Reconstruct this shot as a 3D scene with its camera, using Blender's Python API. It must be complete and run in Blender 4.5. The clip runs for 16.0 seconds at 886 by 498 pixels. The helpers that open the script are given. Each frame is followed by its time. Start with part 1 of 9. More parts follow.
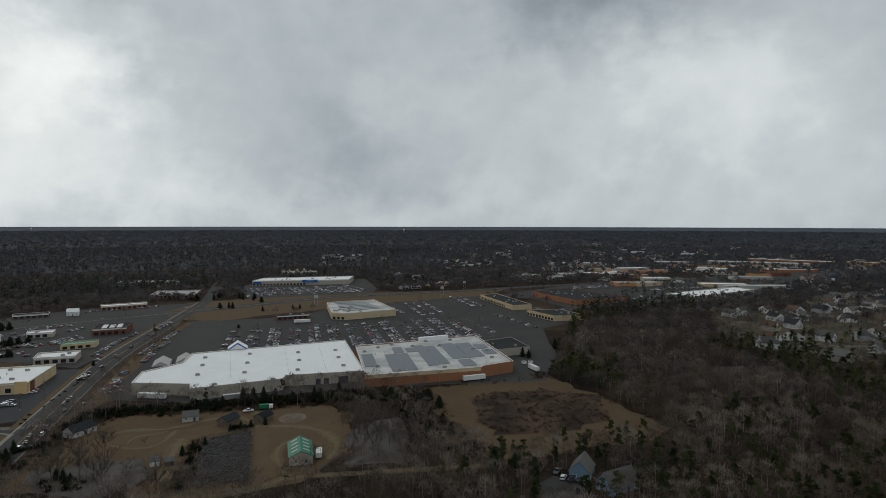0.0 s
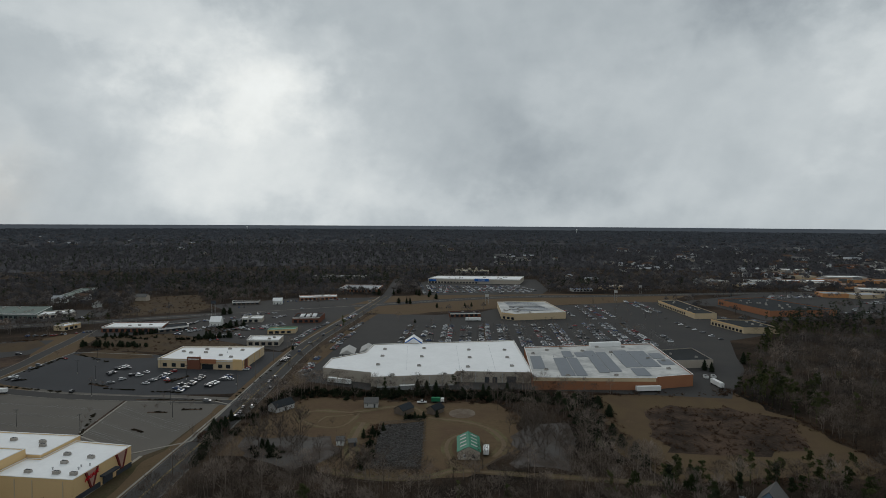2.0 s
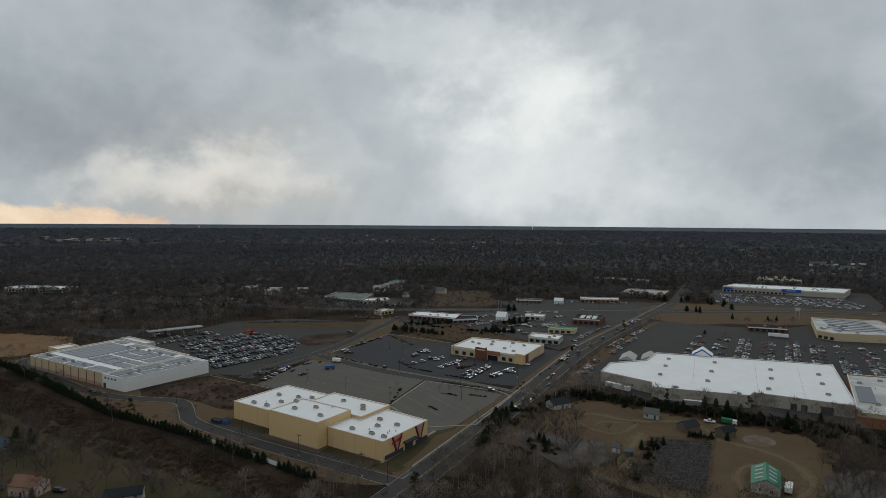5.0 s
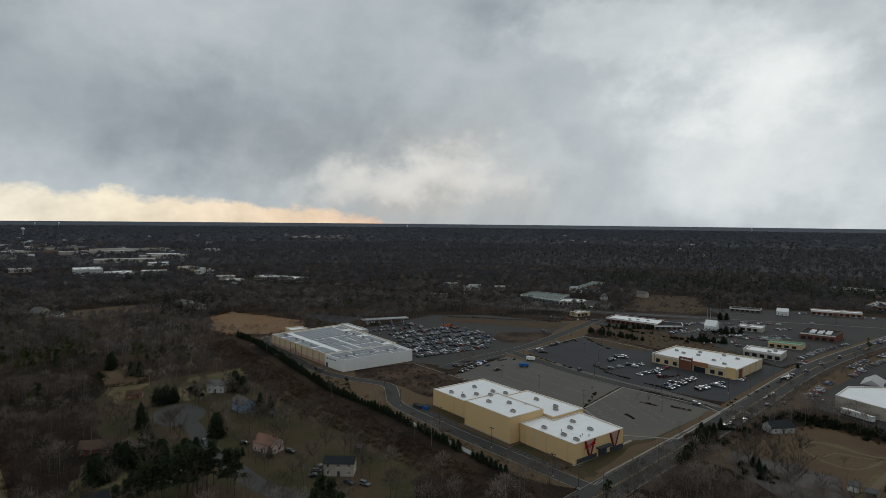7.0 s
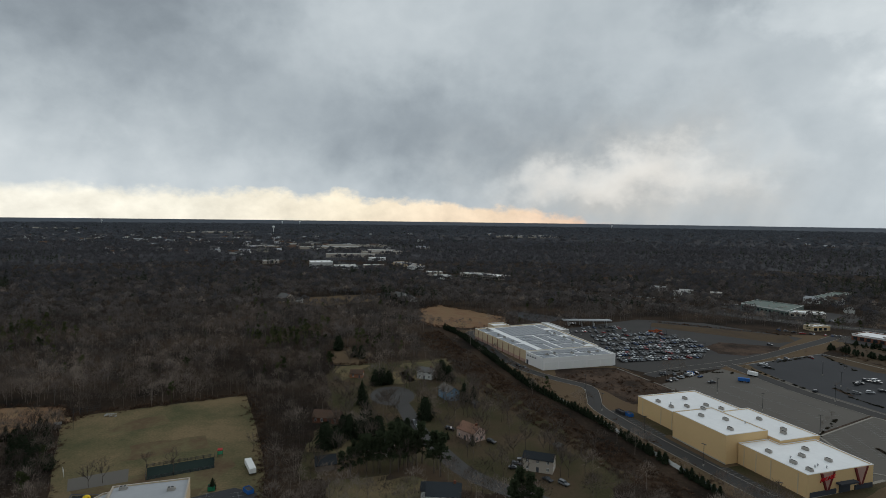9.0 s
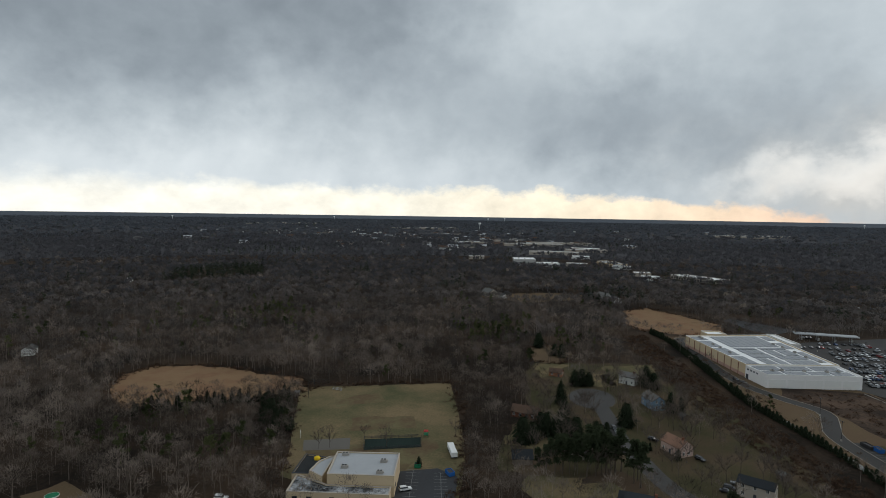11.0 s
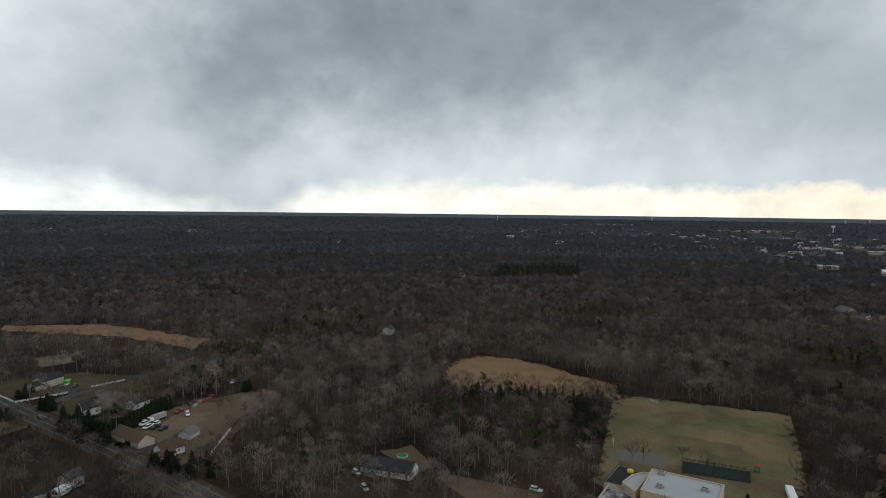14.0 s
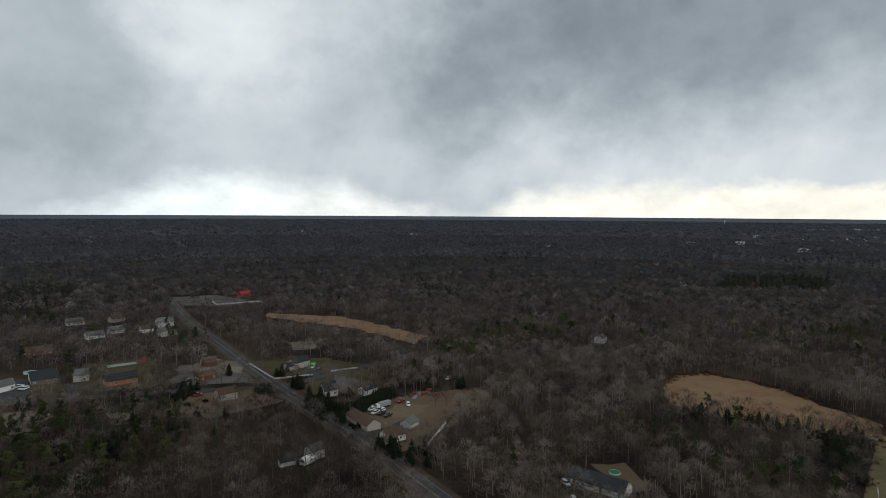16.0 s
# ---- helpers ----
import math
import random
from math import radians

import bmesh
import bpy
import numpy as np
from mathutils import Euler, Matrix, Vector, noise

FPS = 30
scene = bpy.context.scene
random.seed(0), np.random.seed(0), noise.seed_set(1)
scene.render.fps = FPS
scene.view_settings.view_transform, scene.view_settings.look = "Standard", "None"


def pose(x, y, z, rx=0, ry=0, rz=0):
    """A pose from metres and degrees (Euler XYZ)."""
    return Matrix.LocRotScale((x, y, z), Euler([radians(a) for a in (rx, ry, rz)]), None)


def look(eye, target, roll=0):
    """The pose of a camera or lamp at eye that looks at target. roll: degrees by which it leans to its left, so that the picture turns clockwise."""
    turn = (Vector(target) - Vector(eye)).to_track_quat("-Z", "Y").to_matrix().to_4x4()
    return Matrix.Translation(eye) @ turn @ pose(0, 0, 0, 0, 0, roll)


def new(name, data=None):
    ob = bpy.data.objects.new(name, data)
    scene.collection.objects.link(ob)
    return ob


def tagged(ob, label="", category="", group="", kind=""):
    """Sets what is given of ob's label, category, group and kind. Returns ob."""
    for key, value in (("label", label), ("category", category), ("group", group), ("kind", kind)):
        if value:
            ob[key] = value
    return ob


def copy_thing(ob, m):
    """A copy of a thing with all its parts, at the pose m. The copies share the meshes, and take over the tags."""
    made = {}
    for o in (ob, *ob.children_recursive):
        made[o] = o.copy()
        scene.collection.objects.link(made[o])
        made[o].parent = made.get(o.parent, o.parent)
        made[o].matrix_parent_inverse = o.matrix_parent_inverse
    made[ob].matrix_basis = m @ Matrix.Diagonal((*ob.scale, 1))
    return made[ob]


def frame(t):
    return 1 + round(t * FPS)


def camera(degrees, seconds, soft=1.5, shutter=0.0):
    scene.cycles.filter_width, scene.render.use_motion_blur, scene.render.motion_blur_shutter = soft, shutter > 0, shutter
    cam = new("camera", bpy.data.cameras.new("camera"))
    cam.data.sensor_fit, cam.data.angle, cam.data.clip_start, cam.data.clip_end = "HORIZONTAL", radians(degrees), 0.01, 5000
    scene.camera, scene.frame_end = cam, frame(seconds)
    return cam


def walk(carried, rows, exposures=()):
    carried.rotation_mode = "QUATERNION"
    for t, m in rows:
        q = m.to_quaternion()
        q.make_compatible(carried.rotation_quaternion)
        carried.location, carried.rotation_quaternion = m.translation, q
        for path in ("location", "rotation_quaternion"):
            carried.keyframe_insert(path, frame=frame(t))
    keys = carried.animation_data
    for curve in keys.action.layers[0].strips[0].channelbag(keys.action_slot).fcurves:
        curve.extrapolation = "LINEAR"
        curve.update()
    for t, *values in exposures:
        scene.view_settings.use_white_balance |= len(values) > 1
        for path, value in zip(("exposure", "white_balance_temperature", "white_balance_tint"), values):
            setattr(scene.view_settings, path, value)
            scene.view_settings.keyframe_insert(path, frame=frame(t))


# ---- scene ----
cam = camera(73.77, 16.0, soft=0.6)
H = 100.0  # flying height over the ground
# seconds, drift east, north and up, yaw, pitch, roll
ROWS = [
    (0, -0.00, 0.00, -0.00, -0.000, -2.475, -0.097),
    (0.5, 1.05, -0.19, 0.10, 4.208, -2.476, -0.108),
    (1, 1.23, -0.34, 0.49, 8.344, -2.492, -0.198),
    (1.5, 1.00, -0.82, 1.03, 12.431, -2.527, -0.318),
    (2, 1.00, -1.33, 1.45, 16.561, -2.561, -0.356),
    (2.5, 1.18, -1.63, 1.59, 20.726, -2.566, -0.368),
    (3, 1.42, -1.68, 1.70, 25.127, -2.576, -0.392),
    (3.5, 1.69, -1.48, 1.82, 29.684, -2.593, -0.395),
    (4, 2.12, -1.41, 1.70, 34.301, -2.567, -0.382),
    (6.5, 3.53, -1.18, 1.40, 57.710, -2.724, -0.510),
    (7, 3.78, -1.01, 1.00, 62.555, -2.743, -0.567),
    (7.5, 4.08, -0.92, 0.90, 67.381, -2.799, -0.571),
    (8, 4.32, -1.13, 0.75, 72.253, -2.867, -0.638),
    (8.5, 4.43, -1.56, 0.40, 77.105, -2.921, -0.728),
    (9, 4.48, -1.97, -0.05, 81.953, -2.940, -0.716),
    (11.5, 6.22, -0.63, 0.88, 106.551, -3.618, -0.879),
    (12, 6.26, -0.44, 1.26, 111.574, -3.715, -0.843),
    (12.5, 6.12, -0.71, 1.56, 116.474, -3.772, -0.737),
    (13, 6.15, -1.31, 1.90, 121.350, -3.792, -0.685),
    (13.5, 6.28, -1.94, 2.14, 126.375, -3.781, -0.679),
    (14, 6.24, -2.67, 2.29, 131.406, -3.747, -0.624),
    (14.5, 6.23, -3.28, 2.65, 136.457, -3.713, -0.564),
    (15, 6.27, -3.65, 3.01, 141.555, -3.662, -0.533),
    (15.5, 6.26, -4.14, 3.04, 146.587, -3.591, -0.471),
    (16, 6.26, -4.69, 2.87, 151.586, -3.526, -0.336),
]
walk(cam, [(t, pose(x, y, H + z, 90 + p, r, yaw)) for t, x, y, z, yaw, p, r in ROWS],
     exposures=[(0, 0.0, 6500, 10), (4, -0.06, 6480, 10), (6.5, -0.06, 6450, 10), (9, 0.08, 6400, 10), (12.5, 0.28, 6380, 10), (16, 0.2, 6400, 10)])

# ---- world and light ----


class Nodes:
    """Short hand for building a node tree."""

    def __init__(self, tree):
        self.tree = tree
        tree.nodes.clear()

    def add(self, kind, **values):
        n = self.tree.nodes.new(kind)
        for key, value in values.items():
            self.put(n.inputs[key.replace("_", " ")], value)
        return n

    def scale(self, vector, factor):
        n = self.tree.nodes.new("ShaderNodeVectorMath")
        n.operation = "SCALE"
        self.put(n.inputs[0], vector)
        self.put(n.inputs["Scale"], factor)
        return n.outputs[0]

    def put(self, socket, value):
        if isinstance(value, bpy.types.NodeSocket):
            self.tree.links.new(value, socket)
        else:
            socket.default_value = value

    def math(self, op, a, b=0.0, c=0.0):
        n = self.tree.nodes.new("ShaderNodeMath")
        n.operation = op
        for s, v in zip(n.inputs, (a, b, c)):
            self.put(s, v)
        return n.outputs[0]

    def mix(self, factor, a, b):
        n = self.tree.nodes.new("ShaderNodeMix")
        n.data_type = "RGBA"
        self.put(n.inputs[0], factor)
        self.put(n.inputs[6], a)
        self.put(n.inputs[7], b)
        return n.outputs[2]

    def ramp(self, factor, stops):
        n = self.tree.nodes.new("ShaderNodeValToRGB")
        self.put(n.inputs[0], factor)
        els = n.color_ramp.elements
        while len(els) < len(stops):
            els.new(0.5)
        for e, (at, col) in zip(els, stops):
            e.position = at
            e.color = (*col, 1) if len(col) == 3 else (col[0], col[0], col[0], 1)
        return n.outputs[0]

    def noise(self, vector, scale, detail=4.0, rough=0.55, out=0):
        n = self.tree.nodes.new("ShaderNodeTexNoise")
        self.put(n.inputs["Vector"], vector)
        n.inputs["Scale"].default_value, n.inputs["Detail"].default_value, n.inputs["Roughness"].default_value = scale, detail, rough
        return n.outputs[out]


def build_sky():
    world = bpy.data.worlds.new("overcast_sky")
    scene.world = world
    world.use_nodes = True
    k = Nodes(world.node_tree)
    way = k.add("ShaderNodeTexCoord").outputs["Generated"]
    flat = k.add("ShaderNodeMapping", Vector=way, Scale=(1, 1, 1.25)).outputs[0]
    xyz = k.add("ShaderNodeSeparateXYZ", Vector=way).outputs
    warp = k.add("ShaderNodeSeparateXYZ", Vector=k.noise(flat, 3.2, 5, 0.55, 1)).outputs
    curl = k.add("ShaderNodeSeparateXYZ", Vector=k.noise(flat, 11, 6, 0.58, 1)).outputs
    c, s = math.cos(radians(75)), math.sin(radians(75))
    east = k.math("SUBTRACT", k.math("MULTIPLY", xyz[0], -c), k.math("MULTIPLY", xyz[1], s))
    ahead = k.math("SUBTRACT", k.math("MULTIPLY", xyz[1], c), k.math("MULTIPLY", xyz[0], s))
    az0 = k.math("MULTIPLY_ADD", k.math("ARCTAN2", east, ahead), 57.2958, 75)
    el0 = k.math("MULTIPLY", k.math("ARCSINE", xyz[2]), 57.2958)
    az = k.math("MULTIPLY_ADD", k.math("SUBTRACT", warp[0], 0.5), 22, az0)
    az = k.math("MULTIPLY_ADD", k.math("SUBTRACT", curl[0], 0.5), 13, az)
    el = k.math("MULTIPLY_ADD", k.math("SUBTRACT", warp[1], 0.5), 11, el0)
    el = k.math("MULTIPLY_ADD", k.math("SUBTRACT", curl[1], 0.5), 8, el)

    def lobe(a, e, wa, we):
        q = k.math("ADD", k.math("POWER", k.math("ABSOLUTE", k.math("DIVIDE", k.math("SUBTRACT", az, a), wa)), 2),
                   k.math("POWER", k.math("ABSOLUTE", k.math("DIVIDE", k.math("SUBTRACT", el, e), we)), 2))
        return k.math("EXPONENT", k.math("MULTIPLY", q, -1))

    # cloud thickness: broad masses, streaks and curdled edges
    n1 = k.noise(flat, 2.3, 7, 0.52)
    n2 = k.noise(k.add("ShaderNodeMapping", Vector=way, Location=(3, 1, 0), Scale=(1, 1, 0.55)).outputs[0], 6.5, 6, 0.55)
    v = k.math("MULTIPLY_ADD", k.math("SUBTRACT", n1, 0.5), 0.13, 0.472)
    v = k.math("MULTIPLY_ADD", k.math("SUBTRACT", n2, 0.5), 0.085, v)
    n4 = k.noise(k.add("ShaderNodeMapping", Vector=way, Location=(1, 5, 2), Scale=(1, 1, 1.5)).outputs[0], 15, 6, 0.6)
    v = k.math("MULTIPLY_ADD", k.math("SUBTRACT", n4, 0.5), 0.065, v)
    billow = k.math("ABSOLUTE", k.math("SUBTRACT", k.noise(k.add("ShaderNodeMapping", Vector=way, Location=(4, 2, 7), Scale=(1, 1, 1.35)).outputs[0], 9, 5, 0.5), 0.5))
    v = k.math("MULTIPLY_ADD", k.math("SUBTRACT", 0.09, billow), 0.17, v)
    # rain that trails down from the cloud
    fall = k.add("ShaderNodeCombineXYZ", X=k.math("MULTIPLY_ADD", el0, 0.10, k.math("MULTIPLY", az0, 0.22)), Y=k.math("MULTIPLY", el0, 0.05)).outputs[0]
    trail = k.math("MULTIPLY", k.math("SUBTRACT", k.noise(fall, 1.0, 3, 0.5), 0.5), k.math("EXPONENT", k.math("MULTIPLY", k.math("POWER", k.math("DIVIDE", el0, 11), 2), -1)))
    v = k.math("MULTIPLY_ADD", trail, 0.16, v)
    # thin and thick places of the cloud cover: azimuth, elevation, widths, gain
    for a, e, wa, we, gain in LOBES:
        v = k.math("MULTIPLY_ADD", lobe(a, e, wa, we), gain, v)
    # heaped clouds with a crisp lit rim
    for a, e, wa, we, gain in HEAPS:
        heap = k.math("MULTIPLY_ADD", k.math("SUBTRACT", n4, 0.5), 0.6, lobe(a, e, wa, we))
        v = k.math("MULTIPLY_ADD", k.ramp(heap, [(0.16, (0,)), (0.52, (0.72,)), (0.95, (1,))]), gain, v)
    v = k.math("MAXIMUM", v, 0.12)
    tint = k.ramp(v, [(0.15, (0.84, 0.99, 1.13)), (0.45, (0.895, 1.0, 1.06)), (0.85, (0.965, 1.0, 0.985))])
    # cloud turns creamy near the clear strip
    cream = k.math("MULTIPLY", lobe(66, 3.5, 9, 4.5), 0.75)
    tint = k.mix(cream, tint, (1.06, 1.0, 0.90, 1))
    cloud = k.scale(tint, v)
    # clear strip under the cloud's edge, low in the west and south
    spot = k.math("DIVIDE", k.math("SUBTRACT", az0, 60), 140)
    top = k.ramp(spot, [(at, (e / 8,)) for at, e in GAP])
    n3 = k.noise(k.add("ShaderNodeMapping", Vector=way, Scale=(1, 1, 1.6)).outputs[0], 17, 6, 0.6)
    edge = k.math("MULTIPLY_ADD", k.math("SUBTRACT", n3, 0.5), 3.0, k.math("MULTIPLY", top, 8))
    edge = k.math("MULTIPLY_ADD", k.math("SUBTRACT", warp[2], 0.5), 2.0, edge)
    # the edge is crisp in the west and lost in rain farther south
    width = k.ramp(spot, [(0.30, (0.06,)), (0.48, (0.15,)), (0.62, (0.26,))])
    low = k.math("DIVIDE", k.math("SUBTRACT", edge, el0), k.math("MULTIPLY", width, 10))
    low = k.math("SMOOTH_MIN", k.math("SMOOTH_MAX", low, 0, 0.2), 1, 0.3)
    low = k.math("MULTIPLY", low, k.math("MINIMUM", k.math("MULTIPLY", top, 16), 1))
    glow = k.ramp(spot, [(0.05, (0.78, 0.55, 0.42)), (0.12, (0.86, 0.68, 0.50)), (0.22, (0.90, 0.80, 0.62)), (0.32, (0.94, 0.89, 0.75)), (0.58, (0.97, 0.95, 0.86)), (0.85, (0.84, 0.92, 0.93))])
    air = k.add("ShaderNodeTexSky")
    air.sky_type, air.sun_disc, air.sun_elevation, air.sun_rotation = "NISHITA", False, radians(28), radians(-35)
    glow = k.mix(0.08, glow, k.scale(air.outputs[0], 0.1))
    glow = k.scale(glow, k.math("MULTIPLY_ADD", k.math("SUBTRACT", n4, 0.5), 0.7, 1.0))
    sky = k.mix(low, cloud, glow)
    back = k.add("ShaderNodeBackground", Color=sky, Strength=1.0)
    k.tree.links.new(back.outputs[0], k.add("ShaderNodeOutputWorld").inputs[0])


LOBES = [
    (36, 10.5, 8, 6, 0.35), (33, 3, 13, 4, 0.16), (-22, 11, 15, 6, 0.12), (0, 11, 8, 5, 0.06), (58, 18, 6, 4, -0.14),
    (-14, 20, 11, 5, -0.22), (9, 6, 6, 6, -0.08), (14, 2, 24, 2, 0.06), (83, 9, 17, 6, -0.17), (67, 5, 7, 2.4, 0.14),
    (99, 17, 14, 9, -0.03), (124, 9, 24, 8, 0.05), (114, 20, 18, 9, -0.08), (58, 13, 16, 8, 0.04), (146, 18, 10, 8, -0.06), (86, 17, 9, 7, 0.08), (181, 16, 8, 8, -0.10), (130, 18, 26, 9, -0.12), (104, 19, 8, 8, -0.04), (137, 17, 10, 8, -0.07), (120, 2, 60, 3, 0.08), (151, 7, 6, 6, -0.10), (173, 15, 9, 8, 0.20), (160, 18, 7, 5, 0.10), (187, 7, 8, 4, -0.10),
    (132, 5, 28, 4, 0.12), (90, 18, 10, 5, 0.05), (60, 15, 8, 5, 0.08), (-4, 2, 30, 3, 0.05), (-30, 6, 12, 7, 0.05), (114, 15, 12, 7, -0.06), (99, 14, 9, 8, 0.05), (142, 14, 14, 8, -0.06),
]
HEAPS = [(47, 16.5, 8, 3.2, 0.13), (67, 4.2, 8, 2.4, 0.12), (35, 12, 7, 4, 0.06), (-24, 11, 7, 5, 0.06), (172, 16, 8, 5, 0.05), (31, 17, 7, 2.5, 0.06), (56, 6, 5, 2.5, 0.06)]
GAP = [(0.04, 0.0), (0.09, 1.1), (0.16, 1.7), (0.24, 2.4), (0.36, 2.8), (0.46, 3.0), (0.56, 3.4), (0.60, 2.6), (0.63, 0.8), (0.68, 1.2),
       (0.72, 3.2), (0.77, 4.2), (0.83, 3.8), (0.87, 1.5), (0.92, 0.0)]
build_sky()

sun = new("sun", bpy.data.lights.new("sun", "SUN"))
sun.data.energy, sun.data.angle, sun.data.color = 0.55, radians(25), (1.0, 0.97, 0.93)
sun.matrix_world = look((0, 0, 0), (math.sin(radians(35)) * 0.88, -math.cos(radians(35)) * 0.88, -0.47))

# ---- materials ----


def surface(name, colour, rough=0.85, spread=0.3, broad=0.03, fine=1.5, bump=0.0, metal=0.0, other=None, vary=0.0, spec=0.04):
    """A matt surface in one colour, or two that meet in patches, with broad stains and fine grain at real size."""
    m = bpy.data.materials.new(name)
    m.use_nodes = True
    k = Nodes(m.node_tree)
    place = k.add("ShaderNodeNewGeometry").outputs["Position"]
    big = k.noise(place, broad, 5, 0.6)
    small = k.noise(place, fine, 4, 0.65)
    base = colour
    if other:
        patch = k.ramp(k.math("MULTIPLY_ADD", small, 0.25, k.math("MULTIPLY", big, 0.75)), [(0.40, (0,)), (0.58, (1,))])
        base = k.mix(patch, (*colour, 1), (*other, 1))
    gain = k.math("ADD", k.math("MULTIPLY_ADD", k.math("SUBTRACT", big, 0.5), 2 * spread, 1), k.math("MULTIPLY", k.math("SUBTRACT", small, 0.5), 1.3 * spread))
    if vary:
        gain = k.math("MULTIPLY", gain, k.math("MULTIPLY_ADD", k.math("SUBTRACT", k.add("ShaderNodeObjectInfo").outputs["Random"], 0.5), 2 * vary, 1))
    b = k.add("ShaderNodeBsdfPrincipled", Base_Color=k.scale(base, gain), Roughness=rough, Metallic=metal)
    b.inputs["Specular IOR Level"].default_value = spec
    if bump:
        k.put(b.inputs["Normal"], k.add("ShaderNodeBump", Height=small, Strength=0.5, Distance=bump).outputs[0])
    k.tree.links.new(b.outputs[0], k.add("ShaderNodeOutputMaterial").inputs[0])
    return m


def plant(name, dark, light, through_share=0.3):
    """Bark or foliage whose colour goes from plant to plant between two tones."""
    m = bpy.data.materials.new(name)
    m.use_nodes = True
    k = Nodes(m.node_tree)
    tone = k.add("ShaderNodeAttribute")
    tone.attribute_name = "tone"
    tone = tone.outputs["Fac"]
    own = k.add("ShaderNodeNewGeometry").outputs["Random Per Island"]
    own = k.math("MULTIPLY_ADD", k.math("SUBTRACT", own, 0.5), 0.25, tone)
    col = k.mix(own, (*dark, 1), (*light, 1))
    b = k.add("ShaderNodeBsdfPrincipled", Base_Color=col, Roughness=0.95)
    b.inputs["Specular IOR Level"].default_value = 0.02
    # light passes through open twigs and needles
    thin = k.add("ShaderNodeBsdfTranslucent", Color=col)
    both = k.add("ShaderNodeMixShader", Fac=through_share)
    k.tree.links.new(b.outputs[0], both.inputs[1])
    k.tree.links.new(thin.outputs[0], both.inputs[2])
    k.tree.links.new(both.outputs[0], k.add("ShaderNodeOutputMaterial").inputs[0])
    return m


def glass_dark(name, colour=(0.02, 0.025, 0.03), rough=0.08):
    return surface(name, colour, rough, 0.2, 0.2, 2.0, spec=0.6)


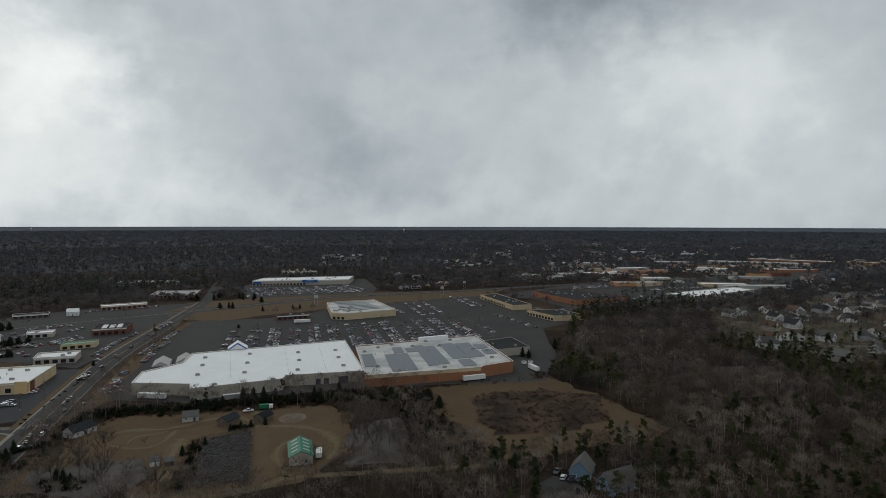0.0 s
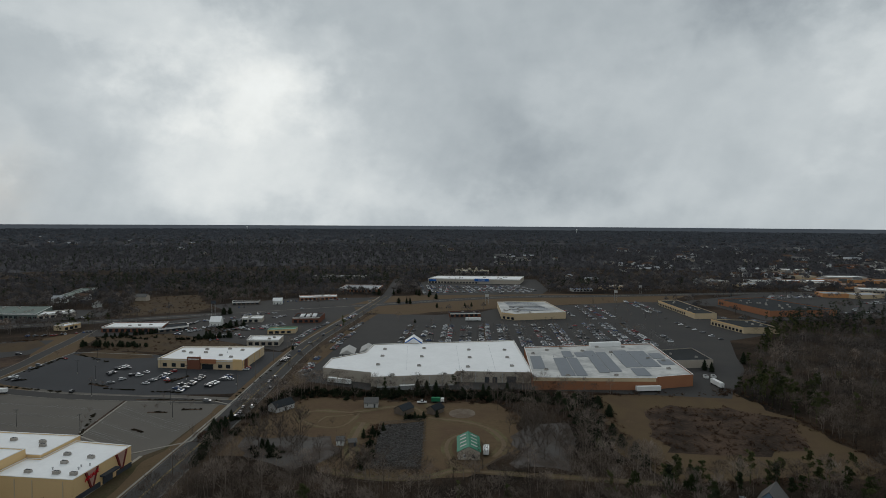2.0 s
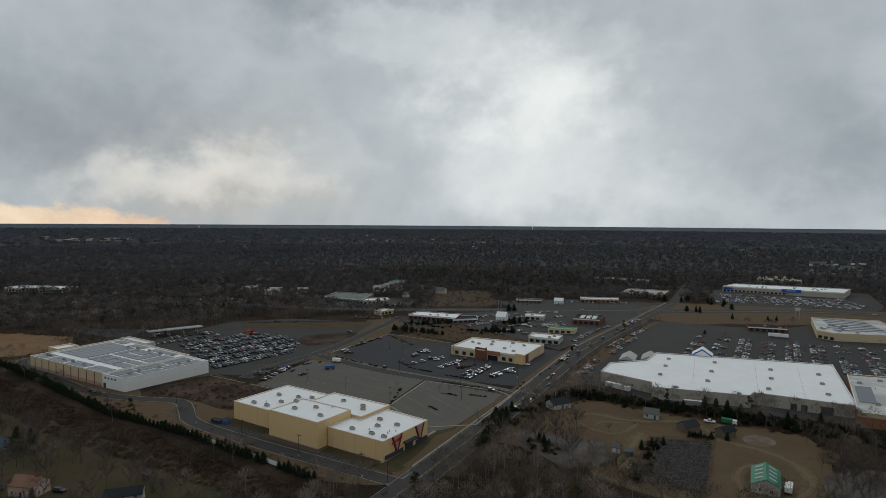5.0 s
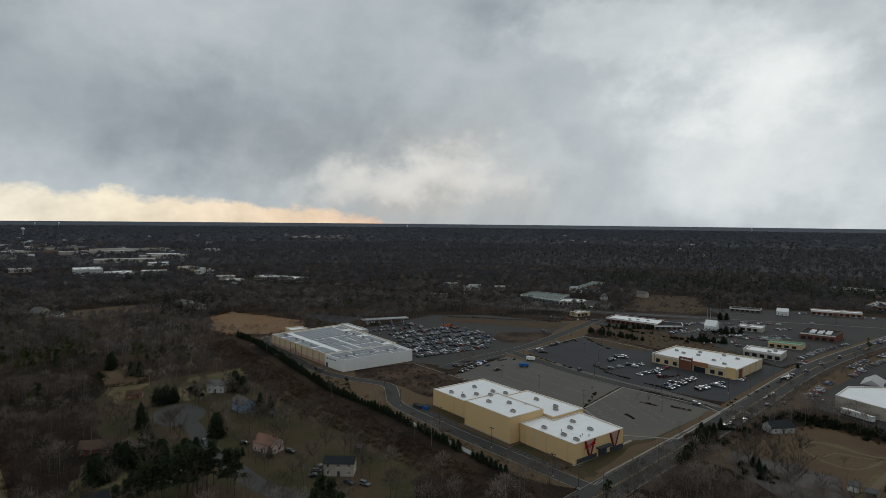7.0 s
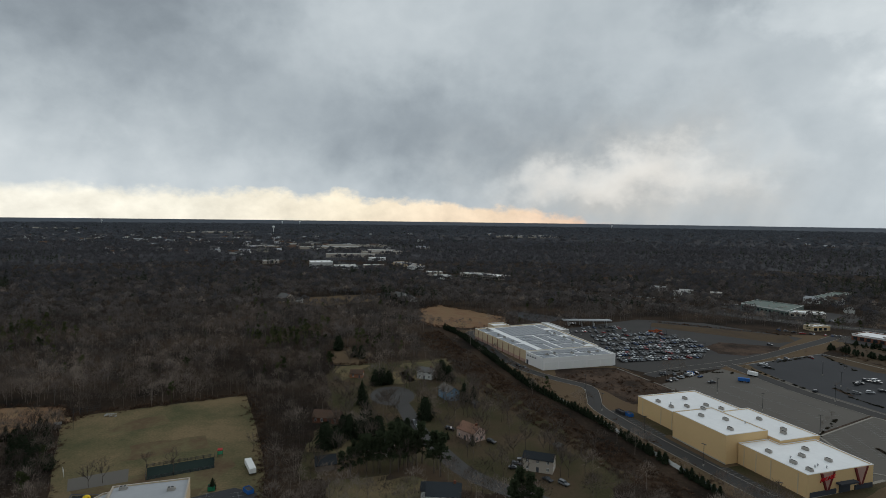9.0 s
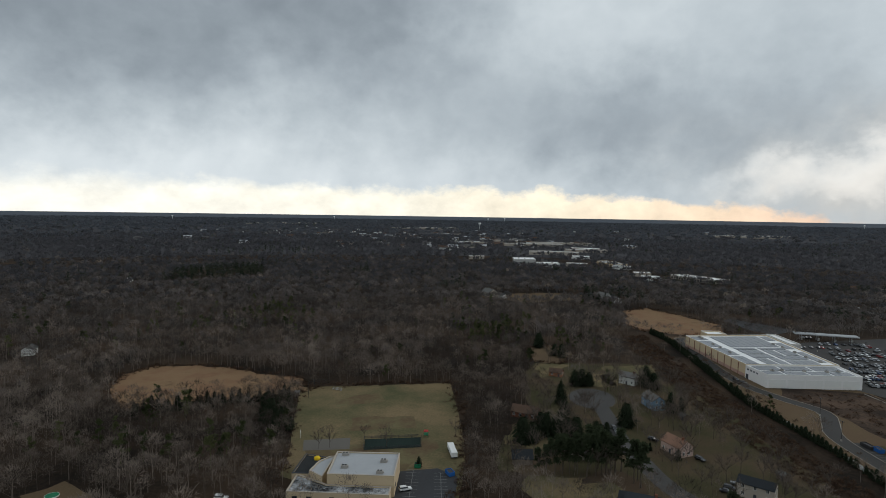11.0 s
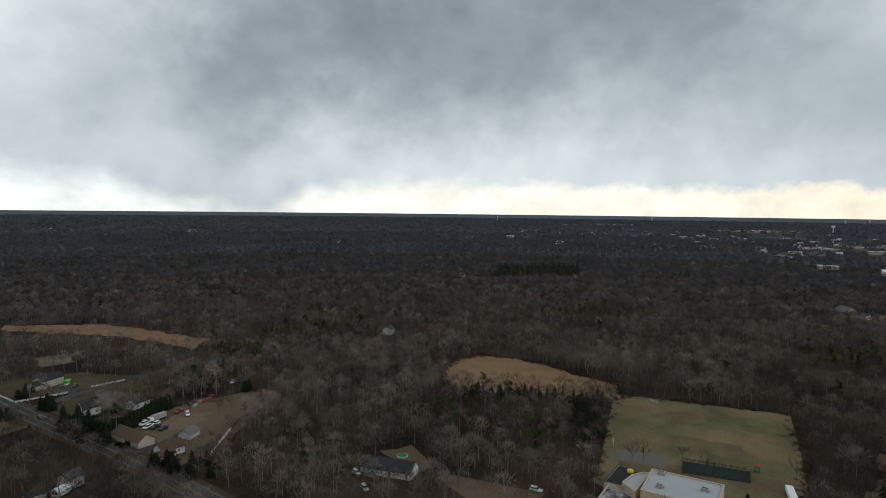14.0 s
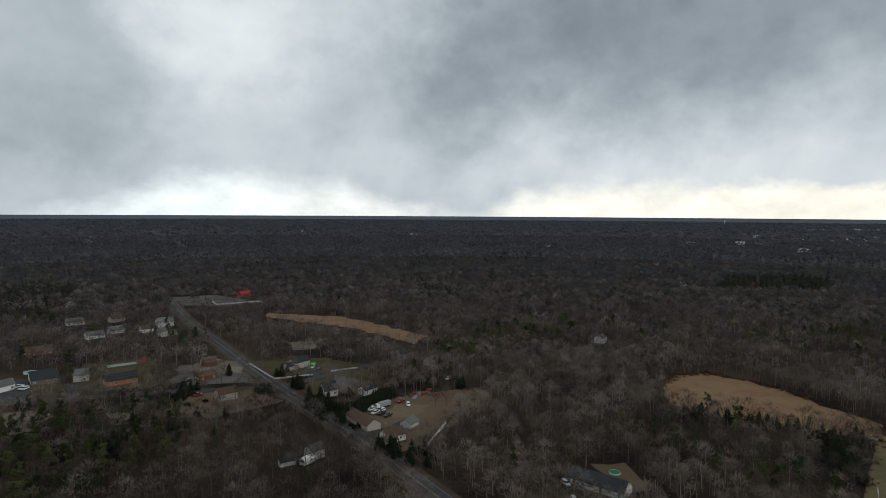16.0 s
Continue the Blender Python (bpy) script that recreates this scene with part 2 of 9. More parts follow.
M = {
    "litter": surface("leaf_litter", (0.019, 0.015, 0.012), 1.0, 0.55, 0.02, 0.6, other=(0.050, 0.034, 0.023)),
    # far ground in two rings, bluish distance haze put into the colour
    "hazed_far_land": surface("hazed_distant_land", (0.100, 0.112, 0.130), 1.0, 0.5, 0.002, 0.02, other=(0.070, 0.079, 0.094)),
    "hazed_middle_land": surface("hazed_wooded_land", (0.050, 0.049, 0.053), 1.0, 0.4, 0.004, 0.05, other=(0.066, 0.064, 0.068)),
    "asphalt": surface("weathered_asphalt", (0.074, 0.070, 0.066), 0.9, 0.35, 0.02, 0.9, other=(0.054, 0.052, 0.051)),
    "street": surface("faded_street", (0.094, 0.090, 0.086), 0.9, 0.35, 0.06, 1.0, other=(0.070, 0.067, 0.064)),
    "asphalt_new": surface("dark_asphalt", (0.054, 0.055, 0.058), 0.85, 0.22, 0.03, 0.9),
    "asphalt_old": surface("faded_asphalt", (0.146, 0.134, 0.118), 0.92, 0.28, 0.02, 0.6, other=(0.116, 0.106, 0.094)),
    "concrete": surface("concrete", (0.38, 0.36, 0.32), 0.9, 0.2, 0.1, 2.0),
    "sidewalk": surface("weathered_sidewalk", (0.27, 0.25, 0.215), 0.9, 0.3, 0.1, 2.0),
    "paint": surface("road_paint", (0.23, 0.23, 0.22), 0.8, 0.4, 0.2, 3.0),
    "yellow_paint": surface("yellow_road_paint", (0.30, 0.22, 0.08), 0.8, 0.3, 0.2, 3.0),
    "slope_grass": surface("brown_slope_grass", (0.136, 0.098, 0.056), 1.0, 0.9, 0.05, 1.1, other=(0.078, 0.054, 0.034)),
    "mud": surface("dark_mud", (0.034, 0.030, 0.027), 0.95, 0.4, 0.08, 0.5, other=(0.052, 0.045, 0.040)),
    "bank": surface("brown_bank", (0.098, 0.068, 0.044), 1.0, 0.7, 0.06, 0.4, other=(0.052, 0.038, 0.028)),
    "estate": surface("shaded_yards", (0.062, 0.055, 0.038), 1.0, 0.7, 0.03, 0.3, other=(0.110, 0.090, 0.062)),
    "worn": surface("worn_grass", (0.120, 0.082, 0.050), 1.0, 0.4, 0.07, 0.4, other=(0.122, 0.104, 0.056)),
    "farm_soil": surface("farm_soil", (0.158, 0.112, 0.066), 1.0, 0.9, 0.05, 0.5, other=(0.088, 0.059, 0.038)),
    "rough": surface("rough_grass", (0.112, 0.080, 0.049), 1.0, 0.9, 0.05, 1.0, other=(0.058, 0.043, 0.030)),
    "straw": surface("dry_grass", (0.148, 0.106, 0.063), 1.0, 0.9, 0.05, 1.0, other=(0.095, 0.065, 0.041)),
    "brown_field": surface("brown_field", (0.270, 0.175, 0.100), 1.0, 0.95, 0.06, 1.1, other=(0.150, 0.088, 0.052)),
    "lawn": surface("winter_lawn", (0.104, 0.100, 0.052), 1.0, 0.6, 0.035, 1.0, other=(0.150, 0.112, 0.063)),
    "lawn_dull": surface("dull_lawn", (0.066, 0.062, 0.031), 1.0, 0.7, 0.05, 1.0, other=(0.074, 0.053, 0.034)),
    "dirt": surface("bare_dirt", (0.165, 0.118, 0.078), 1.0, 0.75, 0.05, 1.2, other=(0.094, 0.066, 0.045)),
    "track": surface("sandy_track", (0.190, 0.142, 0.094), 1.0, 0.7, 0.08, 0.6, other=(0.130, 0.094, 0.060)),
    "sand": surface("pale_sand", (0.235, 0.198, 0.160), 1.0, 0.6, 0.06, 0.6, other=(0.115, 0.088, 0.066)),
    "frost": surface("grey_soil", (0.150, 0.138, 0.128), 1.0, 0.7, 0.07, 0.5, other=(0.062, 0.050, 0.043)),
    "scrub": surface("dark_scrub", (0.040, 0.030, 0.024), 1.0, 0.7, 0.05, 0.8, other=(0.074, 0.050, 0.036)),
    "white_roof": surface("white_membrane_roof", (0.80, 0.80, 0.79), 0.7, 0.10, 0.08, 0.5),
    "dirty_roof": surface("stained_white_roof", (0.62, 0.61, 0.58), 0.8, 0.2, 0.07, 0.5, other=(0.36, 0.36, 0.35)),
    "patchy_roof": surface("peeling_black_roof", (0.030, 0.031, 0.032), 0.85, 0.4, 0.13, 1.2, other=(0.42, 0.43, 0.44)),
    "grey_roof": surface("grey_membrane_roof", (0.36, 0.37, 0.38), 0.8, 0.12, 0.06, 0.6),
    "black_roof": surface("black_membrane_roof", (0.035, 0.037, 0.038), 0.85, 0.3, 0.06, 0.6),
    "solar": surface("solar_panel", (0.125, 0.138, 0.155), 0.3, 0.15, 0.3, 2.0, spec=0.5),
    "steel": surface("galvanised_steel", (0.40, 0.41, 0.41), 0.5, 0.15, 0.5, 4.0, metal=0.5),
    "dark_metal": surface("dark_metal", (0.06, 0.06, 0.062), 0.5, 0.2, 0.5, 4.0, metal=0.4),
    "unit": surface("weathered_unit_casing", (0.36, 0.34, 0.31), 0.6, 0.2, 0.4, 3.0),
    "cream": surface("cream_stucco", (0.68, 0.475, 0.245), 0.9, 0.06, 0.05, 1.0),
    "tan_wall": surface("tan_stucco", (0.56, 0.44, 0.29), 0.9, 0.08, 0.06, 1.0),
    "beige_wall": surface("beige_block_wall", (0.42, 0.37, 0.31), 0.9, 0.1, 0.08, 1.0),
    "white_wall": surface("white_siding", (0.66, 0.66, 0.63), 0.8, 0.08, 0.1, 1.0, vary=0.1),
    "pale_wall": surface("white_block_wall", (0.74, 0.72, 0.70), 0.85, 0.08, 0.08, 1.0),
    "sage": surface("grey_green_metal", (0.140, 0.172, 0.152), 0.7, 0.15, 0.08, 1.0),
    "cream_stone": surface("cream_cast_stone", (0.42, 0.37, 0.29), 0.9, 0.12, 0.08, 1.0),
    "grey_wall": surface("pale_grey_wall", (0.44, 0.43, 0.41), 0.85, 0.08, 0.08, 1.0),
    "brick": surface("red_brown_brick", (0.34, 0.155, 0.085), 0.9, 0.12, 0.08, 1.5),
    "brown_brick": surface("dark_brown_brick", (0.17, 0.075, 0.05), 0.9, 0.15, 0.08, 1.5),
    "blue_wall": surface("blue_siding", (0.19, 0.28, 0.37), 0.8, 0.1, 0.1, 1.0),
    "pink_wall": surface("pale_pink_siding", (0.55, 0.40, 0.34), 0.85, 0.1, 0.1, 1.0),
    "stone_wall": surface("fieldstone", (0.30, 0.27, 0.24), 0.9, 0.35, 0.3, 1.2),
    "shingle": surface("grey_shingle", (0.12, 0.115, 0.11), 0.95, 0.2, 0.15, 1.5, vary=0.35),
    "dark_shingle": surface("charcoal_shingle", (0.034, 0.038, 0.042), 0.95, 0.2, 0.15, 1.5, vary=0.2),
    "brown_shingle": surface("brown_shingle", (0.105, 0.068, 0.050), 0.95, 0.2, 0.15, 1.5, vary=0.15),
    "red_shingle": surface("faded_red_shingle", (0.235, 0.135, 0.095), 0.95, 0.15, 0.15, 1.5),
    "green_metal": surface("green_metal_roof", (0.055, 0.20, 0.13), 0.5, 0.1, 0.1, 1.0),
    "red_metal": surface("red_metal", (0.34, 0.045, 0.04), 0.6, 0.12, 0.1, 1.0),
    "copper": surface("copper_roof", (0.55, 0.27, 0.12), 0.6, 0.15, 0.2, 2.0),
    "blue_sign": surface("blue_sign", (0.03, 0.13, 0.42), 0.5, 0.05, 0.3, 2.0),
    "glass": glass_dark("window_glass"),
    "frame": surface("white_trim", (0.70, 0.69, 0.66), 0.7, 0.06, 0.3, 2.0),
    "dark_trim": surface("slate_trim", (0.06, 0.065, 0.075), 0.6, 0.15, 0.3, 2.0),
    "wine": surface("dark_red_panel", (0.16, 0.035, 0.03), 0.6, 0.1, 0.3, 2.0),
    "mauve": surface("dusty_pink_panel", (0.42, 0.27, 0.22), 0.7, 0.1, 0.3, 2.0),
    "red_letter": surface("red_letter", (0.55, 0.02, 0.03), 0.5, 0.05, 0.3, 2.0),
    "orange": surface("orange_paint", (0.32, 0.085, 0.035), 0.6, 0.15, 0.3, 2.0),
    "blue": surface("blue_paint", (0.03, 0.12, 0.36), 0.5, 0.1, 0.3, 2.0),
    "green": surface("green_paint", (0.025, 0.17, 0.085), 0.6, 0.15, 0.3, 2.0),
    "lime": surface("lime_paint", (0.07, 0.50, 0.06), 0.5, 0.08, 0.3, 2.0),
    "yellow": surface("yellow_paint", (0.75, 0.50, 0.03), 0.5, 0.08, 0.3, 2.0),
    "rubber": surface("tyre_rubber", (0.02, 0.02, 0.02), 0.9, 0.2, 0.5, 4.0),
    "wood": surface("weathered_wood", (0.16, 0.13, 0.105), 0.9, 0.25, 0.4, 3.0),
    "vinyl": surface("white_vinyl", (0.74, 0.74, 0.72), 0.6, 0.05, 0.3, 2.0),
    "court": surface("green_court", (0.020, 0.031, 0.027), 0.9, 0.2, 0.1, 1.0),
    "pool": surface("pool_cover", (0.22, 0.36, 0.33), 0.6, 0.1, 0.3, 1.0),
    "water": surface("grey_water", (0.16, 0.18, 0.19), 0.1, 0.1, 0.05, 0.5, spec=0.6),
    "old_concrete": surface("weathered_concrete", (0.22, 0.21, 0.19), 0.9, 0.3, 0.1, 2.0),
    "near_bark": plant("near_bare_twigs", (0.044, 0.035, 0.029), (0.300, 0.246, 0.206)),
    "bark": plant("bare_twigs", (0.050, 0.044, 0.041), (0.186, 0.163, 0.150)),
    # twigs far off: slate and pale blue of distance haze mixed into the colour
    "hazed_far_bark": plant("hazed_bare_woods", (0.058, 0.057, 0.062), (0.116, 0.112, 0.118), 0.5),
    "hazed_horizon_bark": plant("hazy_distant_woods", (0.078, 0.086, 0.100), (0.130, 0.138, 0.152), 0.5),
    "pine": plant("pine_needles", (0.026, 0.037, 0.016), (0.098, 0.106, 0.046)),
    "yard_pine": plant("dark_pine_needles", (0.022, 0.033, 0.018), (0.080, 0.094, 0.052)),
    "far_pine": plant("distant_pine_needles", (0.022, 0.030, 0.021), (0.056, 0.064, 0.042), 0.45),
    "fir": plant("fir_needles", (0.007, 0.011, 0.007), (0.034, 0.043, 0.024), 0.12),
    "dead_wood": plant("pale_dead_wood", (0.060, 0.058, 0.056), (0.30, 0.29, 0.28)),
    "clipped": plant("clipped_hedge", (0.020, 0.021, 0.013), (0.060, 0.050, 0.034)),
    "bush": plant("dry_shrub", (0.044, 0.028, 0.020), (0.128, 0.082, 0.055)),
}
PAINTS = [("white", (0.70, 0.70, 0.69)), ("white", (0.62, 0.63, 0.63)), ("silver", (0.38, 0.39, 0.40)), ("grey", (0.14, 0.145, 0.15)),
          ("black", (0.015, 0.015, 0.017)), ("black", (0.03, 0.03, 0.033)), ("blue", (0.03, 0.06, 0.15)), ("red", (0.22, 0.02, 0.02))]
CAR_PAINT = [(n, surface(n + "_car_paint", c, 0.25, 0.04, 0.5, 2.0, spec=0.6)) for n, c in PAINTS]

# ---- shapes ----


def mesh_of(bm, name, material):
    me = bpy.data.meshes.new(name)
    bm.normal_update()
    bm.to_mesh(me)
    bm.free()
    if material:
        me.materials.append(material)
    return me


def part(name, bm, material, parent, label=""):
    """One mesh under a thing or a part. bm may be a bmesh or a finished mesh."""
    me = bm if isinstance(bm, bpy.types.Mesh) else mesh_of(bm, name, material)
    ob = new(name, me)
    ob.parent = parent
    if label:
        ob["label"] = label
    return ob


def thing(name, x, y, z, turn, label, category, group="", scale=1.0):
    ob = new(name)
    ob.empty_display_size = 0.5
    ob.matrix_basis = pose(x, y, z, 0, 0, turn) @ Matrix.Scale(scale, 4)
    return tagged(ob, label, category, group)


def box(bm, x0, x1, y0, y1, z0, z1, taper=0.0):
    v = [bm.verts.new((x, y, z)) for z, d in ((z0, 0), (z1, taper)) for x, y in ((x0 + d, y0 + d), (x1 - d, y0 + d), (x1 - d, y1 - d), (x0 + d, y1 - d))]
    for f in ((3, 2, 1, 0), (4, 5, 6, 7), (0, 1, 5, 4), (1, 2, 6, 5), (2, 3, 7, 6), (3, 0, 4, 7)):
        bm.faces.new([v[i] for i in f])
    return bm


def boxes(*rows):
    bm = bmesh.new()
    for r in rows:
        box(bm, *r)
    return bm


def tube(bm, p, q, r0, r1=None, sides=6):
    p, q = Vector(p), Vector(q)
    r1 = r0 if r1 is None else r1
    m = (q - p).to_track_quat("Z", "Y").to_matrix()
    rings = []
    for c, r in ((p, r0), (q, r1)):
        rings.append([bm.verts.new(c + m @ Vector((r * math.cos(6.2832 * i / sides), r * math.sin(6.2832 * i / sides), 0))) for i in range(sides)])
    for i in range(sides):
        bm.faces.new((rings[0][i], rings[0][(i + 1) % sides], rings[1][(i + 1) % sides], rings[1][i]))
    bm.faces.new(rings[0][::-1])
    bm.faces.new(rings[1])
    return bm


def area(poly):
    return 0.5 * sum(a[0] * b[1] - b[0] * a[1] for a, b in zip(poly, poly[1:] + poly[:1]))


def ccw(poly):
    poly = [tuple(p) for p in poly]
    return poly if area(poly) > 0 else poly[::-1]


def inset(poly, d):
    """The polygon, counter-clockwise, with every edge moved inwards by d."""
    out = []
    n = len(poly)
    for i in range(n):
        a, b, c = (Vector(poly[(i + j) % n]) for j in (-1, 0, 1))
        u, w = (b - a).normalized(), (c - b).normalized()
        n1, n2 = Vector((-u.y, u.x)), Vector((-w.y, w.x))
        s = n1 + n2
        s = s / max(0.35, s.length_squared / 2)
        out.append(tuple(b + s * d))
    return out


def prism(poly, z0, z1):
    bm = bmesh.new()
    lo, hi = [[bm.verts.new((x, y, z)) for x, y in poly] for z in (z0, z1)]
    bm.faces.new(lo[::-1])
    bm.faces.new(hi)
    for i in range(len(poly)):
        j = (i + 1) % len(poly)
        bm.faces.new((lo[i], lo[j], hi[j], hi[i]))
    return bm


def ring(poly, inner, z0, z1):
    """An upright wall round a polygon."""
    bm = bmesh.new()
    n = len(poly)
    v = [[bm.verts.new((x, y, z)) for x, y in p] for p, z in ((poly, z0), (poly, z1), (inner, z1), (inner, z0))]
    for i in range(n):
        j = (i + 1) % n
        for a, b in ((0, 1), (1, 2), (2, 3), (3, 0)):
            bm.faces.new((v[a][i], v[a][j], v[b][j], v[b][i]))
    return bm


def curve_through(pts, step=6.0):
    """A smooth line through the points."""
    out = []
    p = [Vector(q) for q in pts]
    p = [2 * p[0] - p[1]] + p + [2 * p[-1] - p[-2]]
    for i in range(1, len(p) - 2):
        n = max(2, int((p[i + 1] - p[i]).length / step))
        for j in range(n):
            t = j / n
            a, b, c, d = p[i - 1:i + 3]
            out.append(0.5 * (2 * b + (c - a) * t + (2 * a - 5 * b + 4 * c - d) * t * t + (3 * b - a - 3 * c + d) * t ** 3))
    out.append(p[-2])
    return out


def ribbon_points(pts, left, right):
    line = curve_through(pts)
    a, b = [], []
    for i, q in enumerate(line):
        u = (line[min(i + 1, len(line) - 1)] - line[max(i - 1, 0)]).normalized()
        n = Vector((-u.y, u.x))
        a.append(q + n * left)
        b.append(q + n * right)
    return a, b


def far_place(x, y):
    """Beyond 1400 m the land rises slowly and is drawn closer together, up to the skyline."""
    d = math.hypot(x, y)
    if d <= 1400:
        return x, y, 0.0, 1.0
    r = 1400 + 3450 * (1 - math.exp(-(d - 1400) / 3450))
    return x * r / d, y * r / d, H - r * H / d, r / d


def ribbon(name, pts, width, z, material, label, kind="structure", side=0.0, category="road"):
    a, b = ribbon_points(pts, side + width / 2, side - width / 2)
    bm = bmesh.new()
    va, vb = [], []
    for p, q in zip(a, b):
        for lst, c in ((va, p), (vb, q)):
            x, y, h, _ = far_place(c.x, c.y)
            lst.append(bm.verts.new((x, y, h + z)))
    for i in range(len(va) - 1):
        bm.faces.new((vb[i], vb[i + 1], va[i + 1], va[i]))
    return tagged(new(name, mesh_of(bm, name, material)), label, category, kind=kind)


CLEAR = []  # polygons on which no woods grow
THIN = []  # polygons with few trees, and the share that stands
FOOTPRINTS = []  # houses: place and radius kept free of trees


def ragged(poly, amount, seed, step=5.0):
    out = []
    for a, b in zip(poly, poly[1:] + poly[:1]):
        a, b = Vector(a), Vector(b)
        n = max(1, int((b - a).length / step))
        for i in range(n):
            q = a.lerp(b, i / n)
            w = noise.noise_vector((q.x * 0.08, q.y * 0.08, seed))
            w2 = noise.noise_vector((q.x * 0.3, q.y * 0.3, seed + 9))
            out.append((q.x + (w.x * 1.6 + w2.x * 0.7) * amount, q.y + (w.y * 1.6 + w2.y * 0.7) * amount))
    return out


def sheet(name, poly, z, material, label, category, rag=0.0, clear=True, seed=1):
    poly = ccw(poly)
    if clear:
        CLEAR.append(poly)
    if rag:
        poly = ragged(poly, rag, seed)
    bm = bmesh.new()
    bm.faces.new([bm.verts.new((x, y, z)) for x, y in poly])
    return tagged(new(name, mesh_of(bm, name, material)), label, category, kind="structure")


def strip_mesh(name, segments, width, z, material, label, category):
    """Painted lines, one mesh: rows of (x0, y0, x1, y1)."""
    bm = bmesh.new()
    for x0, y0, x1, y1 in segments:
        u = Vector((x1 - x0, y1 - y0)).normalized()
        n = Vector((-u.y, u.x)) * width / 2
        bm.faces.new([bm.verts.new((px, py, z)) for px, py in ((x0 - n.x, y0 - n.y), (x1 - n.x, y1 - n.y), (x1 + n.x, y1 + n.y), (x0 + n.x, y0 + n.y))])
    return tagged(new(name, mesh_of(bm, name, material)), label, category, kind="stuff")


def fill_mesh(name, verts, tris, material, tone=None):
    me = bpy.data.meshes.new(name)
    me.vertices.add(len(verts))
    me.vertices.foreach_set("co", np.asarray(verts, np.float32).ravel())
    n = len(tris)
    me.loops.add(3 * n)
    me.loops.foreach_set("vertex_index", np.asarray(tris, np.int32).ravel())
    me.polygons.add(n)
    me.polygons.foreach_set("loop_start", np.arange(0, 3 * n, 3, dtype=np.int32))
    me.polygons.foreach_set("loop_total", np.full(n, 3, np.int32))
    me.update()
    if tone is not None:
        me.attributes.new("tone", "FLOAT", "POINT").data.foreach_set("value", np.asarray(tone, np.float32))
    me.materials.append(material)
    return me

# ---- ground, roads and fields ----


def build_ground():
    sides, radii = 240, [0, 60, 120, 200, 300, 400, 550, 700, 900, 1150, 1400]
    d = 1400.0
    while d < 17800:
        d = min(17800, d * 1.05)
        radii.append(d)
    bm = bmesh.new()
    rings = [[bm.verts.new((0, 0, 0))] * sides]
    for r in radii[1:]:
        row = []
        for i in range(sides):
            a = 6.2832 * i / sides
            x, y, z, s = far_place(r * math.cos(a), r * math.sin(a))
            row.append(bm.verts.new((x, y, z)))
        rings.append(row)
    for lo, hi in zip(rings, rings[1:]):
        for i in range(sides):
            j = (i + 1) % sides
            ring_verts = [lo[i], hi[i], hi[j], lo[j]]
            bm.faces.new([v for n, v in enumerate(ring_verts) if v not in ring_verts[:n]])
    for f in bm.faces:
        f.smooth = True
    # outer rings take the ground colours that have haze painted in
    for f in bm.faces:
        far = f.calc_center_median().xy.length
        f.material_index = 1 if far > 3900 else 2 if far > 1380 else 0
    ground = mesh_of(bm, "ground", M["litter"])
    ground.materials.append(M["hazed_far_land"])
    ground.materials.append(M["hazed_middle_land"])
    tagged(new("ground", ground), "brown leaf-strewn ground under winter woods", "ground", kind="structure")


build_ground()

MAIN_ROAD = [(-40, -735), (-45, -612), (-56, -500), (-71, -352), (-86.5, -250), (-91.5, -190), (-103, -60), (-130, 50), (-164, 166), (-197, 279), (-241, 425), (-272, 590), (-302, 747), (-376, 988), (-520, 1400)]
HIGHWAY = [(-2400, -330), (-2059, -230), (-1482, -101), (-1218, 6), (-1028, 130), (-881, 212), (-666, 348), (-577, 397), (-500, 462), (-428, 531), (-340, 615), (-270, 680), (-152, 790), (-38, 843), (80, 903), (179, 953), (500, 1100), (1000, 1350)]
CROSS_DRIVE = [(-464, 425), (-442, 388), (-419, 345), (-398, 307), (-384, 277), (-376, 255), (-368, 227), (-360, 205), (-350, 184)]
MALL_DRIVE = [(-376, 255), (-310, 258), (-262, 267), (-203, 278)]
SERVICE_ROAD = [(-500, 168), (-508, 110), (-497, 93), (-440, 98), (-381, 106), (-352, 119), (-330, 134), (-310, 130), (-290, 125), (-245, 132), (-200, 142), (-166, 150)]
CUL_DE_SAC = [(-325, 18), (-299, 22.5), (-273, 25.5), (-255, 29), (-243, 33), (-222, 39.5), (-206, 50), (-190, 66), (-170, 80), (-140, 85)]
SIDE_ROAD = [(240, -425), (66, -388), (16, -377), (-17, -369), (-70, -352), (-100, -361), (-132, -372), (-190, -378)]
EAST_DRIVE = [(56, 372), (72, 410), (84, 459), (83, 522), (76, 570), (100, 640), (112, 700)]
ROADS = [(MAIN_ROAD[2:13], 13), (MAIN_ROAD[12:14], 8), (MAIN_ROAD[:3], 7), (HIGHWAY, 20), (CROSS_DRIVE, 12), (MALL_DRIVE, 12), (SERVICE_ROAD, 9), (CUL_DE_SAC, 10), (SIDE_ROAD, 8), (EAST_DRIVE, 10)]

sheet("field", [(-172, 262), (-170, 302), (-130, 306), (-60, 322), (-44, 292), (-40, 255), (-56, 222), (-105, 208), (-132, 222), (-165, 212), (-178, 240)], 0.03, M["farm_soil"], "dry straw-coloured grass of a small farm", "field", 3, seed=2)
sheet("field", [(-12, 355), (60, 380), (67, 390), (89, 343), (100, 315), (112, 286), (100, 268), (76, 264), (24, 242), (4, 266), (-6, 320)], 0.03, M["slope_grass"], "dry brown grass slope behind the stores", "field", 3, seed=3)
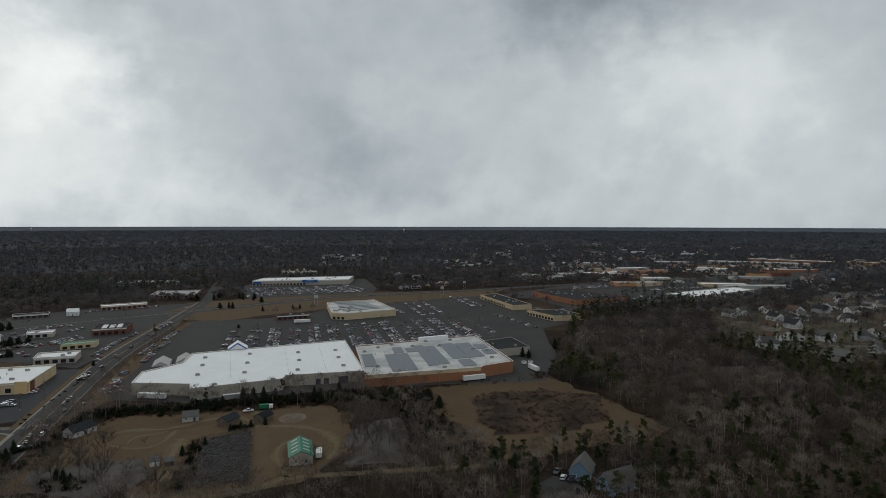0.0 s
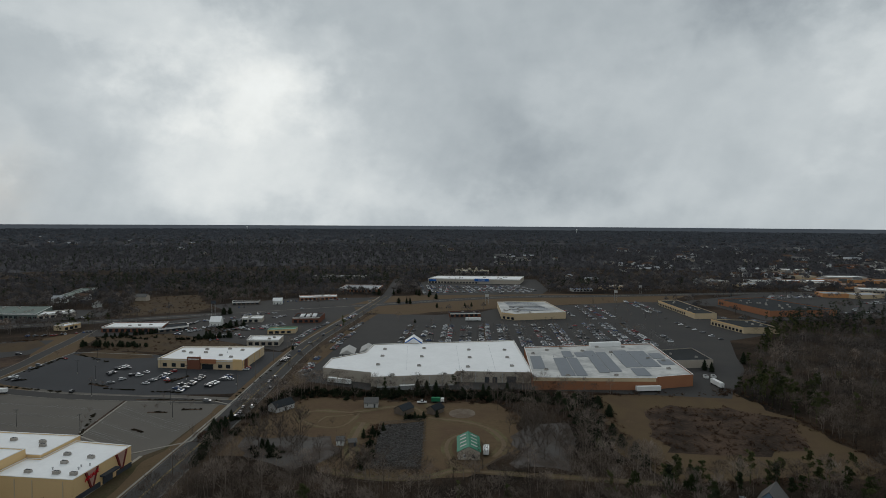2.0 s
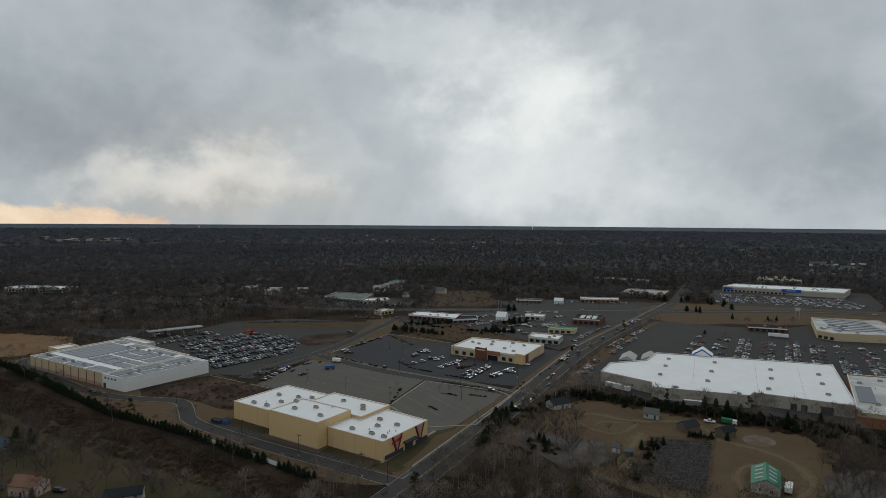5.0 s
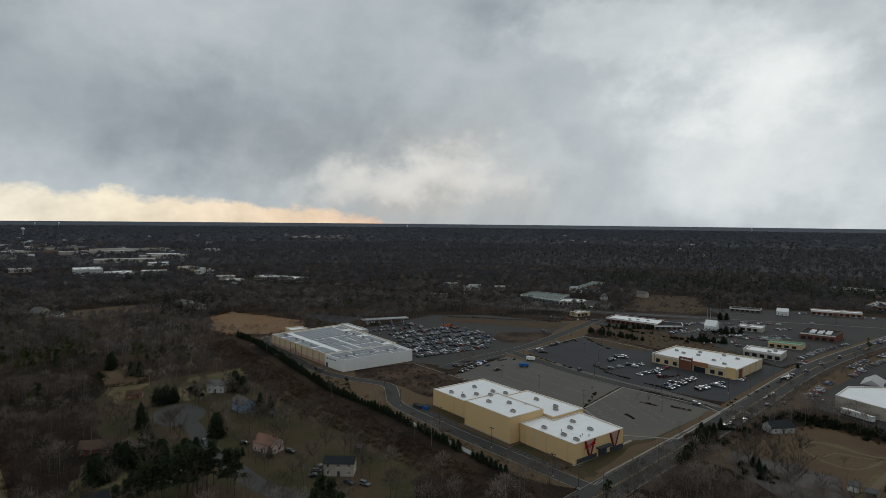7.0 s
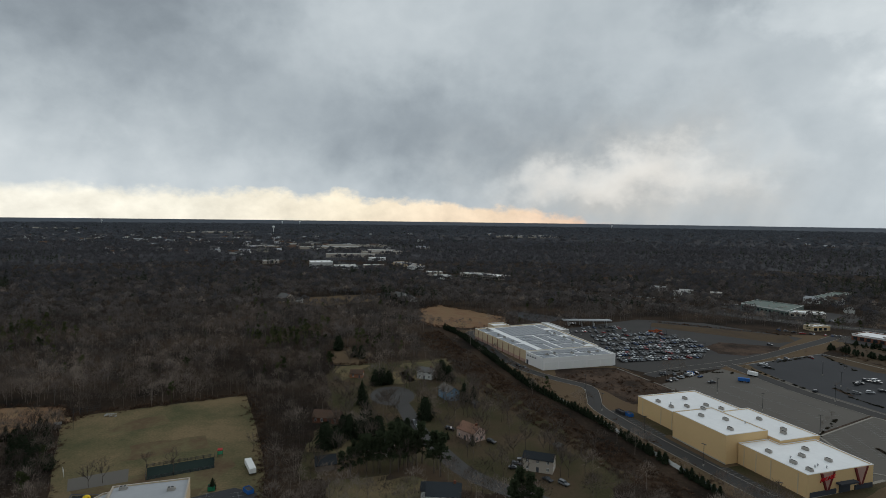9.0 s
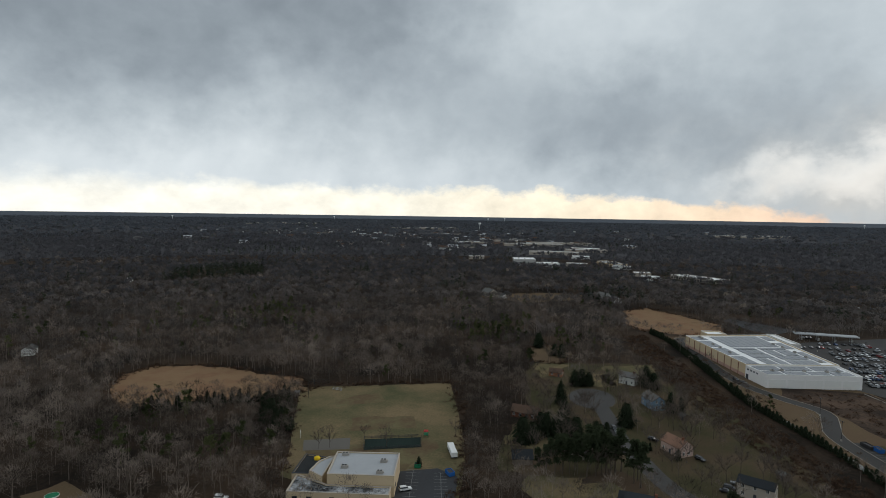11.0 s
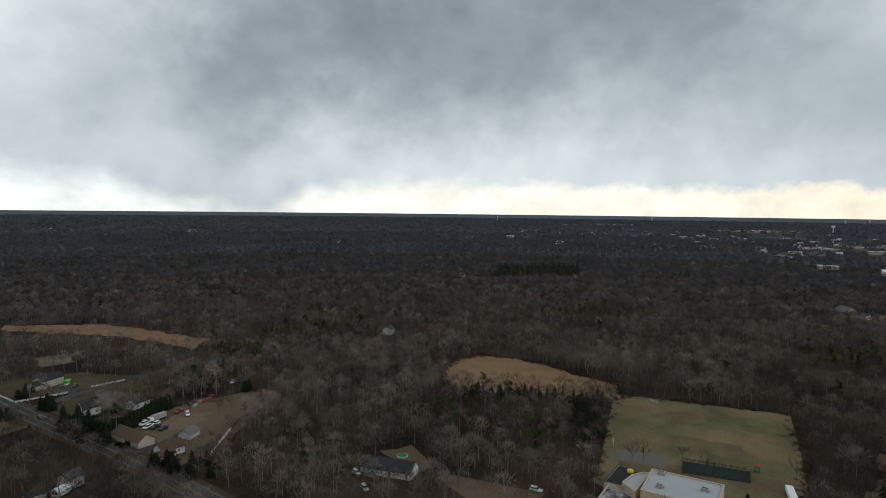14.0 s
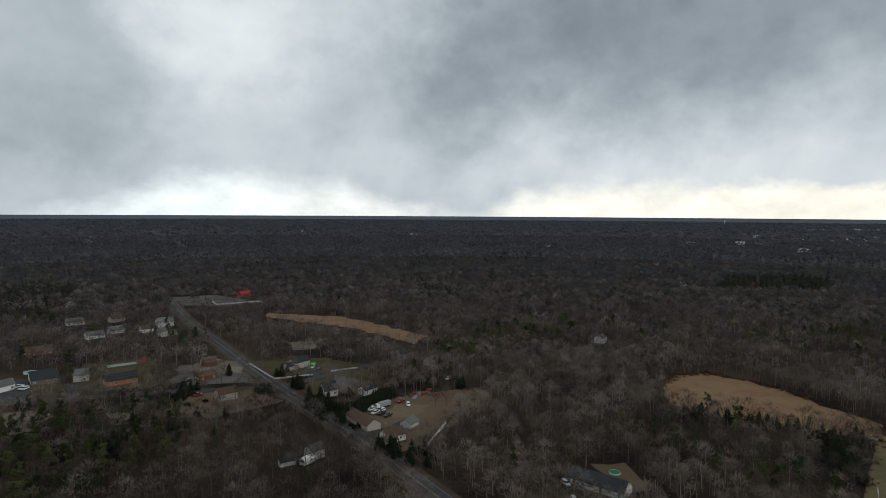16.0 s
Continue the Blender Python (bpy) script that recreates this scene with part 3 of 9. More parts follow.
sheet("scrub_patch", [(19, 340), (39, 347), (62, 354), (88, 340), (88, 302), (68, 286), (42, 277), (26, 277), (16, 298)], 0.06, M["scrub"], "dark dead weeds in a dry hollow", "scrub", 4, seed=4)
sheet("field", [(-303, -146), (-333, -64), (-262, -45), (-224, -37), (-186, -34), (-180, -60), (-196, -104), (-216, -110)], 0.03, M["lawn"], "pale green winter playing field", "lawn", 0.4, seed=5)
sheet("field", [(-274, -248), (-300, -259), (-325, -254), (-333, -220), (-327, -191), (-322, -156), (-300, -139), (-286, -150), (-263, -189), (-245, -214)], 0.05, M["brown_field"], "golden brown mown field between woods", "field", 3, seed=6)
sheet("worn_patch", [(-287, -117), (-305, -99), (-292, -92), (-275, -113)], 0.07, M["worn"], "worn brown infield on a playing field", "lawn", 1.5, clear=False, seed=51)
sheet("worn_patch", [(-262, -100), (-272, -70), (-258, -66), (-247, -96)], 0.07, M["worn"], "worn brown grass on a playing field", "lawn", 3, clear=False, seed=52)
sheet("worn_patch", [(-222, -106), (-246, -58), (-238, -50), (-212, -60), (-214, -100)], 0.05, M["worn"], "trodden brown ground beside a school", "lawn", 2, clear=False, seed=53)
SUBURB = [(-399, 5), (-413, 63), (-374, 60), (-335, 80), (-208, 104), (-185, 84), (-200, 50), (-222, -25), (-245, -26), (-300, -16), (-360, -22), (-396, -18)]
THIN.append((SUBURB, 0.3))
THIN.append(([(-186, 200), (-290, 180), (-520, 170), (-565, 300), (-470, 440), (-480, 600), (-330, 760), (-100, 870), (120, 910), (300, 900), (150, 650), (70, 380), (-48, 356), (-142, 324), (-190, 330)], 0.10))
sheet("lawn", SUBURB, 0.03, M["lawn_dull"], "dull winter lawns round the houses", "lawn", 3, clear=False, seed=7)
for poly in ([(-396, 30), (-411, 62), (-376, 58), (-350, 30), (-366, 24)], [(-394, -18), (-399, 5), (-372, 0), (-357, -14)], [(-268, 32), (-215, 62), (-200, 66), (-208, 94), (-226, 78), (-262, 60), (-280, 50)], [(-378, 12), (-376, 28), (-352, 34), (-346, 24), (-346, 8)]):
    sheet("lawn", poly, 0.05, M["lawn"] if poly[0][1] != 32 else M["lawn_dull"], "short winter grass in front of houses", "lawn", 3, seed=8)
sheet("lawn", [(-217.6, -11), (-219.6, 1.5), (-221, 12.6), (-219, 20), (-215, 25), (-212, 29), (-207, 27.3), (-198, 23.4), (-199, -9), (-207, -13)], 0.05, M["lawn"], "short winter grass behind a pine row", "lawn", 2, seed=58)
sheet("lawn", [(-258, -24), (-264, -9), (-265, 9.9), (-266, 14), (-248, 4), (-244, -12), (-248, -24)], 0.05, M["lawn"], "short winter grass between dark evergreens", "lawn", 2, clear=False, seed=59)
sheet("needle_litter", [(-219.3, 7), (-231, 18), (-229, 26), (-222, 31), (-214, 32), (-212, 27), (-218, 19), (-217, 8)], 0.056, M["bank"], "reddish needle litter under pines", "ground", 2, clear=False, seed=60)
for poly in ([(-78, -346), (-124, -368), (-140, -328), (-125, -310), (-84, -318)], [(-62, -425), (-72, -366), (-110, -368), (-136, -374), (-116, -408)], [(-18, -364), (-60, -354), (-66, -322), (-30, -312), (-8, -330)], [(80, -402), (40, -394), (40, -436), (82, -440)]):
    THIN.append((poly, 0.22))
THIN.append(([(-60, -440), (40, -440), (90, -460), (90, -370), (-20, -370), (-60, -360)], 0.3))
THIN.append(([(-172, 262), (-165, 212), (-130, 200), (-40, 205), (0, 250), (0, 320), (-40, 330), (-44, 292), (-56, 222), (-132, 222)], 0.55))
THIN.append(([(252, 470), (300, 425), (380, 480), (500, 650), (720, 850), (600, 880), (500, 800), (425, 700), (300, 655), (262, 560)], 0.42))
sheet("field", [(-440, -25), (-400, -22), (-395, 0), (-425, 8), (-452, -6)], 0.03, M["straw"], "rough straw-coloured clearing", "field", 3, seed=8)
sheet("yard", [(-80, -262), (-100, -292), (-130, -302), (-178, -297), (-176, -284), (-137, -254), (-112, -230), (-92, -232)], 0.04, M["dirt"], "bare dirt yard of a trade business", "yard", 1.2, seed=9)
sheet("lawn", [(-78, -346), (-124, -368), (-140, -328), (-125, -310), (-84, -318)], 0.03, M["lawn_dull"], "dry lawn behind a white rail fence", "lawn", 2, clear=False, seed=10)
sheet("lawn", [(-62, -425), (-72, -366), (-110, -368), (-136, -374), (-116, -408)], 0.03, M["lawn_dull"], "dry lawn round a farmhouse", "lawn", 2, clear=False, seed=11)
sheet("yard", [(-18, -364), (-60, -354), (-66, -322), (-30, -312), (-8, -330)], 0.03, M["dirt"], "bare brown front yard", "yard", 3, clear=False, seed=12)
sheet("lawn", [(36, -392), (-6, -386), (-10, -462), (34, -464)], 0.03, M["lawn_dull"], "dull lawn with a covered pool", "lawn", 3, clear=False, seed=13)
sheet("lawn", [(80, -402), (40, -394), (40, -436), (82, -440)], 0.03, M["lawn_dull"], "dull lawn round a house", "lawn", 3, clear=False, seed=14)
sheet("yard", [(-15, -385), (-60, -366), (-62, -425), (-25, -430)], 0.03, M["frost"], "pale sandy yard under bare trees", "yard", 3, clear=False, seed=15)
sheet("field", [(-118, -612), (-182, -560), (-216, -440), (-192, -422), (-164, -515), (-112, -590)], 0.03, M["brown_field"], "long straw-coloured clearing in the woods", "field", 4, clear=False, seed=16)
sheet("yard", [(-37, -775), (-90, -775), (-134, -690), (-132, -684), (-81, -680), (-43, -708)], 0.03, M["frost"], "pale gravel yard of a riding stable", "yard", 3, clear=False, seed=17)
THIN.append(([(-37, -775), (-90, -775), (-134, -690), (-132, -684), (-81, -680), (-43, -708)], 0.15))
THIN.append(([(-118, -612), (-182, -560), (-216, -440), (-192, -422), (-164, -515), (-112, -590)], 0.25))
sheet("field", [(-640, 64), (-668, 89), (-639, 110), (-583, 146), (-538, 136), (-522, 104), (-534, 70), (-555, 57)], 0.03, M["brown_field"], "brown paddock at the wood's edge", "field", 4, seed=18)
sheet("field", [(-760, -14), (-752, 32), (-700, 10), (-670, -38), (-700, -105), (-730, -90)], 0.03, M["straw"], "straw-coloured meadow with farmhouses", "field", 4, seed=19)
sheet("field", [(-505, 500), (-447, 553), (-459, 585), (-557, 682), (-600, 623)], 0.03, M["rough"], "straw-coloured clearing beside the highway", "field", 5, seed=20)
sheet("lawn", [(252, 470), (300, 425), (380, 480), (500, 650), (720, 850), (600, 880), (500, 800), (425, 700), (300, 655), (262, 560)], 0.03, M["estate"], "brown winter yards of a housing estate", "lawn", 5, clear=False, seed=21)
sheet("verge", [(-512, 84), (-345, 101), (-186, 132), (-158, 150), (-162, 205), (-200, 206), (-290, 182), (-376, 176), (-500, 172), (-520, 120)], 0.03, M["straw"], "dry grass verge round the stores", "verge", 1, seed=22)
THIN.append(([(-512, 82), (-345, 100), (-186, 130), (-165, 105), (-215, 88), (-330, 62), (-430, 44), (-510, 44)], 0.05))
THIN.append(([(-30, -700), (-132, -684), (-125, -625), (-40, -640)], 0.2))
THIN.append(([(-192, -422), (-164, -515), (-112, -590), (-96, -560), (-148, -490), (-176, -405)], 0.2))
sheet("lot_ground", [(-372, 173), (-313, 186), (-294, 146), (-330, 139), (-356, 124), (-374, 128)], 0.05, M["scrub"], "dark bare soil of an unbuilt plot", "soil", 1.5, seed=24)
sheet("lot_ground", [(-430, 400), (-385, 362), (-320, 372), (-262, 400), (-300, 415), (-385, 436)], 0.03, M["rough"], "dry grass bank with hedges", "verge", 2, seed=25)
sheet("verge", [(-470, 378), (-372, 262), (-366, 258), (-400, 352), (-430, 400), (-462, 425)], 0.035, M["straw"], "dry grass along a drive", "verge", 1, seed=61)
sheet("soil_patch", [(-166, 236), (-143, 243), (-127, 246), (-120, 236), (-117, 218), (-128, 211), (-152, 212)], 0.06, M["frost"], "pale grey bare soil under trees", "soil", 4, seed=26)
sheet("soil_patch", [(-47, 274), (-43, 291), (-24, 299), (-14, 280), (-17, 242), (-38, 236), (-43, 256)], 0.06, M["frost"], "pale grey bare soil under trees", "soil", 4, seed=27)
sheet("yard", [(-103, -438), (-122, -436), (-124, -466), (-106, -467)], 0.06, M["sand"], "pale sandy yard behind a farmhouse", "yard", 1.5, seed=71)
sheet("yard", [(-109, -272), (-130, -269), (-136, -280), (-127, -288), (-112, -284)], 0.07, M["track"], "pale worn gravel in a yard", "yard", 4, clear=False, seed=72)
sheet("yard", [(-34, -396), (-60, -392), (-64, -418), (-48, -440), (-26, -424)], 0.055, M["sand"], "pale sandy ground beside the road", "yard", 3, clear=False, seed=73)
sheet("driveway", [(-19, -372), (-22, -395), (-26, -396), (-24, -371)], 0.08, M["asphalt"], "dark drive to a house", "driveway")
sheet("driveway", [(30, -383), (36, -383), (37, -412), (30, -412)], 0.08, M["asphalt"], "grey asphalt drive to a garage", "driveway")
sheet("driveway", [(54, -386), (72, -390), (74, -436), (58, -432)], 0.08, M["asphalt_new"], "dark asphalt drive with parked vans", "driveway")
sheet("yard", [(-99, -326), (-109, -362), (-118, -346), (-116, -328)], 0.06, M["frost"], "grey ground of a walled garden", "yard", 1, clear=False, seed=74)
sheet("lawn", [(-157, -159), (-165, -156), (-172, -178), (-160, -184)], 0.05, M["straw"], "worn brown lawn behind a long house", "lawn", 2, seed=75)
sheet("sand_pit", [(62, -370), (44, -365), (40, -350), (47, -334), (56, -330)], 0.06, M["sand"], "pale sandy bank among trees", "sand", 2, clear=False, seed=28)
THIN.append(([(62, -370), (44, -365), (40, -350), (47, -334), (56, -330)], 0.35))
sheet("sand_pit", [(16, -346), (6, -340), (8, -322), (14, -326)], 0.06, M["sand"], "pale sandy clearing among trees", "sand", 1.5, clear=False, seed=29)
THIN.append(([(16, -346), (6, -340), (8, -322), (14, -326)], 0.3))

LOT = dict(category="parking lot")


def beside_arcade(x, y):
    c, s = math.cos(radians(10.2)), math.sin(radians(10.2))
    return -281.5 + x * c - y * s, 142.3 + x * s + y * c


sheet("pavement", [beside_arcade(*p) for p in ((-7, -12.4), (99, -12.4), (99, -7.2), (69, -7.2), (67.4, -9.4), (32.6, -9.4), (31, -7.2), (2, -7.2), (0, -9.4), (-7, -9.4))], 0.07, M["asphalt"], "asphalt strip with stalls along a store", "pavement")
sheet("lawn", [beside_arcade(*p) for p in ((-4, -7.0), (31.6, -7.0), (31.6, -0.6), (-4, -0.6))], 0.072, M["lawn_dull"], "winter grass along a store", "lawn", clear=False)
sheet("lawn", [beside_arcade(*p) for p in ((68.4, -7.0), (99, -7.0), (99, -0.8), (68.4, -0.8))], 0.074, M["lawn_dull"], "winter grass along a store", "lawn", clear=False)
sheet("lawn", [(-184.3, 153.1), (-176.5, 153.4), (-172.5, 157), (-171.5, 163), (-175, 172), (-180.5, 194), (-192, 234), (-199, 256), (-205.4, 266.1), (-197, 232.6), (-191.7, 211.8), (-194.3, 201.7), (-188.2, 178.4), (-183.2, 160.4)], 0.074, M["lawn_dull"], "winter grass between a store and the road", "lawn", clear=False)
ribbon("walkway", [(-184.2, 158.4), (-188.4, 178.2), (-191.4, 189.1), (-194.6, 201.7)], 1.5, 0.09, M["sidewalk"], "pale concrete walkway along a store front", category="pavement")
strip_mesh("stall_lines", [(*beside_arcade(x, -11.8), *beside_arcade(x, -7.6)) for x in [4 + 2.75 * i for i in range(11)] + [69 + 2.75 * i for i in range(11)]], 0.14, 0.12, M["paint"], "white stall lines beside a store", "road marking")
sheet("pavement", [(-330, 180), (-372, 262), (-300, 272), (-203, 287), (-185, 226), (-188, 190), (-285, 176)], 0.045, M["asphalt_old"], "faded asphalt between the lots", "pavement")
sheet("verge", [(-187, 222), (-211, 276), (-205, 279), (-178, 215), (-165, 164), (-172, 160), (-190, 197)], 0.085, M["straw"], "dry grass strip between lot and road", "verge", 0.6, seed=41)
sheet("parking_lot", [(-187, 330), (-198, 345), (-208, 395), (-243, 540), (-252, 600), (-190, 615), (-150, 645), (-130, 700), (-60, 740), (20, 800), (62, 810), (118, 690), (134, 600), (96, 560), (86, 459), (66, 372), (-48, 356), (-142, 324)], 0.06, M["asphalt"], "wide weathered asphalt parking lot of a shopping centre", clear=False, **LOT)
THIN.append(([(-187, 330), (-198, 345), (-208, 395), (-243, 540), (-252, 600), (-190, 615), (-150, 645), (-130, 700), (-60, 740), (20, 800), (62, 810), (118, 690), (134, 600), (96, 560), (86, 459), (66, 372), (-48, 356), (-142, 324)], 0.035))
sheet("parking_lot", [(-320, 925), (-257, 777), (-102, 845), (-100, 900), (-140, 1064), (-310, 1010)], 0.06, M["asphalt"], "asphalt parking lot of a far supercentre", **LOT)
sheet("parking_lot", [(62, 805), (118, 790), (150, 690), (245, 735), (440, 820), (490, 900), (800, 1150), (760, 1240), (200, 960)], 0.06, M["asphalt"], "asphalt parking lots of far shops", clear=False, **LOT)
THIN.append(([(62, 805), (118, 790), (150, 690), (245, 735), (440, 820), (490, 900), (800, 1150), (760, 1240), (200, 960)], 0.2))
THIN.append(([(-190, 300), (-140, 322), (-46, 352), (10, 362), (0, 330), (-60, 316), (-140, 298)], 0.4))
sheet("parking_lot", [(-326, 182), (-344, 250), (-300, 262), (-264, 263), (-240, 213), (-194, 192), (-285, 180)], 0.06, M["asphalt_old"], "empty faded asphalt parking lot", **LOT)
sheet("parking_lot", [(-259, 264), (-211, 276), (-187, 222), (-201, 202), (-243, 214)], 0.07, M["asphalt_old"], "empty faded asphalt lot with stall lines", **LOT)
sheet("parking_lot", [(-378, 171), (-352, 190), (-366, 258), (-400, 300), (-455, 380), (-532, 335), (-558, 278), (-511, 180), (-440, 170)], 0.06, M["asphalt"], "asphalt parking lot full of cars", **LOT)
sheet("parking_lot", [(-372, 266), (-398, 350), (-323, 362), (-312, 378), (-258, 398), (-236, 402), (-206, 300), (-220, 290), (-264, 274), (-310, 266)], 0.065, M["asphalt_new"], "dark new asphalt parking lot", **LOT)
sheet("parking_lot", [(-462, 425), (-440, 400), (-385, 436), (-300, 416), (-252, 402), (-276, 600), (-300, 640), (-350, 598), (-420, 520)], 0.05, M["asphalt"], "asphalt lots of roadside shops", clear=False, **LOT)
THIN.append(([(-462, 425), (-440, 400), (-385, 436), (-300, 416), (-252, 402), (-276, 600), (-300, 640), (-350, 598), (-420, 520)], 0.07))
sheet("parking_lot", [(-470, 600), (-415, 560), (-312, 660), (-306, 735), (-350, 715), (-410, 690)], 0.05, M["asphalt"], "asphalt lots of shops beyond the highway", **LOT)
sheet("parking_lot", [(-640, 420), (-560, 430), (-520, 490), (-550, 535), (-650, 490)], 0.05, M["asphalt"], "asphalt yard of a warehouse", **LOT)
sheet("parking_lot", [(-216.6, -47), (-211, -38), (-180, -34), (-178, -55), (-210, -61.5)], 0.07, M["asphalt_new"], "dark asphalt lot with white stall lines beside a school", **LOT)
sheet("parking_lot", [(-94.8, -384.2), (-102.9, -386.3), (-106, -375.5), (-98, -361), (-93.8, -370)], 0.07, M["asphalt_new"], "small dark asphalt lot with cars", **LOT)
sheet("driveway", [(-158, -150), (-152, -128), (-163, -108), (-175, -112), (-164, -146)], 0.07, M["dirt"], "pale gravel driveway", category="driveway")
sheet("driveway", [(38, 205), (36, 222), (44, 230), (56, 224), (56, 208)], 0.07, M["asphalt"], "grey asphalt driveway with parked cars", category="driveway")
sheet("driveway", [(-84, -262), (-102, -261), (-116, -268), (-113, -256), (-92, -254)], 0.08, M["asphalt"], "grey paved drive of a workshop", category="driveway")
sheet("verge", [(-539, 284), (-466, 376), (-443, 362), (-438, 344), (-518, 272)], 0.09, M["rough"], "brown grass round a parking lot", "verge", 1, seed=31)
sheet("verge", [(-392, 343), (-385, 362), (-337, 363), (-327, 353), (-345, 344), (-375, 339)], 0.09, M["rough"], "bare brown plot beside a lot", "verge", 2, seed=32)
sheet("verge", [(-363, 243), (-374, 257), (-371, 268), (-334, 264), (-329, 254)], 0.09, M["straw"], "bare brown island in a lot", "verge", 1, seed=33)
sheet("verge", [(-428, 272), (-446, 295), (-423, 334), (-410, 321), (-398, 286), (-406, 269)], 0.1, M["scrub"], "dark weedy plot in a lot", "verge", 1, seed=36)
sheet("verge", [(-620, 162), (-572, 207), (-546, 181), (-558, 167), (-607, 154)], 0.06, M["asphalt_new"], "dark bare ground beyond a lot", "ground", 1, seed=37)
sheet("verge", [(-262, 660), (-225, 655), (-205, 625), (-225, 600), (-252, 606)], 0.09, M["straw"], "brown grass inside a ramp loop", "verge", 3, seed=34)
sheet("verge", [(-250, 720), (-150, 775), (-130, 700), (-160, 660), (-200, 660)], 0.09, M["straw"], "brown grass between highway and lots", "verge", 4, seed=35)

sheet("verge", [(-192, 300), (-228, 425), (-258, 590), (-250, 600), (-240, 540), (-205, 395), (-187, 330)], 0.04, M["straw"], "dry grass bank between road and lot", "verge", 1, clear=False, seed=62)
THIN.append(([(-192, 300), (-228, 425), (-258, 590), (-250, 600), (-240, 540), (-205, 395), (-187, 330)], 0.3))
sheet("verge", [(-330, 620), (-240, 600), (-140, 680), (-60, 745), (60, 815), (100, 905), (-100, 850), (-260, 775), (-320, 735)], 0.04, M["straw"], "dry grass round a road junction", "verge", 2, clear=False, seed=63)
THIN.append(([(-330, 620), (-240, 600), (-140, 680), (-60, 745), (60, 815), (100, 905), (-100, 850), (-260, 775), (-320, 735)], 0.08))
ribbon("verge", MAIN_ROAD[8:12], 3.4, 0.095, M["straw"], "dry grass strip along the road", side=10.4, category="verge")
ribbon("verge", MAIN_ROAD[8:12], 5, 0.095, M["bank"], "dark brown bank along the road", side=-10.2, category="verge")
ribbon("road", MAIN_ROAD[12:14], 8, 0.09, M["asphalt"], "asphalt road into far woods")
ribbon("road", MAIN_ROAD[7:14], 14, 0.10, M["asphalt"], "four-lane asphalt road past the stores")
ribbon("verge", MAIN_ROAD[:7], 14, 0.05, M["bank"], "dry brown verges of a country road", category="verge")
ribbon("road", MAIN_ROAD[:8], 8.8, 0.10, M["asphalt_new"], "two-lane asphalt road through the woods")
ribbon("road", HIGHWAY, 24, 0.11, M["asphalt"], "divided asphalt highway")
ribbon("median", HIGHWAY[5:], 1.2, 0.2, M["sidewalk"], "pale concrete median of a highway", category="kerb")
ribbon("road", CROSS_DRIVE, 9, 0.12, M["asphalt"], "asphalt access drive")
ribbon("road", MALL_DRIVE, 9, 0.128, M["asphalt"], "asphalt access drive between lots")
ribbon("road", SERVICE_ROAD, 7.5, 0.09, M["asphalt"], "asphalt service road behind the stores")
ribbon("road", CUL_DE_SAC, 8.5, 0.08, M["street"], "faded residential street")
ribbon("road", SIDE_ROAD, 7.0, 0.09, M["asphalt"], "narrow asphalt side road")
ribbon("road", EAST_DRIVE, 8, 0.10, M["asphalt"], "asphalt drive along the wood's edge")
sheet("road", [(-324 + 18 * math.cos(a / 20 * 6.2832), 17 + 12.5 * math.sin(a / 20 * 6.2832)) for a in range(20)], 0.085, M["street"], "round end of a faded residential street", "road")
ribbon("kerb", [(-324 + 18.4 * math.cos(a / 20 * 6.2832), 17 + 12.9 * math.sin(a / 20 * 6.2832)) for a in range(2, 19)], 0.16, 0.2, M["asphalt_old"], "kerb round the end of a street", category="kerb")
ribbon("sidewalk", MAIN_ROAD[8:13], 1.0, 0.22, M["sidewalk"], "pale concrete sidewalk along the road", side=7.9, category="sidewalk")
ribbon("kerb", MAIN_ROAD[7:12], 0.35, 0.22, M["old_concrete"], "grey concrete kerb along the road", side=-7.3, category="kerb")
ribbon("kerb", MAIN_ROAD[7:9], 0.35, 0.22, M["old_concrete"], "grey concrete kerb along the road", side=7.3, category="kerb")
for side in (-0.25, 0.25):
    ribbon("road_marking", MAIN_ROAD[:13], 0.18, 0.13, M["yellow_paint"], "double yellow centre line", side=side, category="road marking")
for side in (-3.8, 3.8):
    ribbon("road_marking", MAIN_ROAD[:8], 0.16, 0.13, M["paint"], "white edge line", side=side, category="road marking")
for side in (-6.6, 6.6):
    ribbon("road_marking", MAIN_ROAD[8:13], 0.16, 0.13, M["paint"], "white edge line", side=side, category="road marking")
TRACKS = [
    ([(-151, 262), (-154, 266), (-156, 277), (-147, 281), (-134, 282.5), (-124, 291), (-116, 298), (-104, 300), (-97, 293)], 2.6), ([(-150, 262), (-140, 258), (-131, 259.5), (-128, 267), (-129, 282)], 1.8),
    ([(-143, 263), (-143, 272), (-136, 276), (-128.7, 282.6)], 1.4), ([(-121, 270), (-118.6, 258), (-115, 245), (-110, 233), (-104, 222)], 3.6),
    ([(-70, 268), (-73, 260), (-71, 248), (-64, 234), (-59, 229)], 2.6), ([(-92, 287), (-80, 287), (-70, 286), (-59, 281), (-50, 269), (-47, 258), (-49, 246)], 3.0),
    ([(-110, 212), (-95, 211), (-84, 212.6), (-78, 214.5), (-68, 220), (-63, 227), (-53, 229.5), (-31, 232.7), (-10, 236), (20, 240)], 2.4),
    ([(-96, 292), (-93, 300), (-100, 310)], 3.0),
]
for pts, w in TRACKS:
    ribbon("track", pts, w * 0.7, 0.09, M["track"], "sandy farm track", category="track")
    ribbon("track_edge", pts, w * 1.9, 0.075, M["worn"], "trodden ground along a farm track", category="track")
sheet("pond", [(152, -1052), (110, -1072), (76, -1118), (88, -1132), (142, -1086)], 0.2, M["water"], "pale grey pond in the woods", "pond")
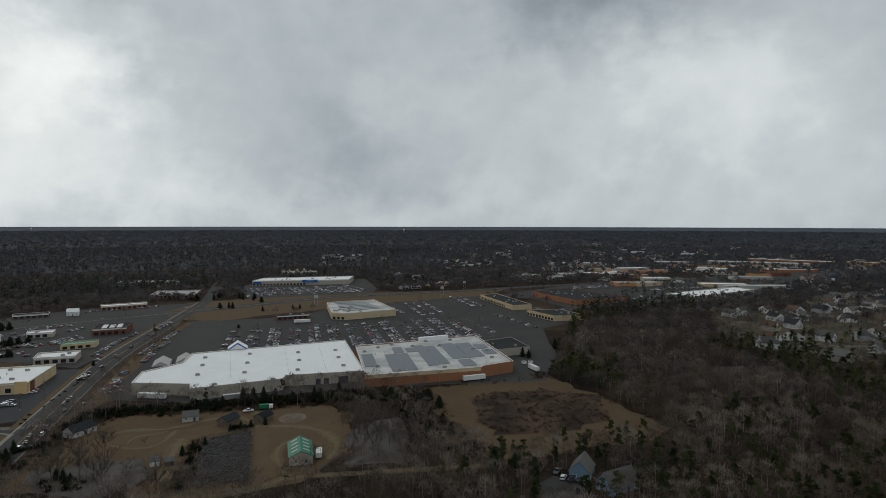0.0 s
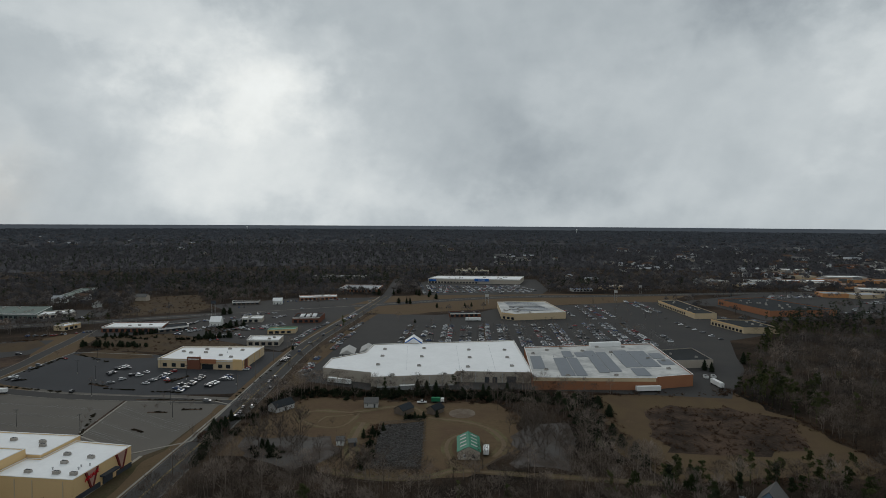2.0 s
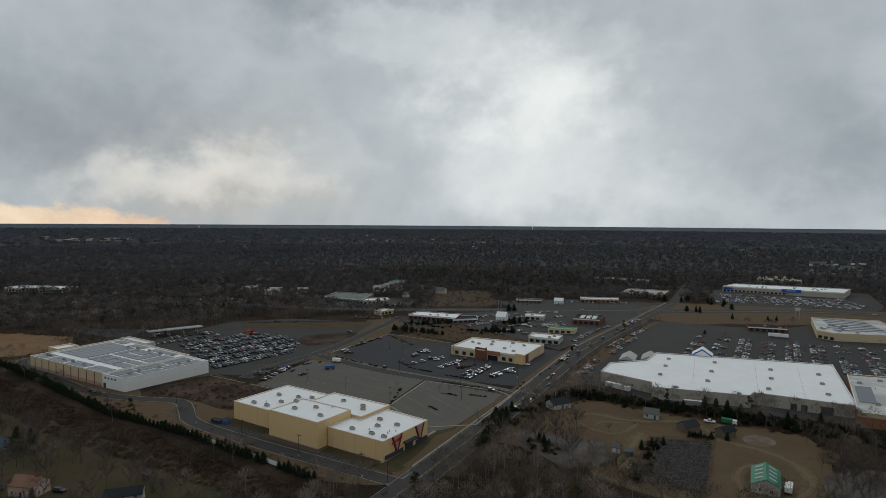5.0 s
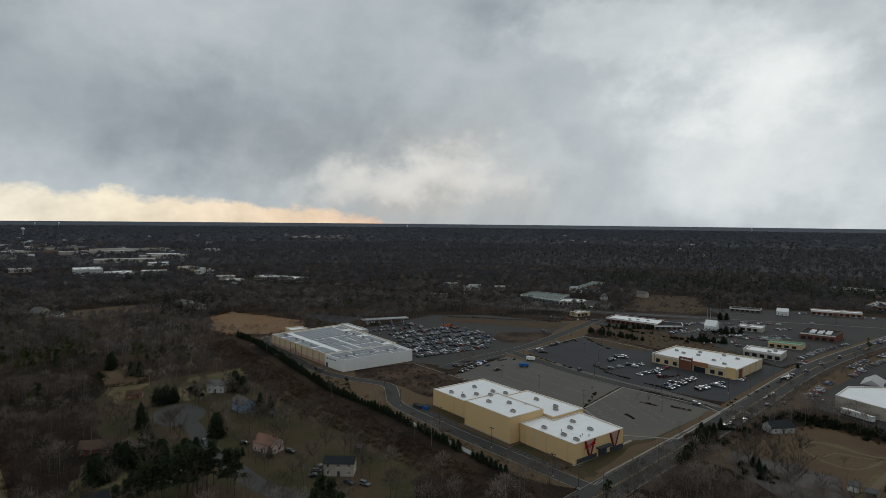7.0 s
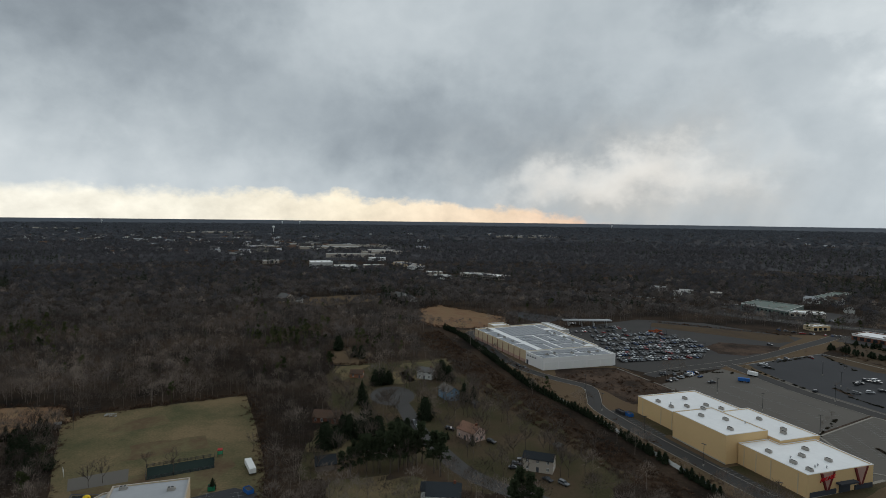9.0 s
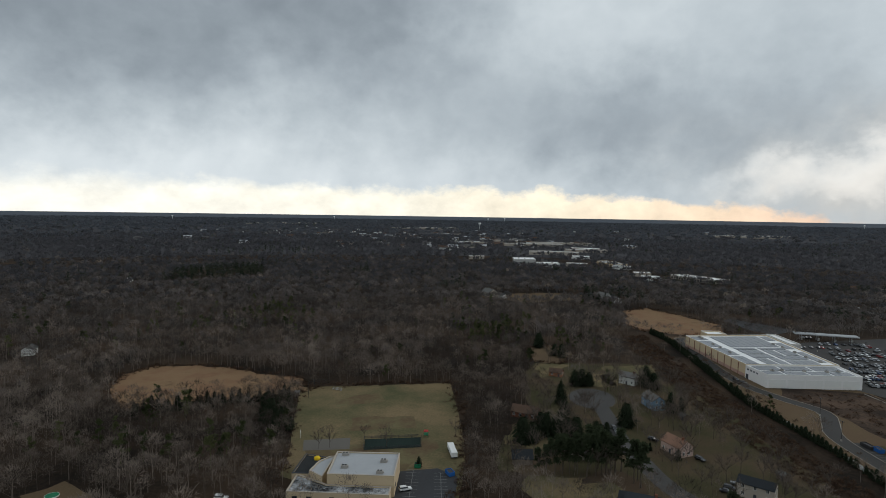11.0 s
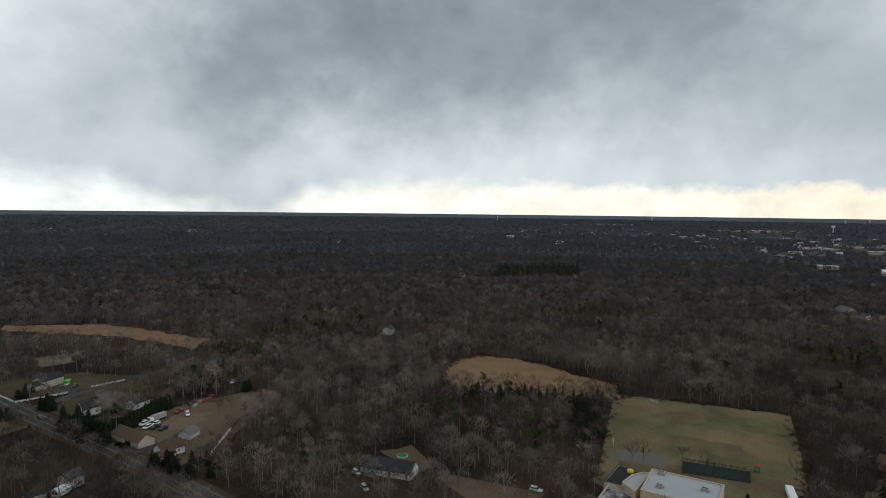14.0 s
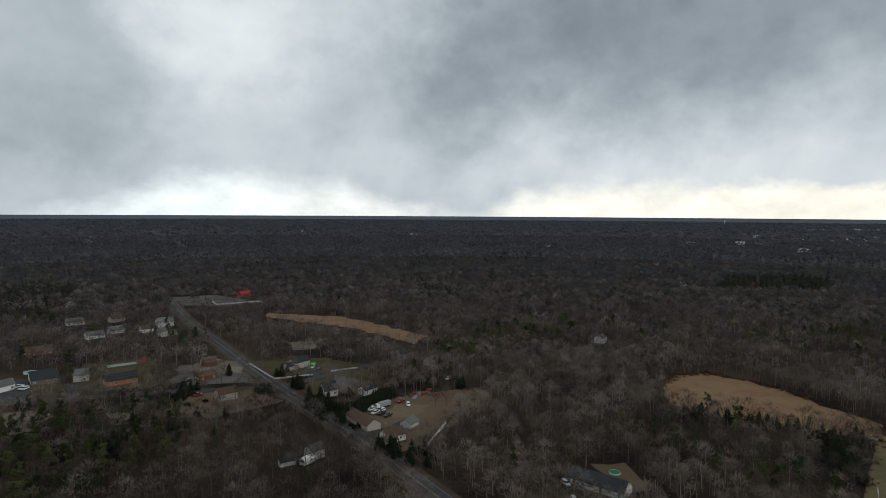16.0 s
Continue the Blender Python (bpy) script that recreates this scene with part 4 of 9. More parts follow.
for pts, w in (([(-371, 171.5), (-313, 184.5), (-288, 181)], 0.5), ([(-201, 202), (-240, 212), (-262, 262), (-215, 277), (-203, 274), (-186, 222), (-201, 202)], 1.0), ([(-372, 268), (-398, 350), (-323, 362)], 0.7)):
    bm = bmesh.new()
    for p, q in zip(pts, pts[1:]):
        p, q = Vector(p), Vector(q)
        n = Vector((p.y - q.y, q.x - p.x)).normalized() * w / 2
        lo = [bm.verts.new((c.x, c.y, 0)) for c in (p + n, p - n, q - n, q + n)]
        hi = [bm.verts.new((c.x, c.y, 0.24)) for c in (p + n, p - n, q - n, q + n)]
        bm.faces.new(hi)
        for k in range(4):
            bm.faces.new((lo[k], lo[(k + 1) % 4], hi[(k + 1) % 4], hi[k]))
    bmesh.ops.recalc_face_normals(bm, faces=bm.faces)
    tagged(new("kerb", mesh_of(bm, "kerb", M["sidewalk"])), "pale concrete kerb round a lot", "kerb", kind="structure")
for pts, w in ((SERVICE_ROAD, 3.9), (CROSS_DRIVE, 4.7), (MALL_DRIVE, 4.7)):
    for side in (-w, w):
        ribbon("kerb", pts, 0.34, 0.2, M["sidewalk"], "pale concrete kerb along a drive", side=side, category="kerb")
sheet("riding_ring", [(-77 + 7 * math.cos(a / 16 * 6.2832), 299 + 8 * math.sin(a / 16 * 6.2832)) for a in range(16)], 0.11, M["sand"], "round pale sand riding ring", "ring")

# ---- woods ----


def spike(v, f, p, q, r, rng):
    """A thin tapering twig with three sides."""
    d = q - p
    a = np.cross(d, rng.normal(size=3))
    a *= r / max(1e-6, np.linalg.norm(a))
    b = np.cross(d, a)
    b *= r / max(1e-6, np.linalg.norm(b))
    i = len(v)
    v += [p + a, p - 0.5 * a + 0.87 * b, p - 0.5 * a - 0.87 * b, q]
    f += [(i, i + 1, i + 3), (i + 1, i + 2, i + 3), (i + 2, i, i + 3)]


def blade(v, f, p, q, r, rng):
    d = q - p
    a = np.cross(d, rng.normal(size=3))
    a *= r / max(1e-6, np.linalg.norm(a))
    i = len(v)
    v += [p + a, p - a, q]
    f += [(i, i + 1, i + 2)]


def bare_tree(seed, limbs, subs, twigs, r_limb, r_sub, r_twig, height=15.0, reach=4.6, limb=spike, branch=spike):
    """A leafless tree: trunk, limbs, branches and twigs."""
    rng = np.random.default_rng(seed)
    v, f, tv, tf = [], [], [], []
    lean = rng.normal(0, 0.5, 2)
    top = np.array([lean[0], lean[1], height * 0.8])
    spike(tv, tf, np.array([0, 0, -0.3]), top, height * 0.012, rng)
    for i in range(limbs):
        h = height * rng.uniform(0.22, 0.62)
        base = top * (h / top[2])
        a = 2.4 * i + rng.uniform(-0.5, 0.5)
        rise = rng.uniform(0.25, 0.65) * (height - h) + 0.8
        out = reach * rng.uniform(0.6, 1.1) * (1.15 - 0.5 * h / height)
        tip = base + np.array([math.cos(a) * out, math.sin(a) * out, rise])
        limb(v, f, base, tip, r_limb, rng)
        for j in range(subs):
            p = base + (tip - base) * rng.uniform(0.35, 1.0)
            d = (tip - base) * 0.25 + rng.normal(0, 1, 3) * np.array([1.0, 1.0, 0.7]) + np.array([0, 0, 0.9])
            q = p + d / np.linalg.norm(d) * rng.uniform(1.6, 3.2)
            branch(v, f, p, q, r_sub, rng)
            for _ in range(twigs):
                s = p + (q - p) * rng.uniform(0.3, 1)
                d = (q - p) * 0.3 + rng.normal(0, 1, 3) + np.array([0, 0, 0.5])
                blade(v, f, s, s + d / np.linalg.norm(d) * rng.uniform(0.8, 1.9), r_twig, rng)
    for _ in range(limbs):
        p = top * rng.uniform(0.75, 1)
        d = rng.normal(0, 0.7, 3) + np.array([0, 0, 1.2])
        branch(v, f, p, p + d / np.linalg.norm(d) * rng.uniform(1.5, 3.0), r_sub, rng)
    return (np.array(tv), np.array(tf)), (np.array(v), np.array(f))


def winter_tree(seed, limbs, fuzz, height=11.5, reach=4.4, r_limb=0.07, r_twig=0.085):
    """A leafless tree in the woods: trunk, rising limbs and a domed haze of fine twigs."""
    rng = np.random.default_rng(seed)
    v, f = [], []
    up = height * rng.uniform(0.52, 0.62)
    spike(v, f, np.array([0, 0, -0.3]), np.array([*rng.normal(0, 0.4, 2), height * 0.82]), 0.15, rng)
    for i in range(limbs):
        a, h = 2.4 * i + rng.uniform(-0.5, 0.5), height * rng.uniform(0.25, 0.55)
        out = reach * rng.uniform(0.45, 0.85)
        tip = np.array([math.cos(a) * out, math.sin(a) * out, h + (height - h) * rng.uniform(0.5, 0.85)])
        knee = np.array([math.cos(a) * out * 0.6, math.sin(a) * out * 0.6, h + (tip[2] - h) * 0.45])
        blade(v, f, np.array([0, 0, h]), knee, r_limb * 1.3, rng)
        blade(v, f, knee, tip, r_limb, rng)
        blade(v, f, knee, tip + rng.normal(0, 1.2, 3), r_limb * 0.8, rng)
    lop = rng.uniform(0.75, 1.2, 5)
    for i in range(fuzz):
        a, e = 2.4 * i + rng.uniform(-0.5, 0.5), -0.15 + 1.6 * rng.uniform(0, 1) ** 0.8
        d = np.array([math.cos(a) * math.cos(e), math.sin(a) * math.cos(e), math.sin(e)])
        size = np.array([reach, reach, height - up]) * lop[int(a * 0.8) % 5]
        size[2] = height - up
        c = np.array([0, 0, up]) + d * size * rng.uniform(0.5, 0.86)
        way = d + rng.normal(0, 0.55, 3) + np.array([0, 0, 0.35])
        blade(v, f, c, c + way / np.linalg.norm(way) * rng.uniform(1.0, 2.1), r_twig * rng.uniform(0.7, 1.4), rng)
    return np.array(v), np.array(f)


def far_crown(seed, twigs, reach=5.0, width=0.8, stems=1, thick=0.4):
    """A leafless crown far off: ragged flakes of twigs over a low, lopsided dome."""
    rng = np.random.default_rng(seed)
    v, f = [], []
    for i in range(stems):
        lean = rng.normal(0, 0.35 * reach * (stems > 1), 2)
        blade(v, f, np.array([0, 0, 0.0]), np.array([*lean, 9.5]), thick, rng)
    lop = rng.uniform(0.72, 1.2, 4)
    for i in range(twigs):
        a, e = 2.4 * i + rng.uniform(-0.4, 0.4), 0.02 + 1.4 * (i + rng.uniform(0, 1)) / twigs
        d = np.array([math.cos(a) * math.cos(e), math.sin(a) * math.cos(e), math.sin(e) * 0.86])
        c = np.array([0, 0, 5.6]) + d * reach * rng.uniform(0.62, 1.05) * lop[int(a * 0.7) % 4]
        s = np.array([-math.sin(a), math.cos(a), 0.0])
        u = np.cross(d, s) + d * rng.uniform(-0.7, 0.7)
        spin = rng.uniform(0, 6.2832)
        n = len(v)
        for k in range(3):
            w = spin + 2.0944 * k
            v.append(c + (s * math.cos(w) + u * math.sin(w)) * width * rng.uniform(1.2, 2.9))
        f += [(n, n + 1, n + 2)]
    return np.array(v), np.array(f)


def conifer(seed, sprays, height=11.0, width=2.8, swell=0.7, base=0.03, size=0.55):
    """A fir or cedar: a dense, lumpy coat of small drooping sprays round a dark heart."""
    rng = np.random.default_rng(seed)
    v, f, tv, tf = [], [], [], []
    spike(tv, tf, np.array([0, 0, -0.3]), np.array([0, 0, height * 0.97]), height * 0.016, rng)
    ph = rng.uniform(0, 6.2832, 4)

    def reach(t, a):
        lump = 1 + 0.16 * math.sin(3 * a + ph[0] + 7 * t) + 0.13 * math.sin(5 * a + ph[1] - 11 * t) + 0.10 * math.sin(17 * t + ph[2] + a)
        return width * min(1.0, 0.62 + 2.6 * t) * (1 - t) ** swell * lump + 0.08

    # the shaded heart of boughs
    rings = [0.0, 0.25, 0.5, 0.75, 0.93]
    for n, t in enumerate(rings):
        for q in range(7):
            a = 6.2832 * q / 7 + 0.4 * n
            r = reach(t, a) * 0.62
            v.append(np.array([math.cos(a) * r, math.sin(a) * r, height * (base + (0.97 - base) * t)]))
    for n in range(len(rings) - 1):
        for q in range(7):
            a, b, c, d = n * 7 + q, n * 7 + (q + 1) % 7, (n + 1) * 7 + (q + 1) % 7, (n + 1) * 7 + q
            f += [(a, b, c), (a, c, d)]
    for i in range(sprays):
        t = 1 - rng.uniform(0, 1) ** 0.62
        a = rng.uniform(0, 6.2832)
        r = reach(t, a) * rng.uniform(0.62, 1.0)
        l = size * rng.uniform(0.7, 1.5) * (1.1 - 0.5 * t)
        z = height * (base + (1 - base) * t)
        p = np.array([math.cos(a) * r * 0.8, math.sin(a) * r * 0.8, z + l * 0.45])
        q = np.array([math.cos(a) * (r + l * 0.55), math.sin(a) * (r + l * 0.55), z - l * rng.uniform(0.0, 0.7)])
        side = np.array([-math.sin(a), math.cos(a), rng.uniform(-0.5, 0.5)]) * l * 0.55
        k = len(v)
        v += [p + side, q, p - side]
        f += [(k, k + 1, k + 2)]
    return (np.array(tv), np.array(tf)), (np.array(v), np.array(f))


def pine(seed, clumps, per, height=14.0, width=3.0, size=1.0):
    """A pitch pine: bare lower trunk and an open, lumpy crown."""
    rng = np.random.default_rng(seed)
    v, f, tv, tf = [], [], [], []
    spike(tv, tf, np.array([0, 0, -0.3]), np.array([rng.normal(0, 0.4), rng.normal(0, 0.4), height * 0.95]), height * 0.018, rng)
    for i in range(clumps):
        t = 0.40 + 0.6 * rng.uniform(0, 1) ** 0.8
        a = rng.uniform(0, 6.2832)
        o = width * rng.uniform(0.1, 1.0) * (1.25 - t)
        c = np.array([math.cos(a) * o * 1.3, math.sin(a) * o * 1.3, height * t])
        blade(tv, tf, np.array([0, 0, height * t * 0.9]), c, 0.10, rng)
        for j in range(per):
            d = rng.normal(0, 1, 3) * np.array([1, 1, 0.6])
            d /= np.linalg.norm(d)
            blade(v, f, c + d * 0.25, c + d * rng.uniform(0.8, 1.45) * size, rng.uniform(0.22, 0.42) * size, rng)
    return (np.array(tv), np.array(tf)), (np.array(v), np.array(f))


def whole(parts):
    (a, fa), (b, fb) = parts
    return np.vstack([a, b]), np.vstack([fa, fb + len(a)])


def inside(px, py, poly):
    hit = np.zeros(len(px), bool)
    for (x0, y0), (x1, y1) in zip(poly, poly[1:] + poly[:1]):
        if y0 == y1:
            continue
        hit ^= ((y0 > py) != (y1 > py)) & (px < (x1 - x0) * (py - y0) / (y1 - y0) + x0)
    return hit


def near_line(px, py, pts, d):
    hit = np.zeros(len(px), bool)
    for (x0, y0), (x1, y1) in zip(pts, pts[1:]):
        ux, uy = x1 - x0, y1 - y0
        t = np.clip(((px - x0) * ux + (py - y0) * uy) / (ux * ux + uy * uy), 0, 1)
        hit |= np.hypot(px - x0 - t * ux, py - y0 - t * uy) < d
    return hit


def wave(px, py, scale, seed):
    """A smooth random field between about -1 and 1."""
    rng = np.random.default_rng(seed)
    out = np.zeros(len(px))
    for _ in range(7):
        a, ph, s = rng.uniform(0, 6.2832), rng.uniform(0, 6.2832), scale * rng.uniform(0.5, 2.0)
        out += np.sin((px * math.cos(a) + py * math.sin(a)) / s * 6.2832 + ph)
    return out / 4


def scatter(r0, r1, spacing, seed, a0=-46, a1=196, margin=2.0):
    rng = np.random.default_rng(seed)
    n = int(2 * r1 / spacing) + 1
    gx, gy = np.meshgrid(np.arange(n), np.arange(n))
    px = (gx.ravel() + rng.uniform(0, 1, n * n)) * spacing - r1
    py = (gy.ravel() + rng.uniform(0, 1, n * n)) * spacing - r1
    d = np.hypot(px, py)
    az = (np.degrees(np.arctan2(-px, py)) - a0) % 360
    keep = (d > r0) & (d < r1) & (az < a1 - a0)
    px, py = px[keep], py[keep]
    bad = np.zeros(len(px), bool)
    for poly in CLEAR:
        bad |= inside(px, py, poly)
    for pts, w in ROADS:
        bad |= near_line(px, py, pts, w / 2 + margin)
    for poly, keep in THIN:
        bad |= inside(px, py, poly) & (rng.uniform(0, 1, len(px)) > keep)
    for x, y, r in FOOTPRINTS:
        bad |= np.hypot(px - x, py - y) < r
    return px[~bad], py[~bad], rng


def grow(name, templates, px, py, rng, material, label, size=(0.75, 1.2), squash=1.0, category="woods", tones=None):
    """Many plants in one mesh."""
    if not len(px):
        return
    which = rng.integers(0, len(templates), len(px))
    V, F, T = [], [], []
    at = 0
    for i, (tv, tf) in enumerate(templates):
        k = np.nonzero(which == i)[0]
        if not len(k):
            continue
        a = rng.uniform(0, 6.2832, len(k))
        s = rng.uniform(size[0], size[1], len(k))
        d = np.hypot(px[k], py[k])
        r = np.where(d > 1400, 1400 + 3450 * (1 - np.exp(-(np.maximum(d, 1400) - 1400) / 3450)), d)
        z = np.where(d > 1400, H - r * H / np.maximum(d, 1), 0)
        q = r / np.maximum(d, 1)
        s = s * q
        c, n = np.cos(a) * s, np.sin(a) * s
        x = tv[None, :, 0] * c[:, None] - tv[None, :, 1] * n[:, None] + (px[k] * q)[:, None]
        y = tv[None, :, 0] * n[:, None] + tv[None, :, 1] * c[:, None] + (py[k] * q)[:, None]
        h = tv[None, :, 2] * (s * squash)[:, None] + z[:, None]
        V.append(np.stack([x, y, h], 2).reshape(-1, 3))
        F.append((tf[None] + (np.arange(len(k)) * len(tv) + at)[:, None, None]).reshape(-1, 3))
        tone = rng.uniform(0, 1, len(k)) if tones is None else np.clip(tones[k], 0, 1)
        T.append(np.repeat(tone, len(tv)))
        at += len(k) * len(tv)
    me = fill_mesh(name, np.vstack(V), np.vstack(F), material, np.concatenate(T))
    return tagged(new(name, me), label, category, kind="stuff")


PINE_STANDS = [
    ([(-100, 1150), (-430, 1000), (-800, 700), (-1500, 1000), (-2200, 2600), (-200, 2800)], 0.3),
    ([(-345, 900), (-480, 720), (-700, 610), (-1100, 900), (-800, 1300), (-420, 1250)], 0.28),
    ([(85, 390), (95, 600), (180, 740), (300, 840), (345, 760), (265, 640), (205, 605), (150, 585), (104, 480)], 0.6),
    ([(215, 380), (215, 480), (300, 520), (420, 500), (360, 350), (240, 300)], 0.5),
    ([(10, 240), (60, 262), (130, 285), (160, 310), (290, 330), (230, 190), (100, 170), (10, 190)], 0.25),
    ([(-676, -519), (-792, -431), (-929, -511), (-831, -598)], 0.9),
    ([(0, -240), (80, -230), (90, -340), (20, -340), (-30, -310)], 0.4),
    ([(60, -600), (250, -700), (260, -1000), (60, -900)], 0.45),
]


def build_woods():
    near = [winter_tree(i, 5, 132, reach=4.7, r_limb=0.055, r_twig=0.062) for i in range(8)]
    inner = [winter_tree(30 + i, 3, 50, reach=4.7, r_limb=0.08, r_twig=0.12) for i in range(8)]
    mid = [far_crown(20 + i, 32, 5.0, 0.55, 3, 0.2) for i in range(8)]
    far = [far_crown(40 + i, 13, 6.2, 1.2) for i in range(6)]
    distant = [far_crown(50 + i, 8, 5.8, 1.6) for i in range(6)]
    pines_near = [whole(pine(60 + i, 14, 22, 12.0, 2.9, 0.95)) for i in range(5)]
    pines_far = [whole(pine(70 + i, 6, 4, width=3.4, size=2.0)) for i in range(4)]
    for name, r0, r1, step, leafless, green, seed in (("near_woods", 190, 420, 5.2, near, pines_near, 1), ("inner_woods", 420, 660, 6.6, inner, pines_near, 9), ("middle_woods", 660, 1150, 9.0, mid, pines_far, 2),
                                                      ("far_woods", 1150, 2600, 20, far, pines_far, 3), ("distant_woods", 2600, 7800, 60, distant, pines_far, 4)):
        px, py, rng = scatter(r0, r1, step, seed, -41, 192)
        field = wave(px, py, 160 if r1 < 1200 else 420, 5) + 0.5 * wave(px, py, 45 if r1 < 1200 else 160, 6)
        chance = np.where(field > 1.05, 0.55, np.where(field > 0.75, 0.2, 0.012))
        for stand, share in PINE_STANDS:
            chance = np.where(inside(px, py, stand), np.maximum(chance, share), chance)
        ever = rng.uniform(0, 1, len(px)) < chance
        big = {420: 1.0, 660: 1.0, 1150: 1.0, 2600: 1.1, 7800: 2.9}[r1]
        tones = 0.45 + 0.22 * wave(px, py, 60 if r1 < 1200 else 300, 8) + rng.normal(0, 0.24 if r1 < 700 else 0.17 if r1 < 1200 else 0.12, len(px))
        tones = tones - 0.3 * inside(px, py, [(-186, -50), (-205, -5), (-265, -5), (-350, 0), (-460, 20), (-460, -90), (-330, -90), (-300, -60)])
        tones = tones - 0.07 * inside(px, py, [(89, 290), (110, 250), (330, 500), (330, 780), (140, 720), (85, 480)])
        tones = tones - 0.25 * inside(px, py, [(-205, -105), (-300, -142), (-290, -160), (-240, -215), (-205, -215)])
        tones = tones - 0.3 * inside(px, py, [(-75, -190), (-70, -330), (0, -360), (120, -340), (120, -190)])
        # the woods turn greyer with the distance, haze put into the bark colours
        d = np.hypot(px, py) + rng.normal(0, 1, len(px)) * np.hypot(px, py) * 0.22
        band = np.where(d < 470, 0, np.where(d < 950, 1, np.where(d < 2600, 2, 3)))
        for i, bark in enumerate(("near_bark", "bark", "hazed_far_bark", "hazed_horizon_bark")):
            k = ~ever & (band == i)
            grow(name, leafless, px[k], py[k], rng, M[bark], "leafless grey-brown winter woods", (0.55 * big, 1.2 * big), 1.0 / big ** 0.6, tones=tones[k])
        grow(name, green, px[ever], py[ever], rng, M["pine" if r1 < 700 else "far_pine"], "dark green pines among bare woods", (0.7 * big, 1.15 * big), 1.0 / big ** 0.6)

# ---- buildings ----


def put(name, me, parent, x, y, z, turn=0.0, label="", scale=1.0):
    """A part that shares its mesh with others like it."""
    ob = new(name, me)
    ob.parent = parent
    ob.matrix_basis = pose(x, y, z, 0, 0, turn) @ Matrix.Scale(scale, 4)
    if label:
        ob["label"] = label
    return ob


def unit_mesh():
    bm = boxes((-1.5, 1.5, -0.9, 0.9, 0, 0.3), (-1.4, 1.4, -0.8, 0.8, 0.3, 1.4), (1.4, 1.9, -0.5, 0.5, 0.4, 1.1))
    for i in range(5):
        box(bm, -1.2 + i * 0.28, -1.1 + i * 0.28, -0.86, -0.8, 0.5, 1.25)
        box(bm, -1.2 + i * 0.28, -1.1 + i * 0.28, 0.8, 0.86, 0.5, 1.25)
    return mesh_of(bm, "rooftop_unit", M["unit"])


def fan_mesh():
    bm = bmesh.new()
    tube(bm, (-0.6, 0, 1.38), (-0.6, 0, 1.55), 0.55, 0.5, 10)
    tube(bm, (0.6, 0, 1.38), (0.6, 0, 1.55), 0.55, 0.5, 10)
    return mesh_of(bm, "fan", M["dark_metal"])


def vent_mesh():
    bm = bmesh.new()
    tube(bm, (0, 0, 0), (0, 0, 0.8), 0.22, 0.22, 8)
    tube(bm, (0, 0, 0.75), (0, 0, 1.0), 0.4, 0.25, 8)
    return mesh_of(bm, "vent", M["steel"])


UNIT, FAN, VENT = unit_mesh(), fan_mesh(), vent_mesh()


def window_mesh(w, h, frame="frame"):
    """Frame with two panes set back in it, one closed shape."""
    xs, zs, out, back = (-w / 2, -w / 2 + 0.1, -0.04, 0.04, w / 2 - 0.1, w / 2), (0, 0.1, h - 0.1, h), -0.08, -0.03
    bm = bmesh.new()
    v = {(i, j): bm.verts.new((x, out, z)) for i, x in enumerate(xs) for j, z in enumerate(zs)}
    for i in range(5):
        for j in range(3):
            quad = [v[i, j], v[i + 1, j], v[i + 1, j + 1], v[i, j + 1]]
            if j == 1 and i in (1, 3):
                deep = [bm.verts.new((q.co.x, back, q.co.z)) for q in quad]
                bm.faces.new(deep).material_index = 1
                for n in range(4):
                    bm.faces.new((quad[n], quad[(n + 1) % 4], deep[(n + 1) % 4], deep[n]))
            else:
                bm.faces.new(quad)
    rim = [v[i, 0] for i in range(6)] + [v[5, j] for j in (1, 2, 3)] + [v[i, 3] for i in (4, 3, 2, 1, 0)] + [v[0, j] for j in (2, 1)]
    rear = [bm.verts.new((q.co.x, 0.02, q.co.z)) for q in rim]
    for n in range(len(rim)):
        m = (n + 1) % len(rim)
        bm.faces.new((rim[m], rim[n], rear[n], rear[m]))
    me = mesh_of(bm, "window", M[frame])
    me.materials.append(M["glass"])
    return me


WINDOWS = {}


def window(parent, x, y, z, turn, w=1.1, h=1.4, frame="frame"):
    key = (w, h, frame)
    if key not in WINDOWS:
        WINDOWS[key] = window_mesh(w, h, frame)
    return put("window", WINDOWS[key], parent, x, y, z, turn)


def store(name, blocks, label, category="store", units=(), vents=(), lip=0.7, ground=0.0, z0=0.0, scale=1.0):
    """A flat-roofed building of one or more blocks: (corners, height, wall, roof, coping)."""
    pts = [p for b in blocks for p in b[0]]
    cx, cy = sum(p[0] for p in pts) / len(pts), sum(p[1] for p in pts) / len(pts)
    ob = thing(name, cx, cy, z0, 0, label, category)
    for poly, h, wall, roof, cope in blocks:
        CLEAR.append(inset(ccw(poly), -1.5))
        poly = ccw([((x - cx), (y - cy)) for x, y in poly])
        part("wall", ring(poly, inset(poly, 0.4), -0.2, h), M[wall], ob)
        part("roof", prism(inset(poly, 0.403), h - lip - 0.3, h - lip), M[roof], ob)
        part("coping", ring(inset(poly, -0.06), inset(poly, 0.46), h + 0.003, h + 0.14), M[cope], ob)
    for x, y, h, turn in units:
        u = put("rooftop_unit", UNIT, ob, x - cx, y - cy, h - lip, turn, "", 0.82)
        if math.hypot(x, y) < 560:
            put("fan", FAN, u, 0, 0, 0)
    for x, y, h in vents:
        put("vent", VENT, ob, x - cx, y - cy, h - lip)
    return ob, cx, cy


